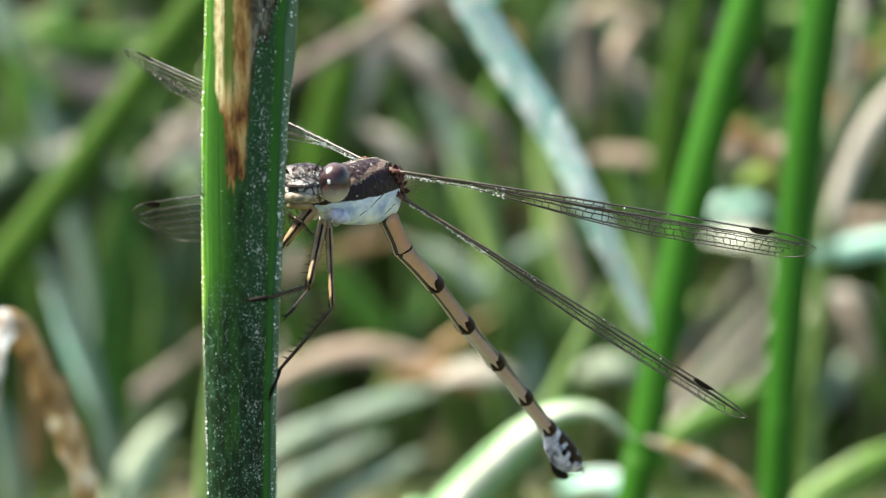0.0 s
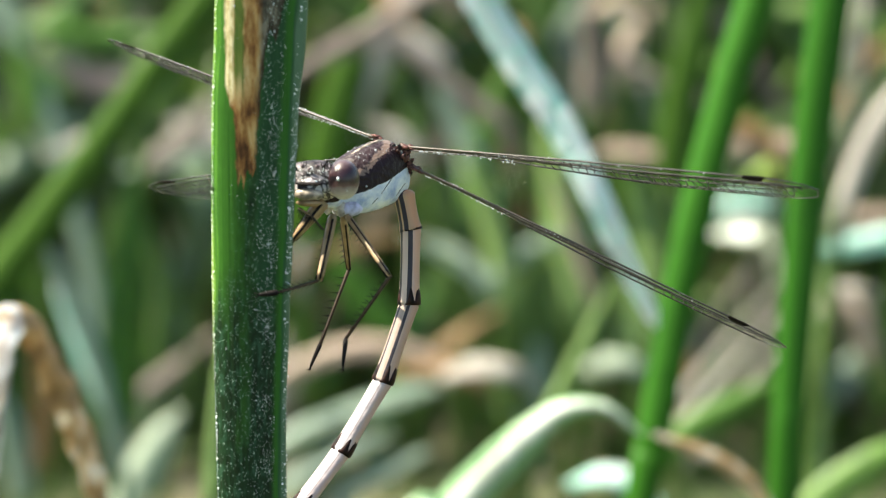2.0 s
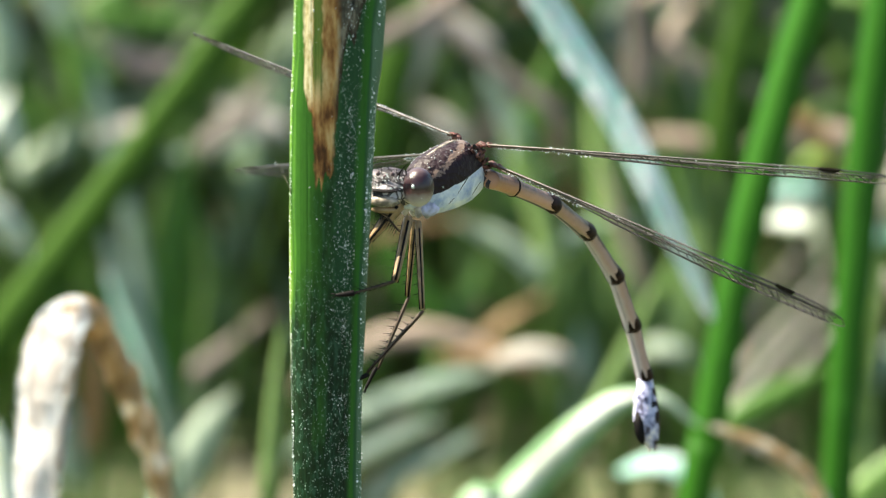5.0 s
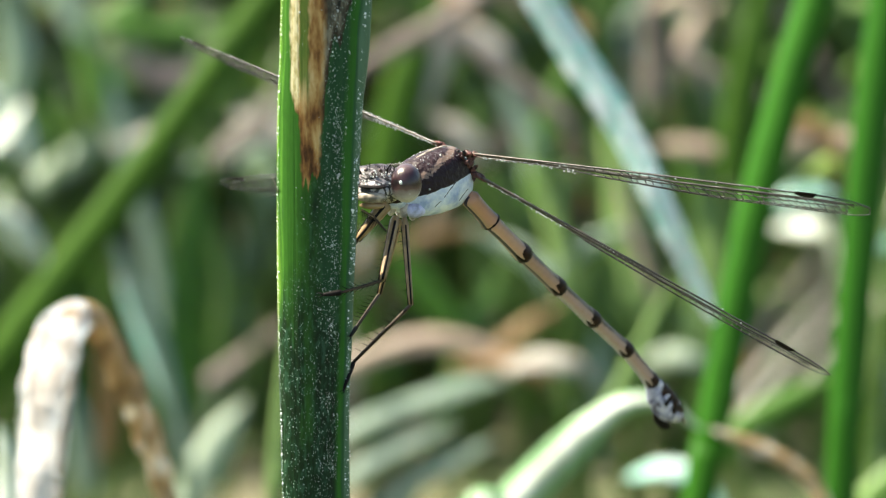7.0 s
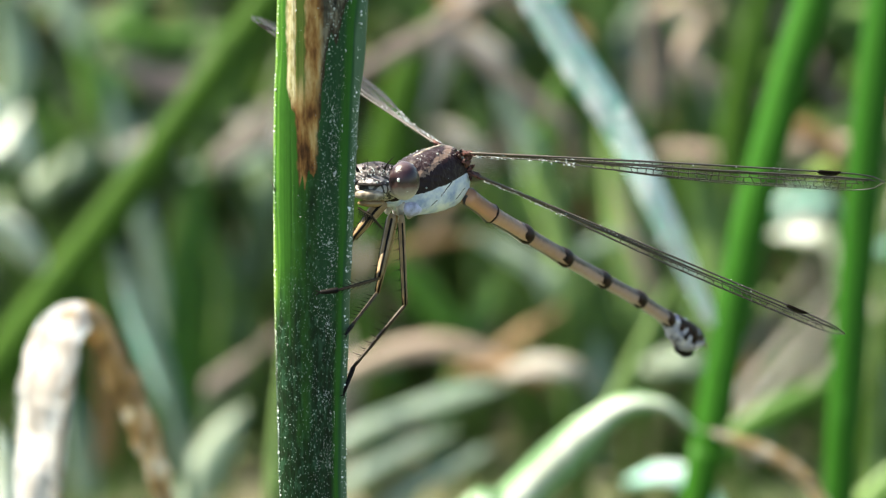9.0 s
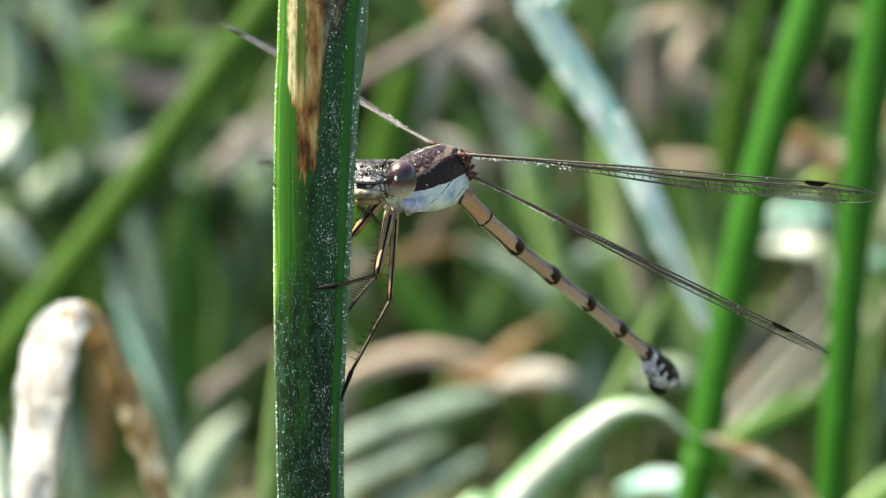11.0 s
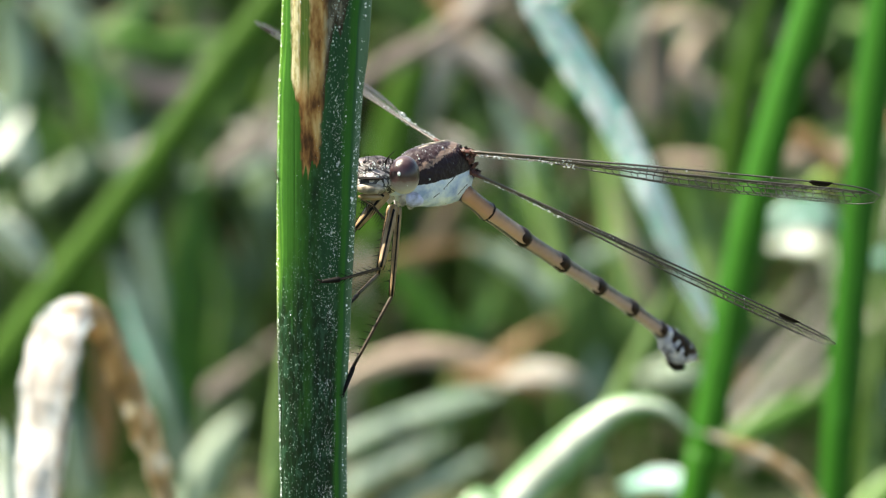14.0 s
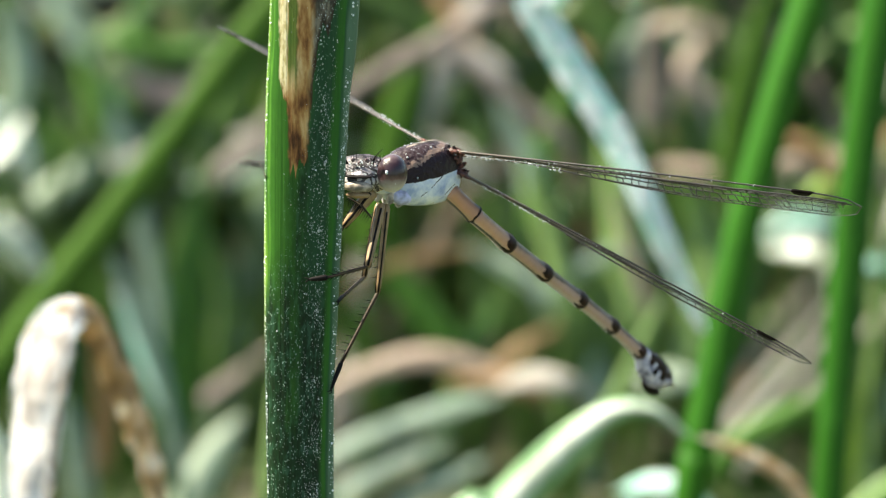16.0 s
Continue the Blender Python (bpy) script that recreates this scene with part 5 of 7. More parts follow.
# leaf scraps and blades that fill the middle distance
MORE = [
    ("cream dry leaf", M_TAN, (0, -0.7, 0.7), [2.0, 3.6, 3.0], (0.0408, 0.5181, 0.1673), (0.0368, 0.5171, 0.1622), (0.0345, 0.5157, 0.1549)),
    ("beige dry grass leaf", M_TAN, (0, -0.7, 0.7), [1.0, 2.8, 2.6], (0.0242, 0.4669, 0.1463), (0.0323, 0.4671, 0.1474), (0.0414, 0.4668, 0.1458)),
    ("dun dry grass straw", M_DUN, (0, -0.9, 0.4), [1.2, 2.0, 1.8], (0.0307, 0.4705, 0.1647), (0.0393, 0.4696, 0.1605), (0.0489, 0.4688, 0.1563)),
    ("yellowing leaf tip", M_YELLOW, (0, -0.8, 0.6), [1.0, 2.8, 2.0], (0.0486, 0.3619, 0.1608), (0.0518, 0.3622, 0.1622), (0.0554, 0.3620, 0.1613)),
    ("grey-teal wet grass leaf", M_BLUE, (0, -0.8, 0.6), [1.2, 3.2, 2.6], (0.0522, 0.5103, 0.1274), (0.0580, 0.5107, 0.1296), (0.0643, 0.5106, 0.1290)),
    ("pinkish dry leaf", M_TAN, (0, -0.8, 0.6), [1.2, 3.0, 2.6], (0.0786, 0.5100, 0.1257), (0.0843, 0.5101, 0.1266), (0.0923, 0.5100, 0.1257)),
    ("pinkish beige dry leaf", M_TAN, (-0.3, -0.8, 0.5), [1.6, 5.0, 3.0], (0.0715, 0.4617, 0.1195), (0.0768, 0.4610, 0.1163), (0.0800, 0.4594, 0.1079)),
    ("grey curled grass leaf", M_GREY, (0, -0.8, 0.6), [0.8, 2.0, 1.8], (0.0586, 0.3577, 0.1395), (0.0618, 0.3584, 0.1426), (0.0677, 0.3583, 0.1421)),
    ("straight beige grass straw", M_TAN, (0, -1, 0.2), [0.8, 1.5, 1.5], (0.0162, 0.3232, 0.1650), (0.0187, 0.3217, 0.1576), (0.0212, 0.3203, 0.1501)),
    ("pale wet leaf tip", M_PALEGREEN, (-0.3, -0.6, 0.7), [1.2, 3.0, 2.4], (0.0331, 0.6279, 0.0666), (0.0391, 0.6284, 0.0690), (0.0452, 0.6281, 0.0673)),
    ("grey wet grass leaf", M_GREY, (-0.2, -0.7, 0.7), [1.0, 3.6, 3.0], (-0.0148, 0.5137, 0.1448), (-0.0108, 0.5133, 0.1425), (-0.0073, 0.5124, 0.1380)),
    ("grey wet grass leaf", M_GREY, (-0.2, -0.7, 0.7), [1.0, 3.4, 3.0], (-0.0096, 0.5174, 0.1639), (-0.0056, 0.5169, 0.1611), (-0.0016, 0.5161, 0.1571)),
    ("brown dead grass leaf", M_DUN, (0, -0.9, 0.5), [1.5, 5.0, 4.0], (-0.0806, 0.5163, 0.1583), (-0.0726, 0.5154, 0.1538), (-0.0646, 0.5152, 0.1527)),
    ("olive green grass leaf", M_MID, (0, -0.9, 0.4), [1.0, 3.0, 3.0], (-0.0543, 0.5175, 0.1645), (-0.0680, 0.5171, 0.1622), (-0.0829, 0.5174, 0.1639)),
    ("light green grass leaf", M_GREEN, (0, -0.8, 0.5), [1.6, 4.6, 3.0], (-0.0886, 0.5167, 0.1605), (-0.0858, 0.5155, 0.1543), (-0.0846, 0.5139, 0.1459)),
    ("grey wet grass leaf", M_GREY, (-0.2, -0.7, 0.7), [1.0, 3.4, 3.0], (-0.0812, 0.5127, 0.1397), (-0.0761, 0.5130, 0.1412), (-0.0692, 0.5128, 0.1403)),
    ("grey-white wet grass leaf", M_PALEGREEN, (-0.2, -0.7, 0.7), [1.2, 4.0, 3.4], (-0.0652, 0.5119, 0.1358), (-0.0577, 0.5123, 0.1375), (-0.0486, 0.5128, 0.1403)),
    ("grey dry leaf", M_GREY, (-0.2, -0.7, 0.7), [1.5, 5.0, 4.0], (-0.0554, 0.5138, 0.1453), (-0.0503, 0.5135, 0.1437), (-0.0440, 0.5128, 0.1403)),
    ("brown dead grass straw", M_DUN, (0, -0.9, 0.4), [1.0, 2.6, 2.4], (-0.0444, 0.4604, 0.1131), (-0.0519, 0.4592, 0.1068), (-0.0605, 0.4580, 0.1005)),
    ("cream bleached grass leaf", M_TAN, (-0.3, -0.8, 0.5), [1.0, 2.6, 2.6], (-0.0546, 0.4565, 0.0931), (-0.0573, 0.4557, 0.0889), (-0.0610, 0.4545, 0.0826)),
    ("grey-green leaf with dew", M_BLUE, (-0.2, -0.9, 0.4), [1.0, 2.2, 2.0], (-0.0583, 0.3201, 0.1493), (-0.0554, 0.3188, 0.1426), (-0.0515, 0.3170, 0.1335)),
    ("grey dry grass straw", M_GREY, (0, -0.9, 0.4), [0.6, 1.0, 1.0], (0.0514, 0.3385, 0.1436), (0.0452, 0.3372, 0.1367), (0.0386, 0.3355, 0.1281)),
    ("dun dry grass straw", M_DUN, (0, -0.9, 0.4), [0.8, 1.8, 1.8], (0.0586, 0.4631, 0.1268), (0.0511, 0.4612, 0.1173), (0.0436, 0.4592, 0.1068)),
    ("yellow-brown dead leaf", M_RUST, (0, -0.8, 0.6), [1.0, 2.6, 2.4], (0.0098, 0.5065, 0.1077), (0.0030, 0.5056, 0.1032), (-0.0027, 0.5047, 0.0987)),
    ("dark green grass leaf", M_MID, (0.6, -0.8, 0.0), [3.0, 6.0, 6.0], (-0.0265, 0.5327, 0.1166), (-0.0194, 0.5309, 0.1073), (-0.0111, 0.5289, 0.0968)),
    ("dark green grass leaf", M_MID, (0.6, -0.8, 0.0), [2.0, 4.0, 4.0], (-0.0360, 0.5309, 0.1073), (-0.0312, 0.5293, 0.0992), (-0.0253, 0.5273, 0.0887)),
    ("dark green grass leaf", M_DEEP, (0.2, -0.9, 0.3), [2.0, 6.0, 6.0], (0.0167, 0.5082, 0.1167), (0.0133, 0.5056, 0.1032), (0.0110, 0.5030, 0.0897)),
    ("fresh green grass leaf", M_GREEN, (0.2, -0.9, 0.3), [2.0, 5.0, 5.0], (0.0121, 0.5161, 0.1571), (0.0076, 0.5135, 0.1437), (0.0053, 0.5104, 0.1279)),
    ("fresh green grass leaf", M_GREEN, (-0.2, -0.9, 0.3), [2.0, 5.0, 5.0], (0.0350, 0.5122, 0.1369), (0.0396, 0.5095, 0.1234), (0.0373, 0.5065, 0.1077)),
    ("light green grass leaf", M_LIGHT, (-0.2, -0.9, 0.3), [3.0, 7.0, 7.0], (0.0171, 0.7305, 0.1474), (0.0127, 0.7266, 0.1271), (0.0098, 0.7206, 0.0966)),
    ("light green grass leaf", M_LIGHT, (-0.2, -0.9, 0.3), [3.0, 8.0, 8.0], (0.0072, 0.7854, 0.1092), (0.0151, 0.7809, 0.0860), (0.0230, 0.7764, 0.0628)),
    ("light green grass leaf", M_LIGHT, (-0.4, -0.8, 0.5), [3.0, 6.0, 6.0], (0.0189, 0.4676, 0.1500), (0.0216, 0.4645, 0.1342), (0.0232, 0.4612, 0.1173)),
    ("light green grass leaf", M_LIGHT, (-0.4, -0.8, 0.5), [2.0, 4.0, 4.0], (0.0039, 0.4666, 0.1447), (0.0082, 0.4641, 0.1321), (0.0103, 0.4617, 0.1195)),
    ("light green grass leaf", M_LIGHT, (-0.4, -0.8, 0.5), [2.5, 5.0, 5.0], (0.0360, 0.4653, 0.1384), (0.0371, 0.4629, 0.1258), (0.0339, 0.4600, 0.1110)),
    ("pale green grass leaf", M_PALEGREEN, (-0.4, -0.7, 0.6), [2.0, 4.0, 4.0], (-0.0016, 0.5148, 0.1504), (0.0030, 0.5130, 0.1414), (0.0053, 0.5104, 0.1279)),
    ("light green grass leaf", M_LIGHT, (-0.3, -0.9, 0.4), [3.0, 8.0, 8.0], (0.0334, 0.7187, 0.0865), (0.0408, 0.7153, 0.0691), (0.0497, 0.7108, 0.0459)),
    ("light green grass leaf", M_LIGHT, (-0.3, -0.9, 0.4), [3.0, 8.0, 8.0], (0.0807, 0.7175, 0.0807), (0.0718, 0.7153, 0.0691), (0.0615, 0.7125, 0.0546)),
    ("grey-green withering grass leaf", M_PALEGREEN, (-0.3, -0.8, 0.5), [3.0, 6.0, 6.0], (0.1091, 0.6572, 0.0726), (0.0994, 0.6554, 0.0631), (0.0896, 0.6533, 0.0522)),
    ("light green grass leaf", M_LIGHT, (-0.3, -0.9, 0.4), [3.0, 7.0, 7.0], (0.0585, 0.7277, 0.1329), (0.0541, 0.7243, 0.1155), (0.0511, 0.7204, 0.0952)),
    ("light green grass leaf", M_LIGHT, (-0.2, -0.9, 0.3), [3.0, 6.0, 6.0], (-0.0213, 0.7308, 0.1489), (-0.0331, 0.7283, 0.1358), (-0.0464, 0.7249, 0.1184)),
    ("deep green grass leaf", M_DEEP, (0.2, -0.9, 0.3), [2.0, 4.0, 4.0], (-0.0612, 0.5095, 0.1234), (-0.0577, 0.5074, 0.1122), (-0.0589, 0.5047, 0.0987)),
    ("pale dry grass leaf end", M_GREY, (-0.2, -0.6, 0.8), [1.6, 3.0, 2.4], (-0.0002, 0.3145, 0.1392), (0.0042, 0.3145, 0.1406), (0.0095, 0.3145, 0.1393)),
    ("silver wet grass leaf end", M_SHEEN, (-0.2, -0.6, 0.8), [1.7, 3.1, 2.5], (0.0225, 0.3812, 0.1246), (0.0268, 0.3812, 0.1263), (0.0314, 0.3812, 0.1249)),
    ("pale grey wet grass leaf", M_PALEGREEN, (-0.4, -0.7, 0.5), [3.3, 5.9, 4.7], (-0.0899, 0.4228, 0.1808), (-0.0882, 0.4228, 0.1716), (-0.0895, 0.4228, 0.1619)),
    ("grey-white wet grass leaf", M_PALE, (-0.4, -0.6, 0.7), [2.6, 4.8, 3.8], (-0.0945, 0.4228, 0.1644), (-0.0895, 0.4228, 0.1588), (-0.0876, 0.4228, 0.1522)),
    ("pale grey wet grass leaf", M_PALE, (-0.4, -0.7, 0.5), [2.4, 4.4, 3.5], (-0.0929, 0.4228, 0.1428), (-0.0894, 0.4228, 0.1397), (-0.0859, 0.4228, 0.1345)),
    ("dull grey dry grass leaf", M_DIM, (-0.4, -0.7, 0.5), [2.7, 4.9, 3.9], (-0.0423, 0.4228, 0.1632), (-0.0469, 0.4228, 0.1575), (-0.0530, 0.4228, 0.1523)),
    ("dull grey dry grass leaf", M_DIM, (-0.4, -0.8, 0.5), [3.5, 6.3, 5.0], (0.0264, 0.4645, 0.1739), (0.0276, 0.4645, 0.1652), (0.0266, 0.4645, 0.1565)),
    ("cream dry leaf end", M_TAN, (-0.3, -0.7, 0.6), [1.4, 2.6, 2.1], (0.0258, 0.4478, 0.1768), (0.0299, 0.4478, 0.1779), (0.0346, 0.4478, 0.1771)),
    ("grey-green wet grass leaf", M_SAGE, (-0.3, -0.7, 0.5), [2.5, 4.5, 3.6], (-0.0729, 0.3645, 0.1223), (-0.0712, 0.3645, 0.1156), (-0.0704, 0.3645, 0.1069)),
    ("brown dead grass leaf", M_RUST, (0.2, -0.9, 0.3), [1.6, 2.9, 2.3], (-0.0643, 0.3395, 0.1366), (-0.0633, 0.3395, 0.1292), (-0.0641, 0.3395, 0.1191)),
    ("dark brown dead grass straw", M_RUST, (0.2, -0.9, 0.3), [1.0, 1.8, 1.4], (0.0378, 0.3395, 0.1349), (0.0364, 0.3395, 0.1298), (0.0356, 0.3395, 0.1243)),
    ("yellow-green grass blade", M_YELLOW, (0.2, -0.9, 0.3), [0.8, 1.4, 1.1], (0.0502, 0.2978, 0.1474), (0.0506, 0.2978, 0.1373), (0.0507, 0.2978, 0.1253)),
]
for words, mat, face, wide, *line in MORE:
    withered = mat in (M_DIM, M_TAN, M_DUN, M_RUST, M_GREY, M_BLEACH)
    blade(words + " among the grass", mat, line, [w * 1.28 for w in wide], facing=face, name="withered_grass" if withered else "grass_plant", category="dead grass" if withered else "grass")


# ---- meadow further back ----
def meadow(name, mat, count, seed, near, far, tall, wide, lean, label):
    """A stand of many grass blades as one object."""
    rng = random.Random(seed)
    bm = bmesh.new()
    for i in range(count):
        y = near + (far - near) * rng.random() ** 1.2
        x = rng.uniform(-1, 1) * (0.10 + 0.17 * (y + 0.2))
        h = tall * rng.uniform(0.45, 1.15)
        a = rng.uniform(0, 2 * math.pi)
        l = lean * h * rng.uniform(0.3, 1.3)
        dx, dy = math.cos(a) * l, math.sin(a) * l * 0.6
        if y + dy < near:
            dy = abs(dy)
        w = wide * rng.uniform(0.5, 1.4)
        droop = rng.uniform(0.0, 0.5) * lean
        pts = [Vector((x + dx, y + dy, max(0.004, h * (1 - droop)))), Vector((x + dx * 0.6, y + dy * 0.6, h * (0.88 - 0.1 * droop))), Vector((x + dx * 0.2, y + dy * 0.2, h * 0.5)), Vector((x, y, -0.012))]
        blade_mesh(bm, pts, [w * 0.15, w, w, w * 0.7], (rng.uniform(-0.6, 0.6), -1, rng.uniform(0.0, 0.8)), 0.3, steps=3)
    ob = mesh_object(name, bm, mat)
    tagged(ob, label, "grass", kind="stuff")
    return ob


meadow("meadow_grass", M_DEEP, 1100, 1, 0.80, 3.2, 0.24, 0.0086, 1.5, "dark green meadow grass")
meadow("meadow_grass", M_GREEN, 480, 2, 0.80, 3.2, 0.24, 0.0080, 1.6, "mid-green meadow grass")
meadow("meadow_grass", M_YELLOW, 80, 3, 0.82, 2.8, 0.24, 0.006, 0.9, "yellow-green meadow grass")
meadow("dry_grass", M_GREY, 150, 4, 0.78, 2.8, 0.22, 0.0072, 1.5, "grey dry grass litter between the green")
meadow("dry_grass", M_TAN, 66, 5, 0.80, 2.6, 0.22, 0.0072, 1.5, "tan dry grass litter between the green")
meadow("dry_grass", M_RUST, 130, 8, 0.78, 2.6, 0.22, 0.0072, 1.4, "rusty dead grass between the green")
meadow("pale_grass", M_PALEGREEN, 60, 6, 0.78, 2.6, 0.19, 0.0078, 1.4, "pale wet grass leaves catching light")
meadow("pale_grass", M_SHEEN, 40, 15, 0.78, 2.6, 0.20, 0.0078, 1.5, "bleached grass leaves catching light")


def meadow_around():
    """The same meadow beside and behind the camera, in plainer blades."""
    rng = random.Random(17)
    for words, mat, count, tall, wide, lean in (("dark green meadow grass around", M_DEEP, 5200, 0.24, 0.006, 0.7), ("mid-green meadow grass around", M_GREEN, 3600, 0.25, 0.0055, 0.8), ("grey dry grass litter around", M_GREY, 1500, 0.2, 0.0055, 1.3)):
        verts, faces = [], []
        while len(faces) < count * 4:
            x, y = rng.uniform(-3, 3), rng.uniform(-2.6, 3.4)
            if abs(x) < 0.16 + 0.2 * abs(y + 0.2) and y > -0.75 or x * x + (y + 0.2) ** 2 < 0.16:
                continue
            h, a, w = tall * rng.uniform(0.4, 1.1), rng.uniform(0, 6.283), wide * rng.uniform(0.5, 1.3)
            l = lean * h * rng.uniform(0.2, 1.0)
            dx, dy = math.cos(a), math.sin(a)
            o = len(verts)
            for f, g in ((0.0, 0.6), (0.35, 1.0), (0.65, 0.95), (0.88, 0.6), (1.0, 0.05)):
                px, py, pz = x + dx * l * f * f, y + dy * l * f * f, h * (f - 0.28 * f * f) - 0.004
                verts += [(px - dy * w * g * 0.5, py + dx * w * g * 0.5, pz), (px + dy * w * g * 0.5, py - dx * w * g * 0.5, pz)]
            faces += [(o + 2 * k, o + 2 * k + 1, o + 2 * k + 3, o + 2 * k + 2) for k in range(4)]
        me = bpy.data.meshes.new("meadow_grass")
        me.from_pydata(verts, [], faces)
        me.materials.append(mat)
        tagged(new("meadow_grass", me), words, "grass", kind="stuff")


meadow_around()


# ---- motions ----
TIMES = [0, 0.5, 0.8, 1, 1.3, 1.5, 2, 2.2, 2.3, 2.5, 2.8, 3, 3.2, 3.5, 3.6, 4, 4.2, 4.4, 4.5, 4.7, 6.8, 7, 7.5, 8, 8.5, 9, 11.5, 12, 12.5, 13, 13.5, 14, 14.5, 15, 15.5, 16]
BASE = [(1.58, 2.59, -2.11), (1.58, 2.61, -2.01), (1.58, 2.62, -1.96), (1.77, 2.65, -1.80), (1.58, 2.70, -1.57), (1.79, 2.80, -1.07), (1.90, 2.81, -0.98), (1.83, 2.82, -0.98), (1.94, 2.83, -0.89), (2.07, 2.87, -0.72), (2.04, 2.88, -0.62), (2.37, 2.94, -0.34), (2.20, 2.92, -0.43), (2.56, 2.99, -0.06), (2.55, 2.98, -0.13), (2.52, 2.96, -0.21), (2.24, 2.95, -0.27), (2.41, 3.06, 0.29), (2.43, 3.09, 0.41), (2.67, 3.03, 0.15), (2.10, 2.77, -1.19), (2.22, 2.79, -1.09), (2.20, 2.82, -0.93), (2.27, 2.81, -0.99), (2.31, 2.80, -1.08), (2.30, 2.80, -1.07), (2.12, 2.76, -1.24), (2.19, 2.74, -1.37), (2.10, 2.76, -1.27), (2.09, 2.76, -1.26), (2.03, 2.75, -1.30), (1.99, 2.74, -1.36), (1.99, 2.73, -1.39), (1.99, 2.76, -1.28), (1.89, 2.73, -1.42), (1.90, 2.74, -1.34)]
BEND = [
    [(29, -65), (-3, -68), (-28, -67), (-38, -72), (-41, -73), (-47, -75), (-44, -75), (-38, -73), (-33, -71), (-35, -72), (-28, -69), (44, -21), (48, -39), (46, -18), (49, -26), (44, -3), (61, -14), (41, -3), (43, -9), (51, -17), (29, -46), (32, -47), (21, -47), (42, -20), (42, -26), (38, -36), (42, -44), (41, -45), (36, -29), (36, -30), (31, -37), (34, -38), (28, -39), (29, -42), (15, -45), (20, -44)],
    [(56, -38), (55, -39), (56, -45), (23, -77), (-109, -77), (-79, -78), (-96, -78), (-110, -77), (-77, -55), (-98, -78), (-85, -54), (59, -47), (42, -76), (58, -35), (53, -55), (57, -18), (49, -32), (50, -10), (51, -5), (50, -22), (57, -35), (56, -36), (59, -35), (55, -21), (55, -24), (57, -26), (57, -34), (57, -34), (55, -23), (54, -23), (55, -27), (54, -30), (55, -31), (55, -32), (57, -32), (55, -33)],
    [(58, -42), (58, -41), (58, -46), (62, -62), (236, -73), (245, -75), (214, -67), (205, -60), (254, -52), (233, -50), (203, -59), (264, -56), (210, -66), (261, -55), (237, -60), (274, -48), (270, -46), (437, -53), (426, -42), (418, -30), (415, -36), (416, -35), (415, -33), (414, -19), (414, -22), (414, -27), (415, -32), (415, -32), (414, -20), (414, -21), (414, -26), (414, -28), (415, -29), (414, -30), (415, -31), (415, -31)],
    [(59, -39), (58, -40), (58, -44), (63, -61), (232, -71), (237, -72), (204, -56), (197, -46), (239, -36), (232, -18), (214, -40), (225, -56), (236, -15), (236, -44), (237, -29), (237, -50), (221, -43), (254, -54), (264, -57), (416, -46), (416, -35), (415, -35), (416, -34), (413, -19), (414, -21), (415, -26), (416, -31), (416, -31), (414, -20), (414, -21), (414, -25), (416, -27), (415, -28), (416, -28), (415, -31), (416, -30)],
    [(57, -41), (58, -41), (58, -45), (60, -63), (221, -65), (220, -65), (228, -37), (222, -25), (236, -31), (230, -15), (234, -17), (209, -62), (229, -13), (217, -46), (231, -21), (229, -40), (232, -18), (200, -56), (216, -69), (62, -57), (53, -36), (52, -36), (53, -35), (53, -18), (53, -21), (53, -26), (55, -33), (54, -34), (54, -20), (53, -21), (54, -25), (55, -28), (55, -29), (54, -30), (55, -33), (55, -32)],
    [(57, -42), (57, -44), (55, -48), (64, -60), (217, -62), (217, -63), (232, -31), (227, -20), (237, -29), (232, -19), (242, -7), (231, -42), (231, -9), (228, -37), (233, -9), (232, -25), (227, -14), (196, -47), (209, -63), (52, -70), (50, -45), (53, -42), (54, -39), (53, -22), (53, -27), (54, -29), (56, -34), (56, -35), (54, -24), (54, -24), (52, -27), (52, -31), (52, -33), (52, -33), (54, -35), (53, -35)],
    [(48, -48), (50, -49), (58, -51), (-52, -69), (-146, -58), (-145, -60), (-145, -41), (-149, -26), (-133, -36), (-135, -21), (-119, -9), (-139, -38), (-152, -35), (-145, -41), (-163, -43), (-160, -50), (-133, -18), (-148, -42), (-144, -65), (-79, -75), (50, -49), (51, -46), (50, -44), (52, -26), (54, -29), (52, -32), (54, -38), (55, -38), (52, -26), (52, -27), (52, -32), (51, -35), (52, -36), (52, -38), (54, -39), (54, -39)],
]
SIDE = Vector((0.72, -0.65, -0.40))


# the tail and wings flick up from the first to the second of these times
FLICKS = [(7.5, 7.6, 7.7, 8.0), (12.0, 12.3, 12.4, 12.5)]


def flicked(rows):
    """Rows held up to a flick, and already past it a tenth of a second later."""
    out = []
    for t, m in rows:
        out.append((t, m))
        for before, hold, done, after in FLICKS:
            if t == before:
                later = [r[1] for r in rows if r[0] == after]
                out += [(hold, m.lerp(later[0], 0.12)), (done, later[0])]
    return out


def between(table, t):
    """Smooth value of a table over TIMES."""
    for before, hold, done, after in FLICKS:
        if before < t <= hold:
            t = before + 0.05 * (t - before) / (hold - before)
        elif done <= t < after:
            t = after
    if t <= TIMES[0]:
        return Vector(table[0])
    i = min(max(k for k in range(len(TIMES)) if TIMES[k] <= t), len(TIMES) - 2)
    f = (t - TIMES[i]) / (TIMES[i + 1] - TIMES[i])
    f = f * f * (3 - 2 * f)
    return Vector(table[i]).lerp(Vector(table[i + 1]), f)


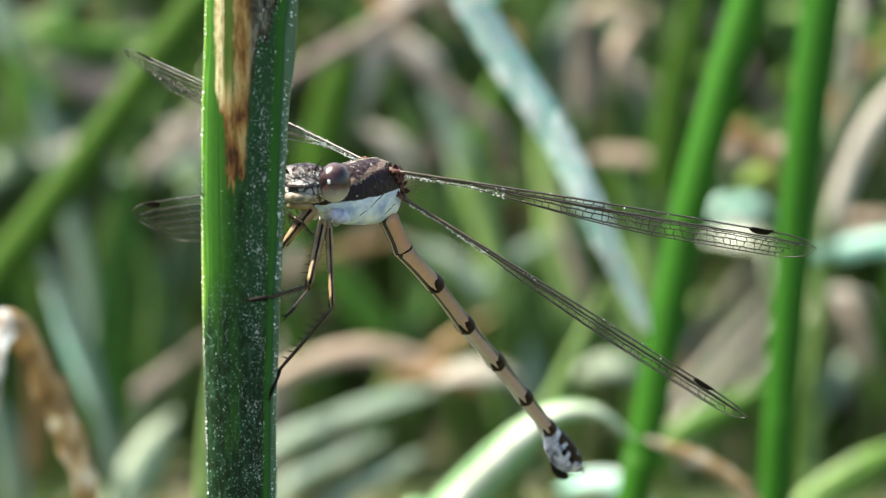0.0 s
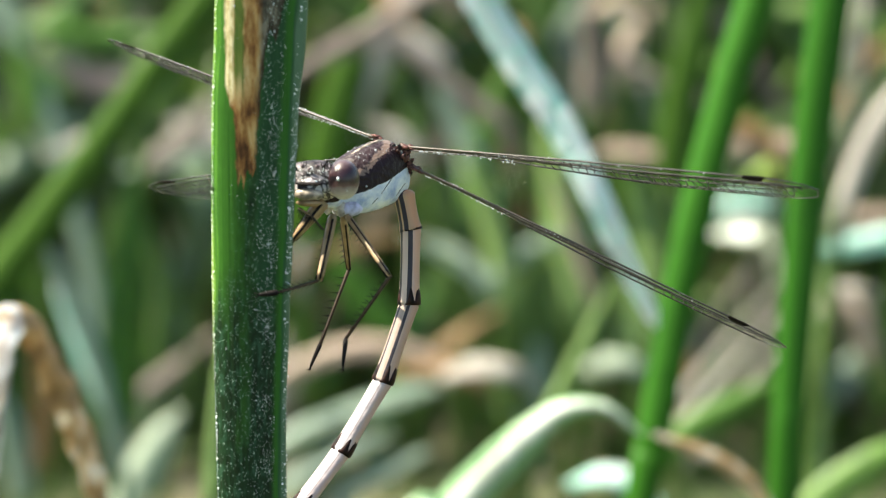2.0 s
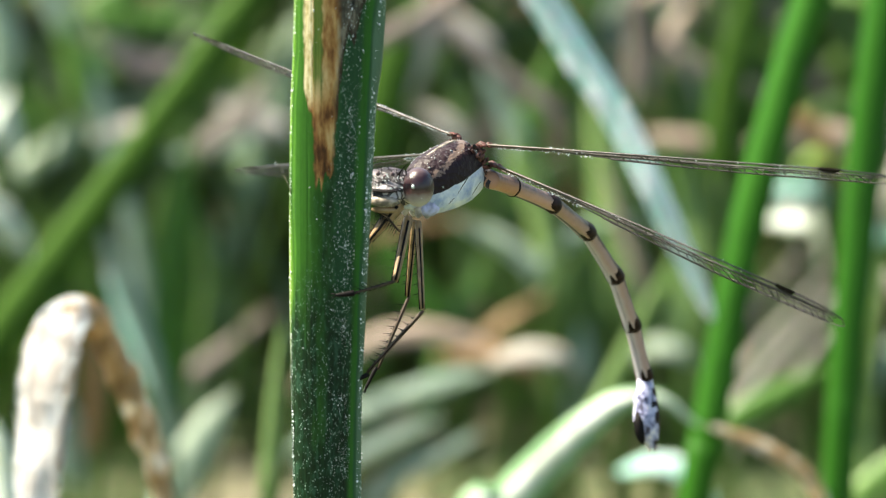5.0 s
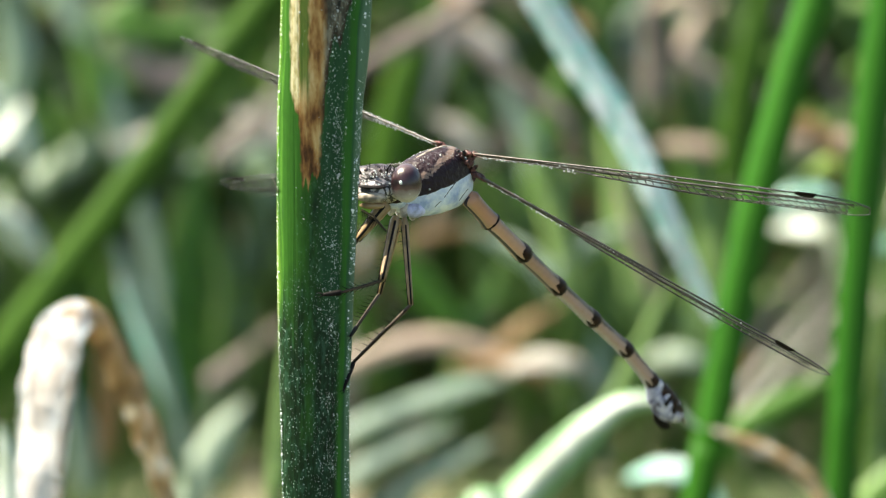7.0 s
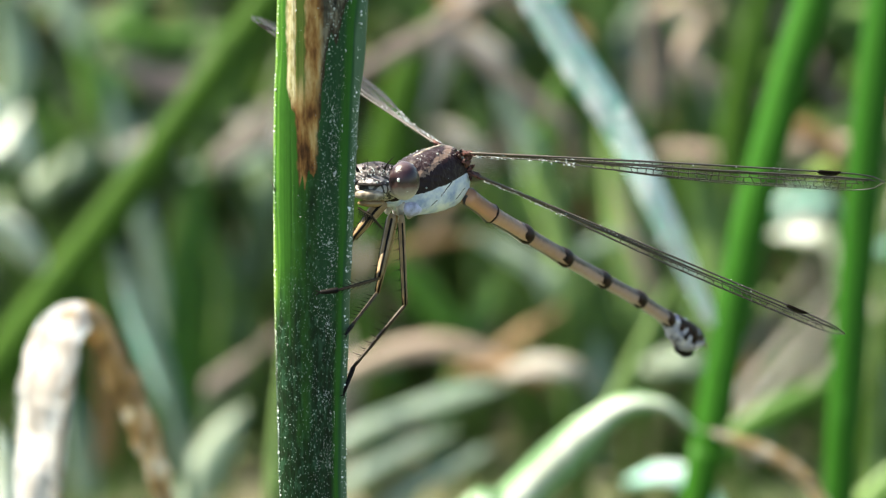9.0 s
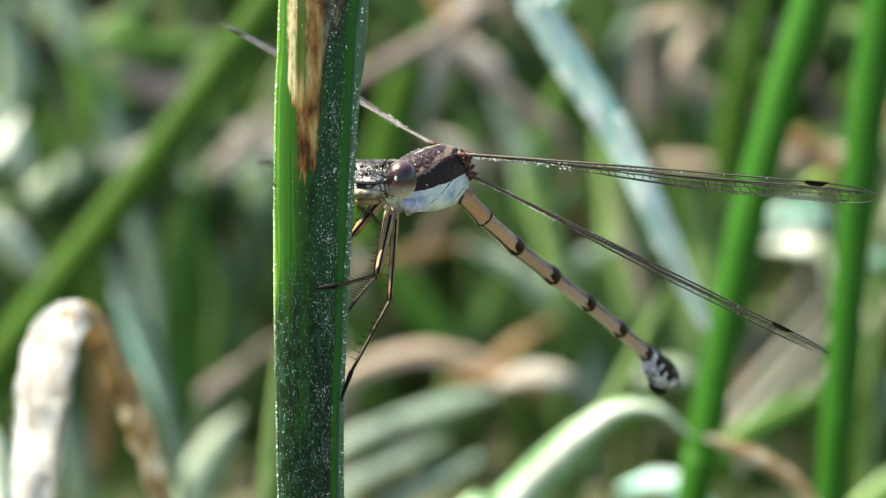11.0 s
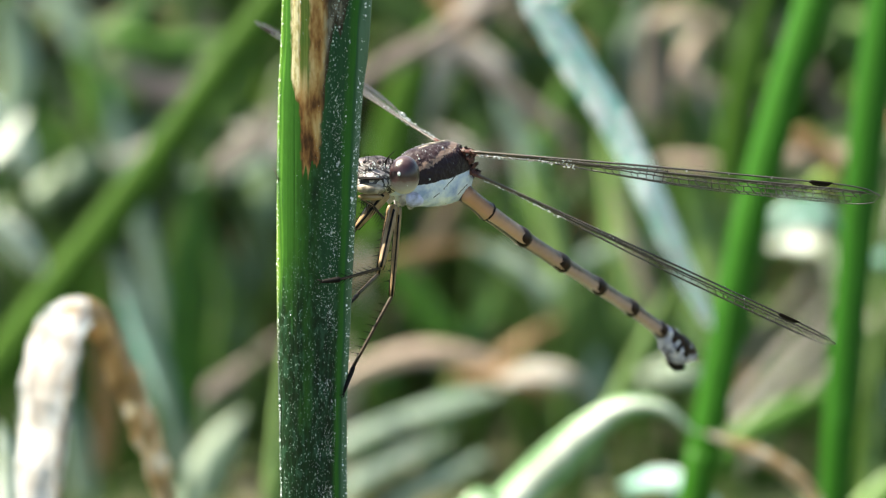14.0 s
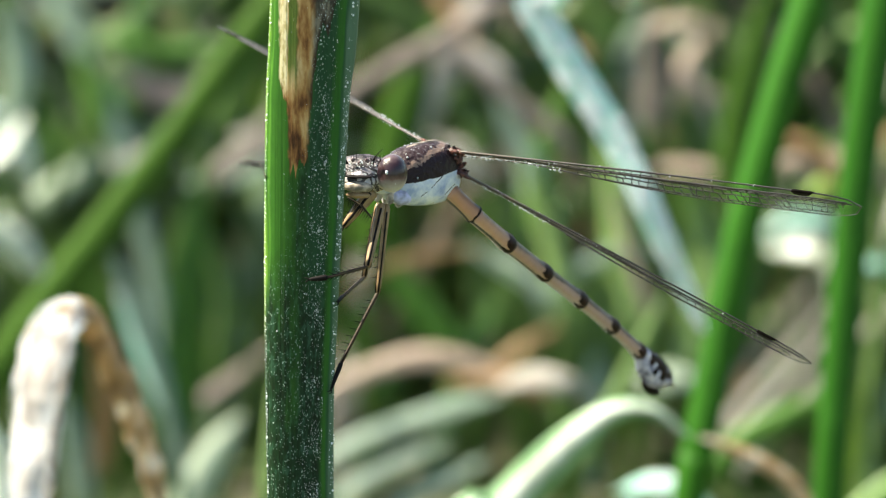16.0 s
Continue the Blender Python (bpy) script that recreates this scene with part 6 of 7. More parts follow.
def abdomen_rows():
    rows = [[] for _ in SEGMENTS]
    for k in range(161):
        t = k / 10
        if 5.0 < t < 6.6 and k % 5 or 9.3 < t < 11.2 and k % 5:
            continue
        p = between(BASE, t) * 0.001
        for s in range(7):
            az, el = between(BEND[s], t)
            az, el = radians(az), radians(el)
            x = Vector((math.cos(el) * math.cos(az), math.cos(el) * math.sin(az), math.sin(el)))
            z = SIDE.cross(x).normalized()
            m = Matrix((x, z.cross(x), z)).transposed().to_4x4()
            m.translation = p
            rows[s].append((t, m))
            p = p + x * (ABDOMEN[s] * 0.001)
    return rows


def motions():
    walk(HEAD, [
        (0.0, pose(-0.00342, -0.00165, 0.00070, 0.0, 0.0, -10.0)),
        (0.5, pose(-0.00343, -0.00164, 0.00072, 0.0, 0.0, -10.0)),
        (1.0, pose(-0.00342, -0.00166, 0.00065, 0.0, 0.0, -10.0)),
        (1.5, pose(-0.00349, -0.00167, 0.00057, 0.0, 0.0, -10.0)),
        (2.0, pose(-0.00348, -0.00168, 0.00055, 0.0, 0.0, -10.0)),
        (2.5, pose(-0.00349, -0.00171, 0.00037, 0.0, 0.0, -10.0)),
        (3.0, pose(-0.00348, -0.00171, 0.00036, 0.0, 0.0, -10.0)),
        (3.5, pose(-0.00353, -0.00173, 0.00026, 0.0, 0.0, -10.0)),
        (4.0, pose(-0.00351, -0.00173, 0.00028, 0.0, 0.0, -10.0)),
        (4.5, pose(-0.00355, -0.00174, 0.00022, 0.0, 0.0, -10.0)),
        (7.0, pose(-0.00347, -0.00169, 0.00050, 0.0, 0.0, -10.0)),
        (7.5, pose(-0.00340, -0.00168, 0.00050, 0.0, 0.0, -10.0)),
        (8.0, pose(-0.00342, -0.00169, 0.00049, 0.0, 0.0, -10.0)),
        (8.5, pose(-0.00338, -0.00169, 0.00048, 0.0, 0.0, -10.0)),
        (9.0, pose(-0.00339, -0.00168, 0.00051, 0.0, 0.0, -10.0)),
        (11.5, pose(-0.00352, -0.00171, 0.00038, 0.0, 0.0, -10.0)),
        (12.0, pose(-0.00349, -0.00172, 0.00034, 0.0, 0.0, -10.0)),
        (12.5, pose(-0.00349, -0.00173, 0.00028, 0.0, 0.0, -10.0)),
        (13.0, pose(-0.00349, -0.00172, 0.00032, 0.0, 0.0, -10.0)),
        (13.5, pose(-0.00352, -0.00172, 0.00034, 0.0, 0.0, -10.0)),
        (14.0, pose(-0.00351, -0.00172, 0.00033, 0.0, 0.0, -10.0)),
        (14.5, pose(-0.00351, -0.00172, 0.00031, 0.0, 0.0, -10.0)),
        (15.0, pose(-0.00349, -0.00172, 0.00032, 0.0, 0.0, -10.0)),
        (15.5, pose(-0.00346, -0.00171, 0.00035, 0.0, 0.0, -10.0)),
        (16.0, pose(-0.00348, -0.00171, 0.00036, 0.0, 0.0, -10.0)),
    ])
    walk(THORAX, [
        (0.0, pose(-0.00237, 0.00007, -0.00043, 0.0, 5.7, 43.3)),
        (0.5, pose(-0.00237, 0.00007, -0.00042, 0.0, 4.7, 43.4)),
        (1.0, pose(-0.00236, 0.00006, -0.00045, 0.0, 1.7, 43.3)),
        (1.5, pose(-0.00237, 0.00007, -0.00043, 0.0, -4.8, 44.2)),
        (2.0, pose(-0.00236, 0.00007, -0.00045, 0.0, -5.6, 44.8)),
        (2.5, pose(-0.00240, 0.00007, -0.00042, 0.0, -6.0, 44.4)),
        (3.0, pose(-0.00235, 0.00007, -0.00041, 0.0, -6.4, 44.1)),
        (3.5, pose(-0.00236, 0.00007, -0.00041, 0.0, -7.5, 44.4)),
        (4.0, pose(-0.00226, 0.00008, -0.00039, 0.0, -7.3, 45.1)),
        (4.5, pose(-0.00226, 0.00008, -0.00040, 0.0, -7.7, 45.5)),
        (7.0, pose(-0.00228, 0.00007, -0.00042, 0.0, -2.9, 43.8)),
        (7.5, pose(-0.00222, 0.00007, -0.00041, 0.0, -2.3, 44.2)),
        (8.0, pose(-0.00223, 0.00006, -0.00046, 0.0, -2.9, 44.0)),
        (8.5, pose(-0.00227, 0.00007, -0.00040, 0.0, -2.2, 43.7)),
        (9.0, pose(-0.00227, 0.00007, -0.00044, 0.0, -2.3, 43.7)),
        (11.5, pose(-0.00218, 0.00008, -0.00038, 0.0, 0.9, 44.7)),
        (12.0, pose(-0.00218, 0.00008, -0.00039, -0.0, 1.4, 44.4)),
        (12.5, pose(-0.00219, 0.00008, -0.00038, 0.0, 1.5, 44.4)),
        (13.0, pose(-0.00218, 0.00009, -0.00034, 0.0, 2.1, 44.2)),
        (13.5, pose(-0.00214, 0.00009, -0.00032, 0.0, 2.7, 44.4)),
        (14.0, pose(-0.00221, 0.00009, -0.00033, 0.0, 2.5, 43.7)),
        (14.5, pose(-0.00221, 0.00009, -0.00033, 0.0, 2.7, 43.7)),
        (15.0, pose(-0.00218, 0.00009, -0.00033, 0.0, 2.8, 43.9)),
        (15.5, pose(-0.00215, 0.00009, -0.00030, 0.0, 3.4, 44.0)),
        (16.0, pose(-0.00217, 0.00010, -0.00029, -0.0, 3.3, 43.8)),
    ])
    walk(WINGS[0], flicked([
        (0.0, pose(0.00208, 0.00237, 0.00091, 151.7, 8.0, -7.6)),
        (0.5, pose(0.00208, 0.00239, 0.00101, 151.6, 7.8, -7.6)),
        (1.0, pose(0.00216, 0.00244, 0.00128, 153.4, 2.7, -30.3)),
        (1.5, pose(0.00214, 0.00257, 0.00197, 157.1, 0.9, -26.8)),
        (2.0, pose(0.00208, 0.00259, 0.00203, 157.5, 0.7, -25.0)),
        (2.5, pose(0.00212, 0.00260, 0.00209, 159.6, -0.4, -28.4)),
        (3.0, pose(0.00221, 0.00261, 0.00216, 161.2, -1.6, -29.1)),
        (3.5, pose(0.00219, 0.00263, 0.00228, 161.7, -1.6, -29.5)),
        (4.0, pose(0.00217, 0.00263, 0.00228, 162.3, -1.8, -28.7)),
        (4.5, pose(0.00211, 0.00264, 0.00233, 162.8, -1.5, -25.0)),
        (4.7, pose(0.00234, 0.00265, 0.00234, 162.6, -1.2, -24.6)),
        (6.8, pose(0.00221, 0.00254, 0.00182, 158.5, 2.1, -30.1)),
        (7.0, pose(0.00226, 0.00254, 0.00182, 157.1, 1.8, -26.7)),
        (7.5, pose(0.00225, 0.00253, 0.00177, 154.8, 2.0, -22.8)),
        (8.0, pose(0.00228, 0.00253, 0.00177, 157.2, -0.7, -6.0)),
        (8.5, pose(0.00228, 0.00253, 0.00176, 159.8, 1.4, -6.3)),
        (9.0, pose(0.00227, 0.00253, 0.00173, 157.4, 2.0, -6.4)),
        (11.5, pose(0.00214, 0.00248, 0.00147, 156.3, 1.7, -17.7)),
        (12.0, pose(0.00219, 0.00247, 0.00142, 156.1, 2.1, -17.2)),
        (12.5, pose(0.00217, 0.00246, 0.00141, 157.3, -1.5, -15.7)),
        (13.0, pose(0.00220, 0.00246, 0.00139, 157.2, 0.6, -6.1)),
        (13.5, pose(0.00219, 0.00245, 0.00135, 156.3, 2.4, -6.5)),
        (14.0, pose(0.00223, 0.00245, 0.00136, 155.8, 2.1, -15.0)),
        (14.5, pose(0.00222, 0.00245, 0.00133, 156.3, 4.0, -6.6)),
        (15.0, pose(0.00221, 0.00245, 0.00134, 155.6, 4.1, -6.7)),
        (15.5, pose(0.00222, 0.00244, 0.00131, 154.3, 3.0, -18.9)),
        (16.0, pose(0.00224, 0.00245, 0.00132, 154.5, 3.0, -17.7)),
    ]))
    walk(WINGS[1], flicked([
        (0.0, pose(0.00235, 0.00247, -0.00065, 153.9, 29.9, -13.0)),
        (0.5, pose(0.00238, 0.00249, -0.00055, 155.1, 29.3, -13.0)),
        (1.0, pose(0.00260, 0.00256, -0.00021, 158.9, 30.8, -13.5)),
        (1.5, pose(0.00266, 0.00271, 0.00056, 156.2, 21.6, -22.2)),
        (2.0, pose(0.00263, 0.00273, 0.00068, 160.1, 23.7, -11.1)),
        (2.5, pose(0.00267, 0.00277, 0.00088, 159.8, 22.7, -10.8)),
        (3.0, pose(0.00276, 0.00278, 0.00091, 154.3, 18.3, -25.8)),
        (3.5, pose(0.00277, 0.00279, 0.00099, 154.1, 18.7, -23.3)),
        (4.0, pose(0.00276, 0.00280, 0.00102, 153.6, 18.2, -23.0)),
        (4.5, pose(0.00278, 0.00280, 0.00103, 154.2, 19.4, -18.5)),
        (4.7, pose(0.00301, 0.00280, 0.00104, 149.1, 13.2, -36.3)),
        (6.8, pose(0.00274, 0.00267, 0.00037, 152.3, 24.2, -23.8)),
        (7.0, pose(0.00278, 0.00267, 0.00037, 158.7, 27.1, -12.1)),
        (7.5, pose(0.00277, 0.00267, 0.00039, 159.2, 26.3, -11.6)),
        (8.0, pose(0.00273, 0.00268, 0.00042, 154.1, 14.2, -18.0)),
        (8.5, pose(0.00274, 0.00267, 0.00038, 153.0, 12.8, -29.2)),
        (9.0, pose(0.00273, 0.00267, 0.00035, 159.1, 21.1, -10.3)),
        (11.5, pose(0.00254, 0.00261, 0.00008, 159.8, 24.4, -11.1)),
        (12.0, pose(0.00265, 0.00259, -0.00004, 159.7, 24.8, -11.2)),
        (12.5, pose(0.00263, 0.00260, 0.00002, 151.9, 12.4, -25.3)),
        (13.0, pose(0.00266, 0.00260, -0.00000, 152.4, 13.0, -24.9)),
        (13.5, pose(0.00263, 0.00258, -0.00007, 157.4, 21.4, -10.4)),
        (14.0, pose(0.00263, 0.00259, -0.00006, 159.0, 22.7, -10.5)),
        (14.5, pose(0.00269, 0.00257, -0.00013, 159.5, 23.9, -10.7)),
        (15.0, pose(0.00265, 0.00258, -0.00008, 159.2, 24.4, -11.1)),
        (15.5, pose(0.00263, 0.00257, -0.00012, 158.8, 26.5, -11.6)),
        (16.0, pose(0.00267, 0.00258, -0.00011, 159.2, 25.8, -11.0)),
    ]))
    walk(WINGS[2], flicked([
        (0.0, pose(0.00017, 0.00475, 0.00113, 41.9, -10.8, 132.3)),
        (0.5, pose(0.00017, 0.00477, 0.00124, 39.5, -10.5, 133.3)),
        (1.0, pose(0.00026, 0.00483, 0.00151, 35.4, -10.2, 139.4)),
        (1.5, pose(0.00025, 0.00494, 0.00210, 28.2, -9.2, 138.2)),
        (2.0, pose(0.00018, 0.00495, 0.00217, 27.0, -9.3, 137.5)),
        (2.5, pose(0.00022, 0.00497, 0.00224, 26.1, -8.8, 136.7)),
        (3.0, pose(0.00032, 0.00498, 0.00231, 25.3, -8.6, 137.0)),
        (3.5, pose(0.00029, 0.00501, 0.00243, 24.6, -8.7, 136.9)),
        (4.0, pose(0.00027, 0.00500, 0.00242, 25.2, -9.2, 137.1)),
        (4.5, pose(0.00021, 0.00501, 0.00245, 26.1, -9.8, 136.7)),
        (4.7, pose(0.00044, 0.00501, 0.00246, 26.1, -9.6, 136.4)),
        (6.8, pose(0.00027, 0.00491, 0.00195, 28.6, -10.8, 139.4)),
        (7.0, pose(0.00031, 0.00491, 0.00195, 28.9, -10.8, 137.2)),
        (7.5, pose(0.00030, 0.00491, 0.00191, 28.6, -11.5, 135.4)),
        (8.0, pose(0.00033, 0.00491, 0.00191, 23.3, -11.8, 115.6)),
        (8.5, pose(0.00033, 0.00490, 0.00190, 24.7, -11.6, 117.0)),
        (9.0, pose(0.00032, 0.00490, 0.00187, 21.2, -12.9, 123.4)),
        (11.5, pose(0.00017, 0.00485, 0.00161, 24.4, -12.0, 128.8)),
        (12.0, pose(0.00022, 0.00484, 0.00156, 25.4, -12.0, 127.4)),
        (12.5, pose(0.00020, 0.00484, 0.00156, 25.5, -13.4, 112.4)),
        (13.0, pose(0.00023, 0.00483, 0.00154, 24.3, -12.7, 114.7)),
        (13.5, pose(0.00023, 0.00482, 0.00149, 26.8, -11.6, 116.3)),
        (14.0, pose(0.00026, 0.00483, 0.00150, 24.1, -12.1, 123.4)),
        (14.5, pose(0.00024, 0.00482, 0.00147, 25.1, -12.6, 125.4)),
        (15.0, pose(0.00024, 0.00482, 0.00147, 24.4, -12.6, 127.4)),
        (15.5, pose(0.00024, 0.00481, 0.00144, 24.1, -12.0, 129.1)),
        (16.0, pose(0.00024, 0.00482, 0.00146, 24.3, -11.7, 128.4)),
    ]))
    walk(WINGS[3], flicked([
        (0.0, pose(0.00037, 0.00503, -0.00005, 38.6, 11.5, 134.0)),
        (0.5, pose(0.00037, 0.00505, 0.00006, 35.1, 12.5, 134.6)),
        (1.0, pose(0.00046, 0.00511, 0.00033, 28.8, 13.8, 136.9)),
        (1.5, pose(0.00045, 0.00524, 0.00103, 22.3, 11.4, 132.9)),
        (2.0, pose(0.00038, 0.00526, 0.00109, 19.3, 11.8, 132.9)),
        (2.5, pose(0.00042, 0.00527, 0.00117, 17.6, 11.6, 132.1)),
        (3.0, pose(0.00052, 0.00528, 0.00124, 16.0, 12.5, 132.3)),
        (3.5, pose(0.00049, 0.00531, 0.00135, 15.4, 11.5, 132.0)),
        (4.0, pose(0.00047, 0.00530, 0.00133, 12.6, 11.9, 131.1)),
        (4.5, pose(0.00042, 0.00531, 0.00136, 12.7, 10.8, 131.0)),
        (4.7, pose(0.00065, 0.00531, 0.00137, 13.1, 10.5, 130.9)),
        (6.8, pose(0.00048, 0.00521, 0.00085, 17.7, 11.1, 132.5)),
        (7.0, pose(0.00052, 0.00521, 0.00085, 19.9, 10.5, 132.1)),
        (7.5, pose(0.00050, 0.00520, 0.00082, 20.4, 9.1, 130.9)),
        (8.0, pose(0.00054, 0.00520, 0.00082, 14.9, 10.4, 97.1)),
        (8.5, pose(0.00053, 0.00520, 0.00081, 14.8, 10.4, 97.2)),
        (9.0, pose(0.00053, 0.00519, 0.00078, 15.0, 10.4, 97.2)),
        (11.5, pose(0.00039, 0.00514, 0.00051, 12.8, 8.1, 126.6)),
        (12.0, pose(0.00044, 0.00513, 0.00046, 12.5, 8.4, 125.9)),
        (12.5, pose(0.00041, 0.00513, 0.00046, 13.7, 10.3, 97.2)),
        (13.0, pose(0.00044, 0.00513, 0.00043, 13.0, 10.4, 97.1)),
        (13.5, pose(0.00044, 0.00512, 0.00039, 13.7, 10.4, 97.0)),
        (14.0, pose(0.00047, 0.00512, 0.00040, 12.1, 10.0, 121.3)),
        (14.5, pose(0.00046, 0.00511, 0.00037, 14.3, 7.6, 123.8)),
        (15.0, pose(0.00046, 0.00512, 0.00037, 13.8, 7.9, 125.4)),
        (15.5, pose(0.00046, 0.00511, 0.00034, 11.8, 8.7, 127.1)),
        (16.0, pose(0.00046, 0.00511, 0.00036, 12.1, 8.5, 126.3)),
    ]))
    walk(HIND_LEFT[0], [
        (0.0, pose(-0.00196, -0.00119, -0.00165, -66.0, 56.1, -85.0)),
        (0.5, pose(-0.00197, -0.00119, -0.00164, -64.9, 56.1, -83.7)),
        (1.0, pose(-0.00189, -0.00121, -0.00177, -64.2, 58.0, -83.0)),
        (1.5, pose(-0.00176, -0.00116, -0.00152, -77.7, -2.0, -68.1)),
        (2.0, pose(-0.00145, -0.00117, -0.00157, -47.9, 32.1, -56.1)),
        (2.5, pose(-0.00162, -0.00117, -0.00155, -76.5, 0.1, -70.2)),
        (3.0, pose(-0.00152, -0.00120, -0.00174, -40.6, 46.5, -54.0)),
        (3.5, pose(-0.00118, -0.00129, -0.00218, -48.9, 40.9, -61.3)),
        (4.0, pose(-0.00124, -0.00129, -0.00216, -50.4, 33.3, -59.6)),
        (4.5, pose(-0.00168, -0.00125, -0.00196, -64.5, 63.2, -83.4)),
        (7.0, pose(-0.00176, -0.00118, -0.00164, -61.7, 61.8, -80.3)),
        (9.0, pose(-0.00175, -0.00117, -0.00156, -59.7, 77.8, -77.9)),
        (11.5, pose(-0.00204, -0.00117, -0.00154, -89.3, 77.5, -108.4)),
        (15.5, pose(-0.00199, -0.00119, -0.00168, -91.5, 77.4, -110.7)),
        (16.0, pose(-0.00197, -0.00116, -0.00154, -95.2, 77.2, -114.5)),
    ])
    walk(HIND_LEFT[1], [
        (0.0, along((-0.00169, -0.00424, -0.00621), (-0.00487, -0.00400, -0.01006))),
        (0.5, along((-0.00163, -0.00423, -0.00621), (-0.00488, -0.00400, -0.01001))),
        (1.0, along((-0.00154, -0.00410, -0.00644), (-0.00494, -0.00400, -0.01011))),
        (1.5, pose(0.00029, -0.00626, -0.00132, -116.3, 71.4, -137.5)),
        (2.0, pose(0.00115, -0.00504, -0.00449, 168.2, 53.9, 155.0)),
        (2.5, pose(0.00024, -0.00634, -0.00156, -69.1, 77.8, -87.6)),
        (3.0, pose(0.00071, -0.00427, -0.00572, 114.6, 46.3, 114.5)),
        (3.5, pose(0.00082, -0.00493, -0.00578, 110.4, 46.1, 110.0)),
        (4.0, pose(0.00108, -0.00525, -0.00518, -117.9, 69.9, -139.6)),
        (4.5, pose(-0.00140, -0.00371, -0.00687, -131.1, 49.6, -161.7)),
        (7.0, along((-0.00132, -0.00374, -0.00648), (-0.00483, -0.00400, -0.01003))),
        (9.0, along((-0.00151, -0.00230, -0.00693), (-0.00465, -0.00384, -0.01050))),
        (11.5, along((-0.00241, -0.00229, -0.00691), (-0.00466, -0.00391, -0.01107))),
        (15.5, along((-0.00241, -0.00231, -0.00705), (-0.00475, -0.00392, -0.01117))),
        (16.0, along((-0.00248, -0.00227, -0.00690), (-0.00468, -0.00391, -0.01108))),
    ])
    walk(HIND_LEFT[2], [
        (0.0, along((-0.00487, -0.00400, -0.01006), (-0.00542, -0.00510, -0.01146))),
        (0.5, along((-0.00488, -0.00400, -0.01001), (-0.00543, -0.00510, -0.01141))),
        (1.0, along((-0.00494, -0.00400, -0.01011), (-0.00549, -0.00510, -0.01151))),
        (1.5, pose(-0.00089, -0.00733, -0.00606, -125.2, 65.3, -148.5)),
        (2.0, pose(-0.00152, -0.00379, -0.00853, -75.9, 51.9, -97.2)),
        (2.5, pose(0.00029, -0.00739, -0.00644, -63.3, 77.4, -81.6)),
        (3.0, pose(-0.00073, -0.00112, -0.00933, -131.9, 54.7, -159.6)),
        (3.5, pose(-0.00037, -0.00168, -0.00938, -116.6, 55.7, -144.3)),
        (4.0, pose(-0.00023, -0.00636, -0.00987, -41.4, 74.3, -59.0)),
        (4.5, pose(-0.00447, -0.00472, -0.01067, -108.5, 20.3, -172.6)),
        (7.0, along((-0.00483, -0.00400, -0.01003), (-0.00538, -0.00510, -0.01143))),
        (9.0, along((-0.00465, -0.00384, -0.01050), (-0.00520, -0.00494, -0.01190))),
        (11.5, along((-0.00466, -0.00391, -0.01107), (-0.00521, -0.00501, -0.01247))),
        (15.5, along((-0.00475, -0.00392, -0.01117), (-0.00530, -0.00502, -0.01257))),
        (16.0, along((-0.00468, -0.00391, -0.01108), (-0.00523, -0.00501, -0.01248))),
    ])
    walk(HIND_RIGHT[0], [
        (0.0, pose(-0.00243, 0.00058, -0.00198, 128.5, 66.0, 118.1)),
        (0.5, pose(-0.00237, 0.00058, -0.00198, 128.7, 66.2, 118.2)),
        (1.0, pose(0.00025, 0.00058, -0.00201, 89.3, 29.1, 92.1)),
        (1.5, pose(-0.00167, 0.00056, -0.00212, 90.9, 40.0, 88.0)),
        (2.0, pose(-0.00174, 0.00058, -0.00200, 92.3, 48.9, 85.9)),
        (2.5, pose(-0.00160, 0.00059, -0.00194, 54.3, 50.8, 37.1)),
        (3.0, pose(-0.00190, 0.00056, -0.00210, 93.8, 57.4, 84.8)),
        (3.5, pose(-0.00184, 0.00047, -0.00257, 106.7, 57.6, 99.4)),
        (4.0, pose(-0.00207, 0.00050, -0.00240, 104.1, 61.2, 95.1)),
        (4.5, pose(-0.00196, 0.00053, -0.00224, 112.7, 73.7, 99.8)),
        (7.0, pose(-0.00216, 0.00057, -0.00204, 166.9, 73.6, 151.4)),
        (9.0, pose(-0.00216, 0.00059, -0.00192, -169.2, 76.5, 173.3)),
        (11.5, pose(-0.00262, 0.00062, -0.00177, 126.2, 67.1, 115.4)),
        (15.5, pose(-0.00258, 0.00059, -0.00194, 132.3, 70.4, 120.1)),
        (16.0, pose(-0.00257, 0.00061, -0.00182, 149.0, 75.0, 134.6)),
    ])
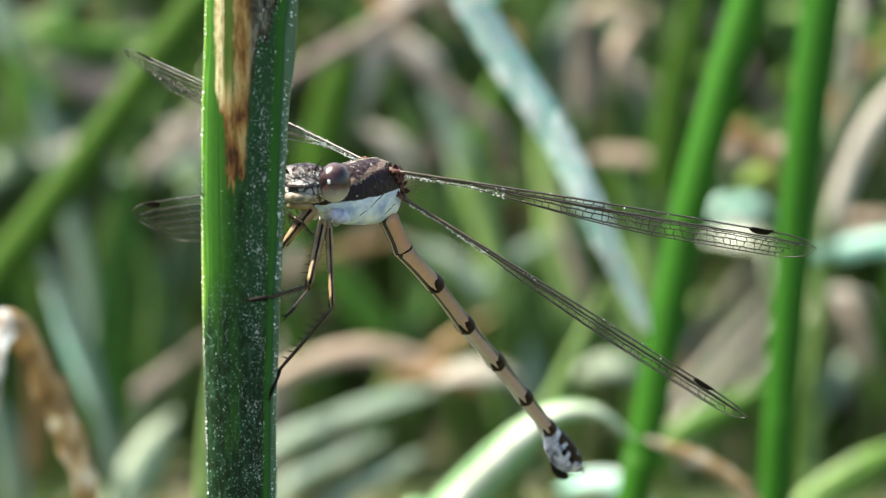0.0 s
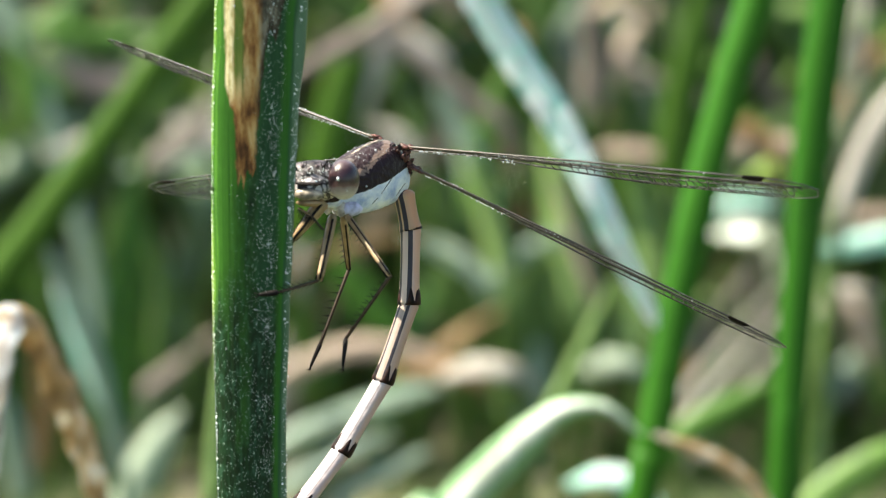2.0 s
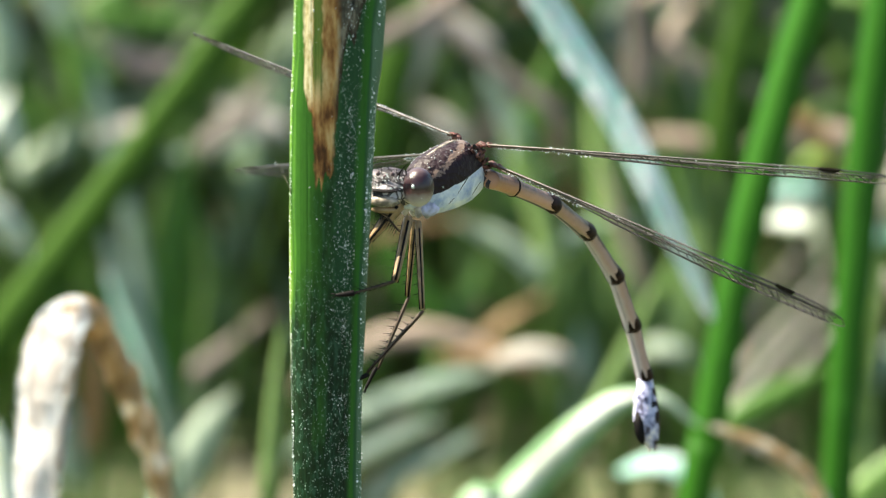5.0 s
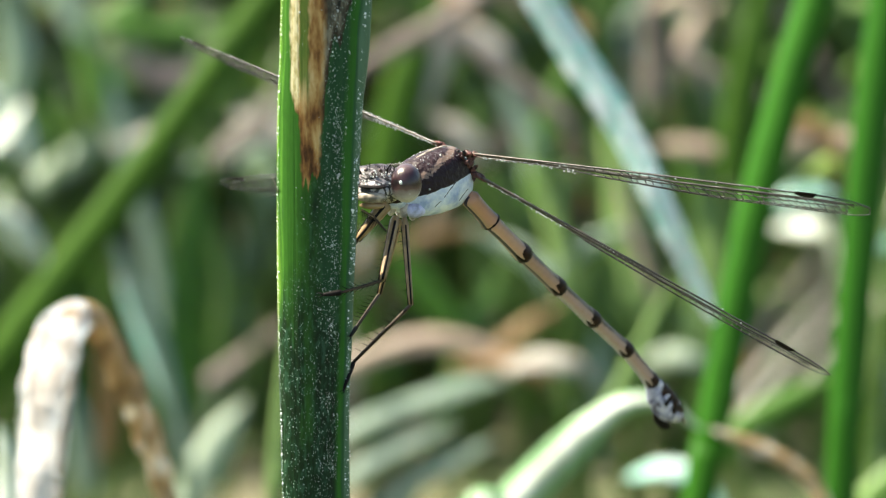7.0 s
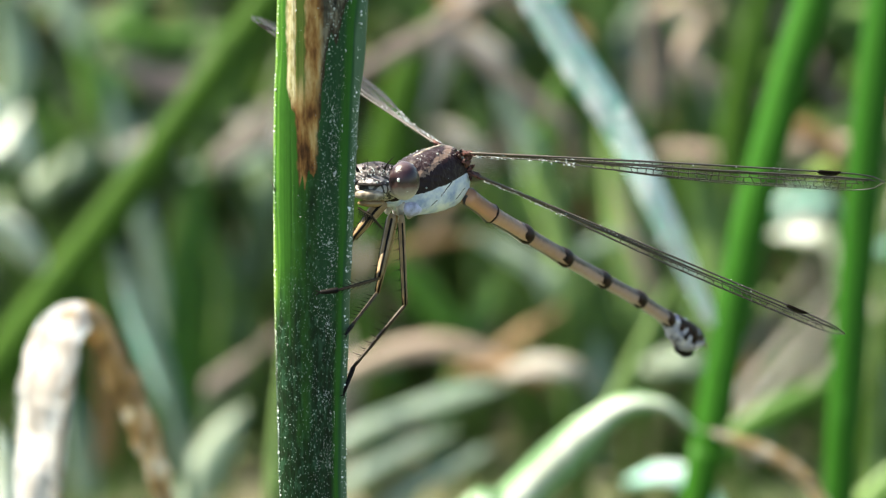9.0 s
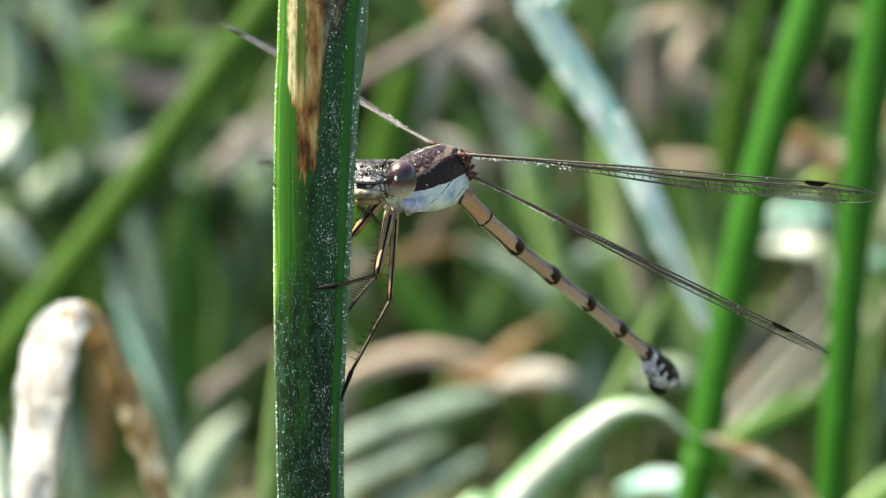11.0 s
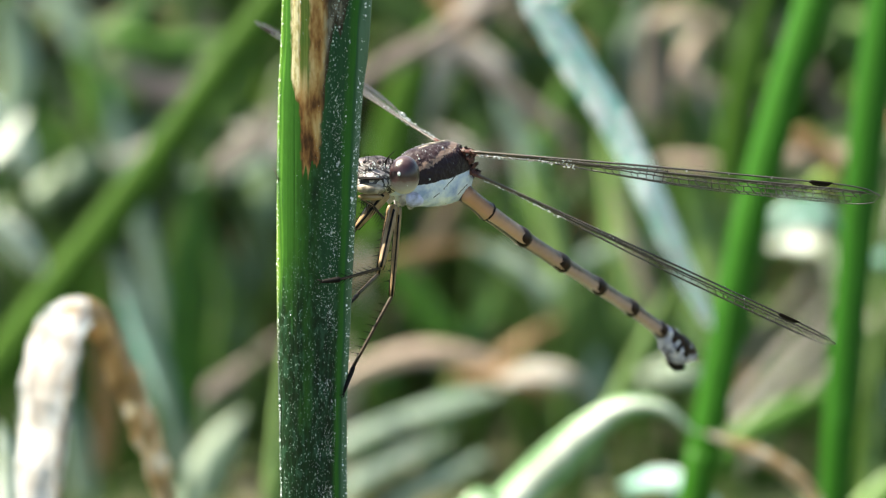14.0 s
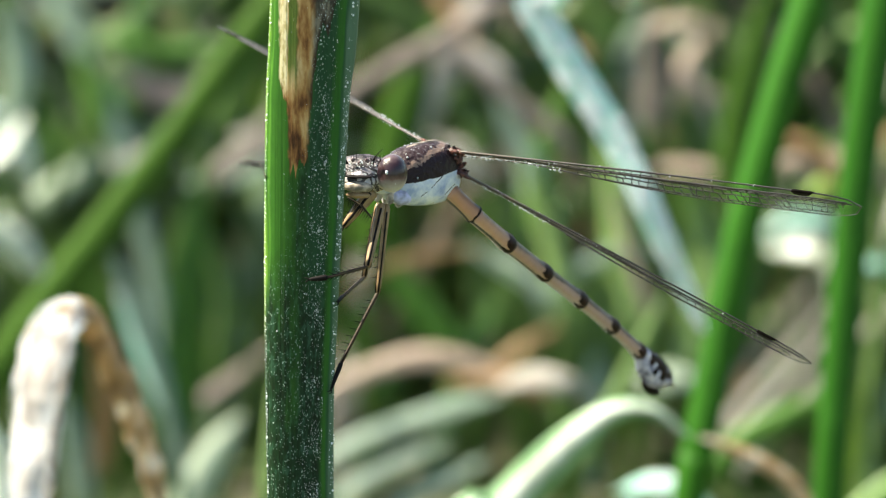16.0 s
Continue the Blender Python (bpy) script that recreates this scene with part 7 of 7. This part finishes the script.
    walk(HIND_RIGHT[1], [
        (0.0, pose(-0.00338, 0.00237, -0.00655, -79.0, 0.2, -97.7)),
        (0.5, pose(-0.00332, 0.00236, -0.00655, -79.0, 0.1, -98.5)),
        (1.0, pose(0.00009, 0.00494, -0.00444, -74.2, 27.2, -93.5)),
        (1.5, pose(-0.00153, 0.00438, -0.00533, -69.5, 26.7, -83.9)),
        (2.0, pose(-0.00150, 0.00386, -0.00577, -124.8, 65.3, -148.2)),
        (2.5, pose(0.00091, 0.00249, -0.00582, -79.8, 19.0, -106.8)),
        (3.0, pose(-0.00166, 0.00324, -0.00630, -129.6, 59.2, -155.3)),
        (3.5, pose(-0.00228, 0.00311, -0.00679, -127.5, 63.0, -151.7)),
        (4.0, pose(-0.00229, 0.00290, -0.00678, -130.5, 56.9, -157.3)),
        (4.5, pose(-0.00220, 0.00191, -0.00704, -126.7, 61.8, -151.4)),
        (7.0, pose(-0.00340, 0.00125, -0.00683, -79.1, 13.1, -105.3)),
        (9.0, pose(-0.00332, 0.00073, -0.00678, -79.3, 11.9, -106.1)),
        (11.5, pose(-0.00345, 0.00238, -0.00637, -78.8, 5.4, -102.6)),
        (15.5, pose(-0.00342, 0.00204, -0.00664, -79.0, 3.5, -103.3)),
        (16.0, pose(-0.00348, 0.00153, -0.00665, -79.0, 3.6, -103.4)),
    ])
    walk(HIND_RIGHT[2], [
        (0.0, pose(-0.00405, -0.00258, -0.00657, -79.4, 8.4, -107.7)),
        (0.5, pose(-0.00406, -0.00258, -0.00656, -79.4, 8.3, -107.7)),
        (1.0, pose(-0.00018, 0.00051, -0.00672, -82.0, 41.8, -107.0)),
        (1.5, pose(-0.00106, -0.00006, -0.00757, -124.0, 66.6, -146.8)),
        (2.0, pose(-0.00328, 0.00275, -0.01031, -126.6, 62.8, -150.9)),
        (2.5, pose(-0.00046, -0.00203, -0.00744, -130.9, 60.5, -155.9)),
        (3.0, pose(-0.00399, 0.00218, -0.01060, -128.4, 59.9, -153.9)),
        (3.5, pose(-0.00428, 0.00203, -0.01124, -131.0, 53.7, -159.3)),
        (4.0, pose(-0.00480, 0.00185, -0.01096, -86.9, 44.7, -113.5)),
        (4.5, pose(-0.00427, 0.00078, -0.01144, -127.5, 59.8, -153.1)),
        (7.0, pose(-0.00469, -0.00345, -0.00797, -78.4, 9.3, -101.0)),
        (9.0, pose(-0.00467, -0.00397, -0.00782, -78.8, 11.0, -103.8)),
        (11.5, pose(-0.00454, -0.00247, -0.00684, -78.9, 13.6, -104.2)),
        (15.5, pose(-0.00457, -0.00281, -0.00695, -78.9, 2.3, -100.9)),
        (16.0, pose(-0.00464, -0.00332, -0.00696, -78.7, 2.2, -97.9)),
    ])
    for segment, rows in zip(SEGMENTS, abdomen_rows()):
        walk(segment, rows)


motions()
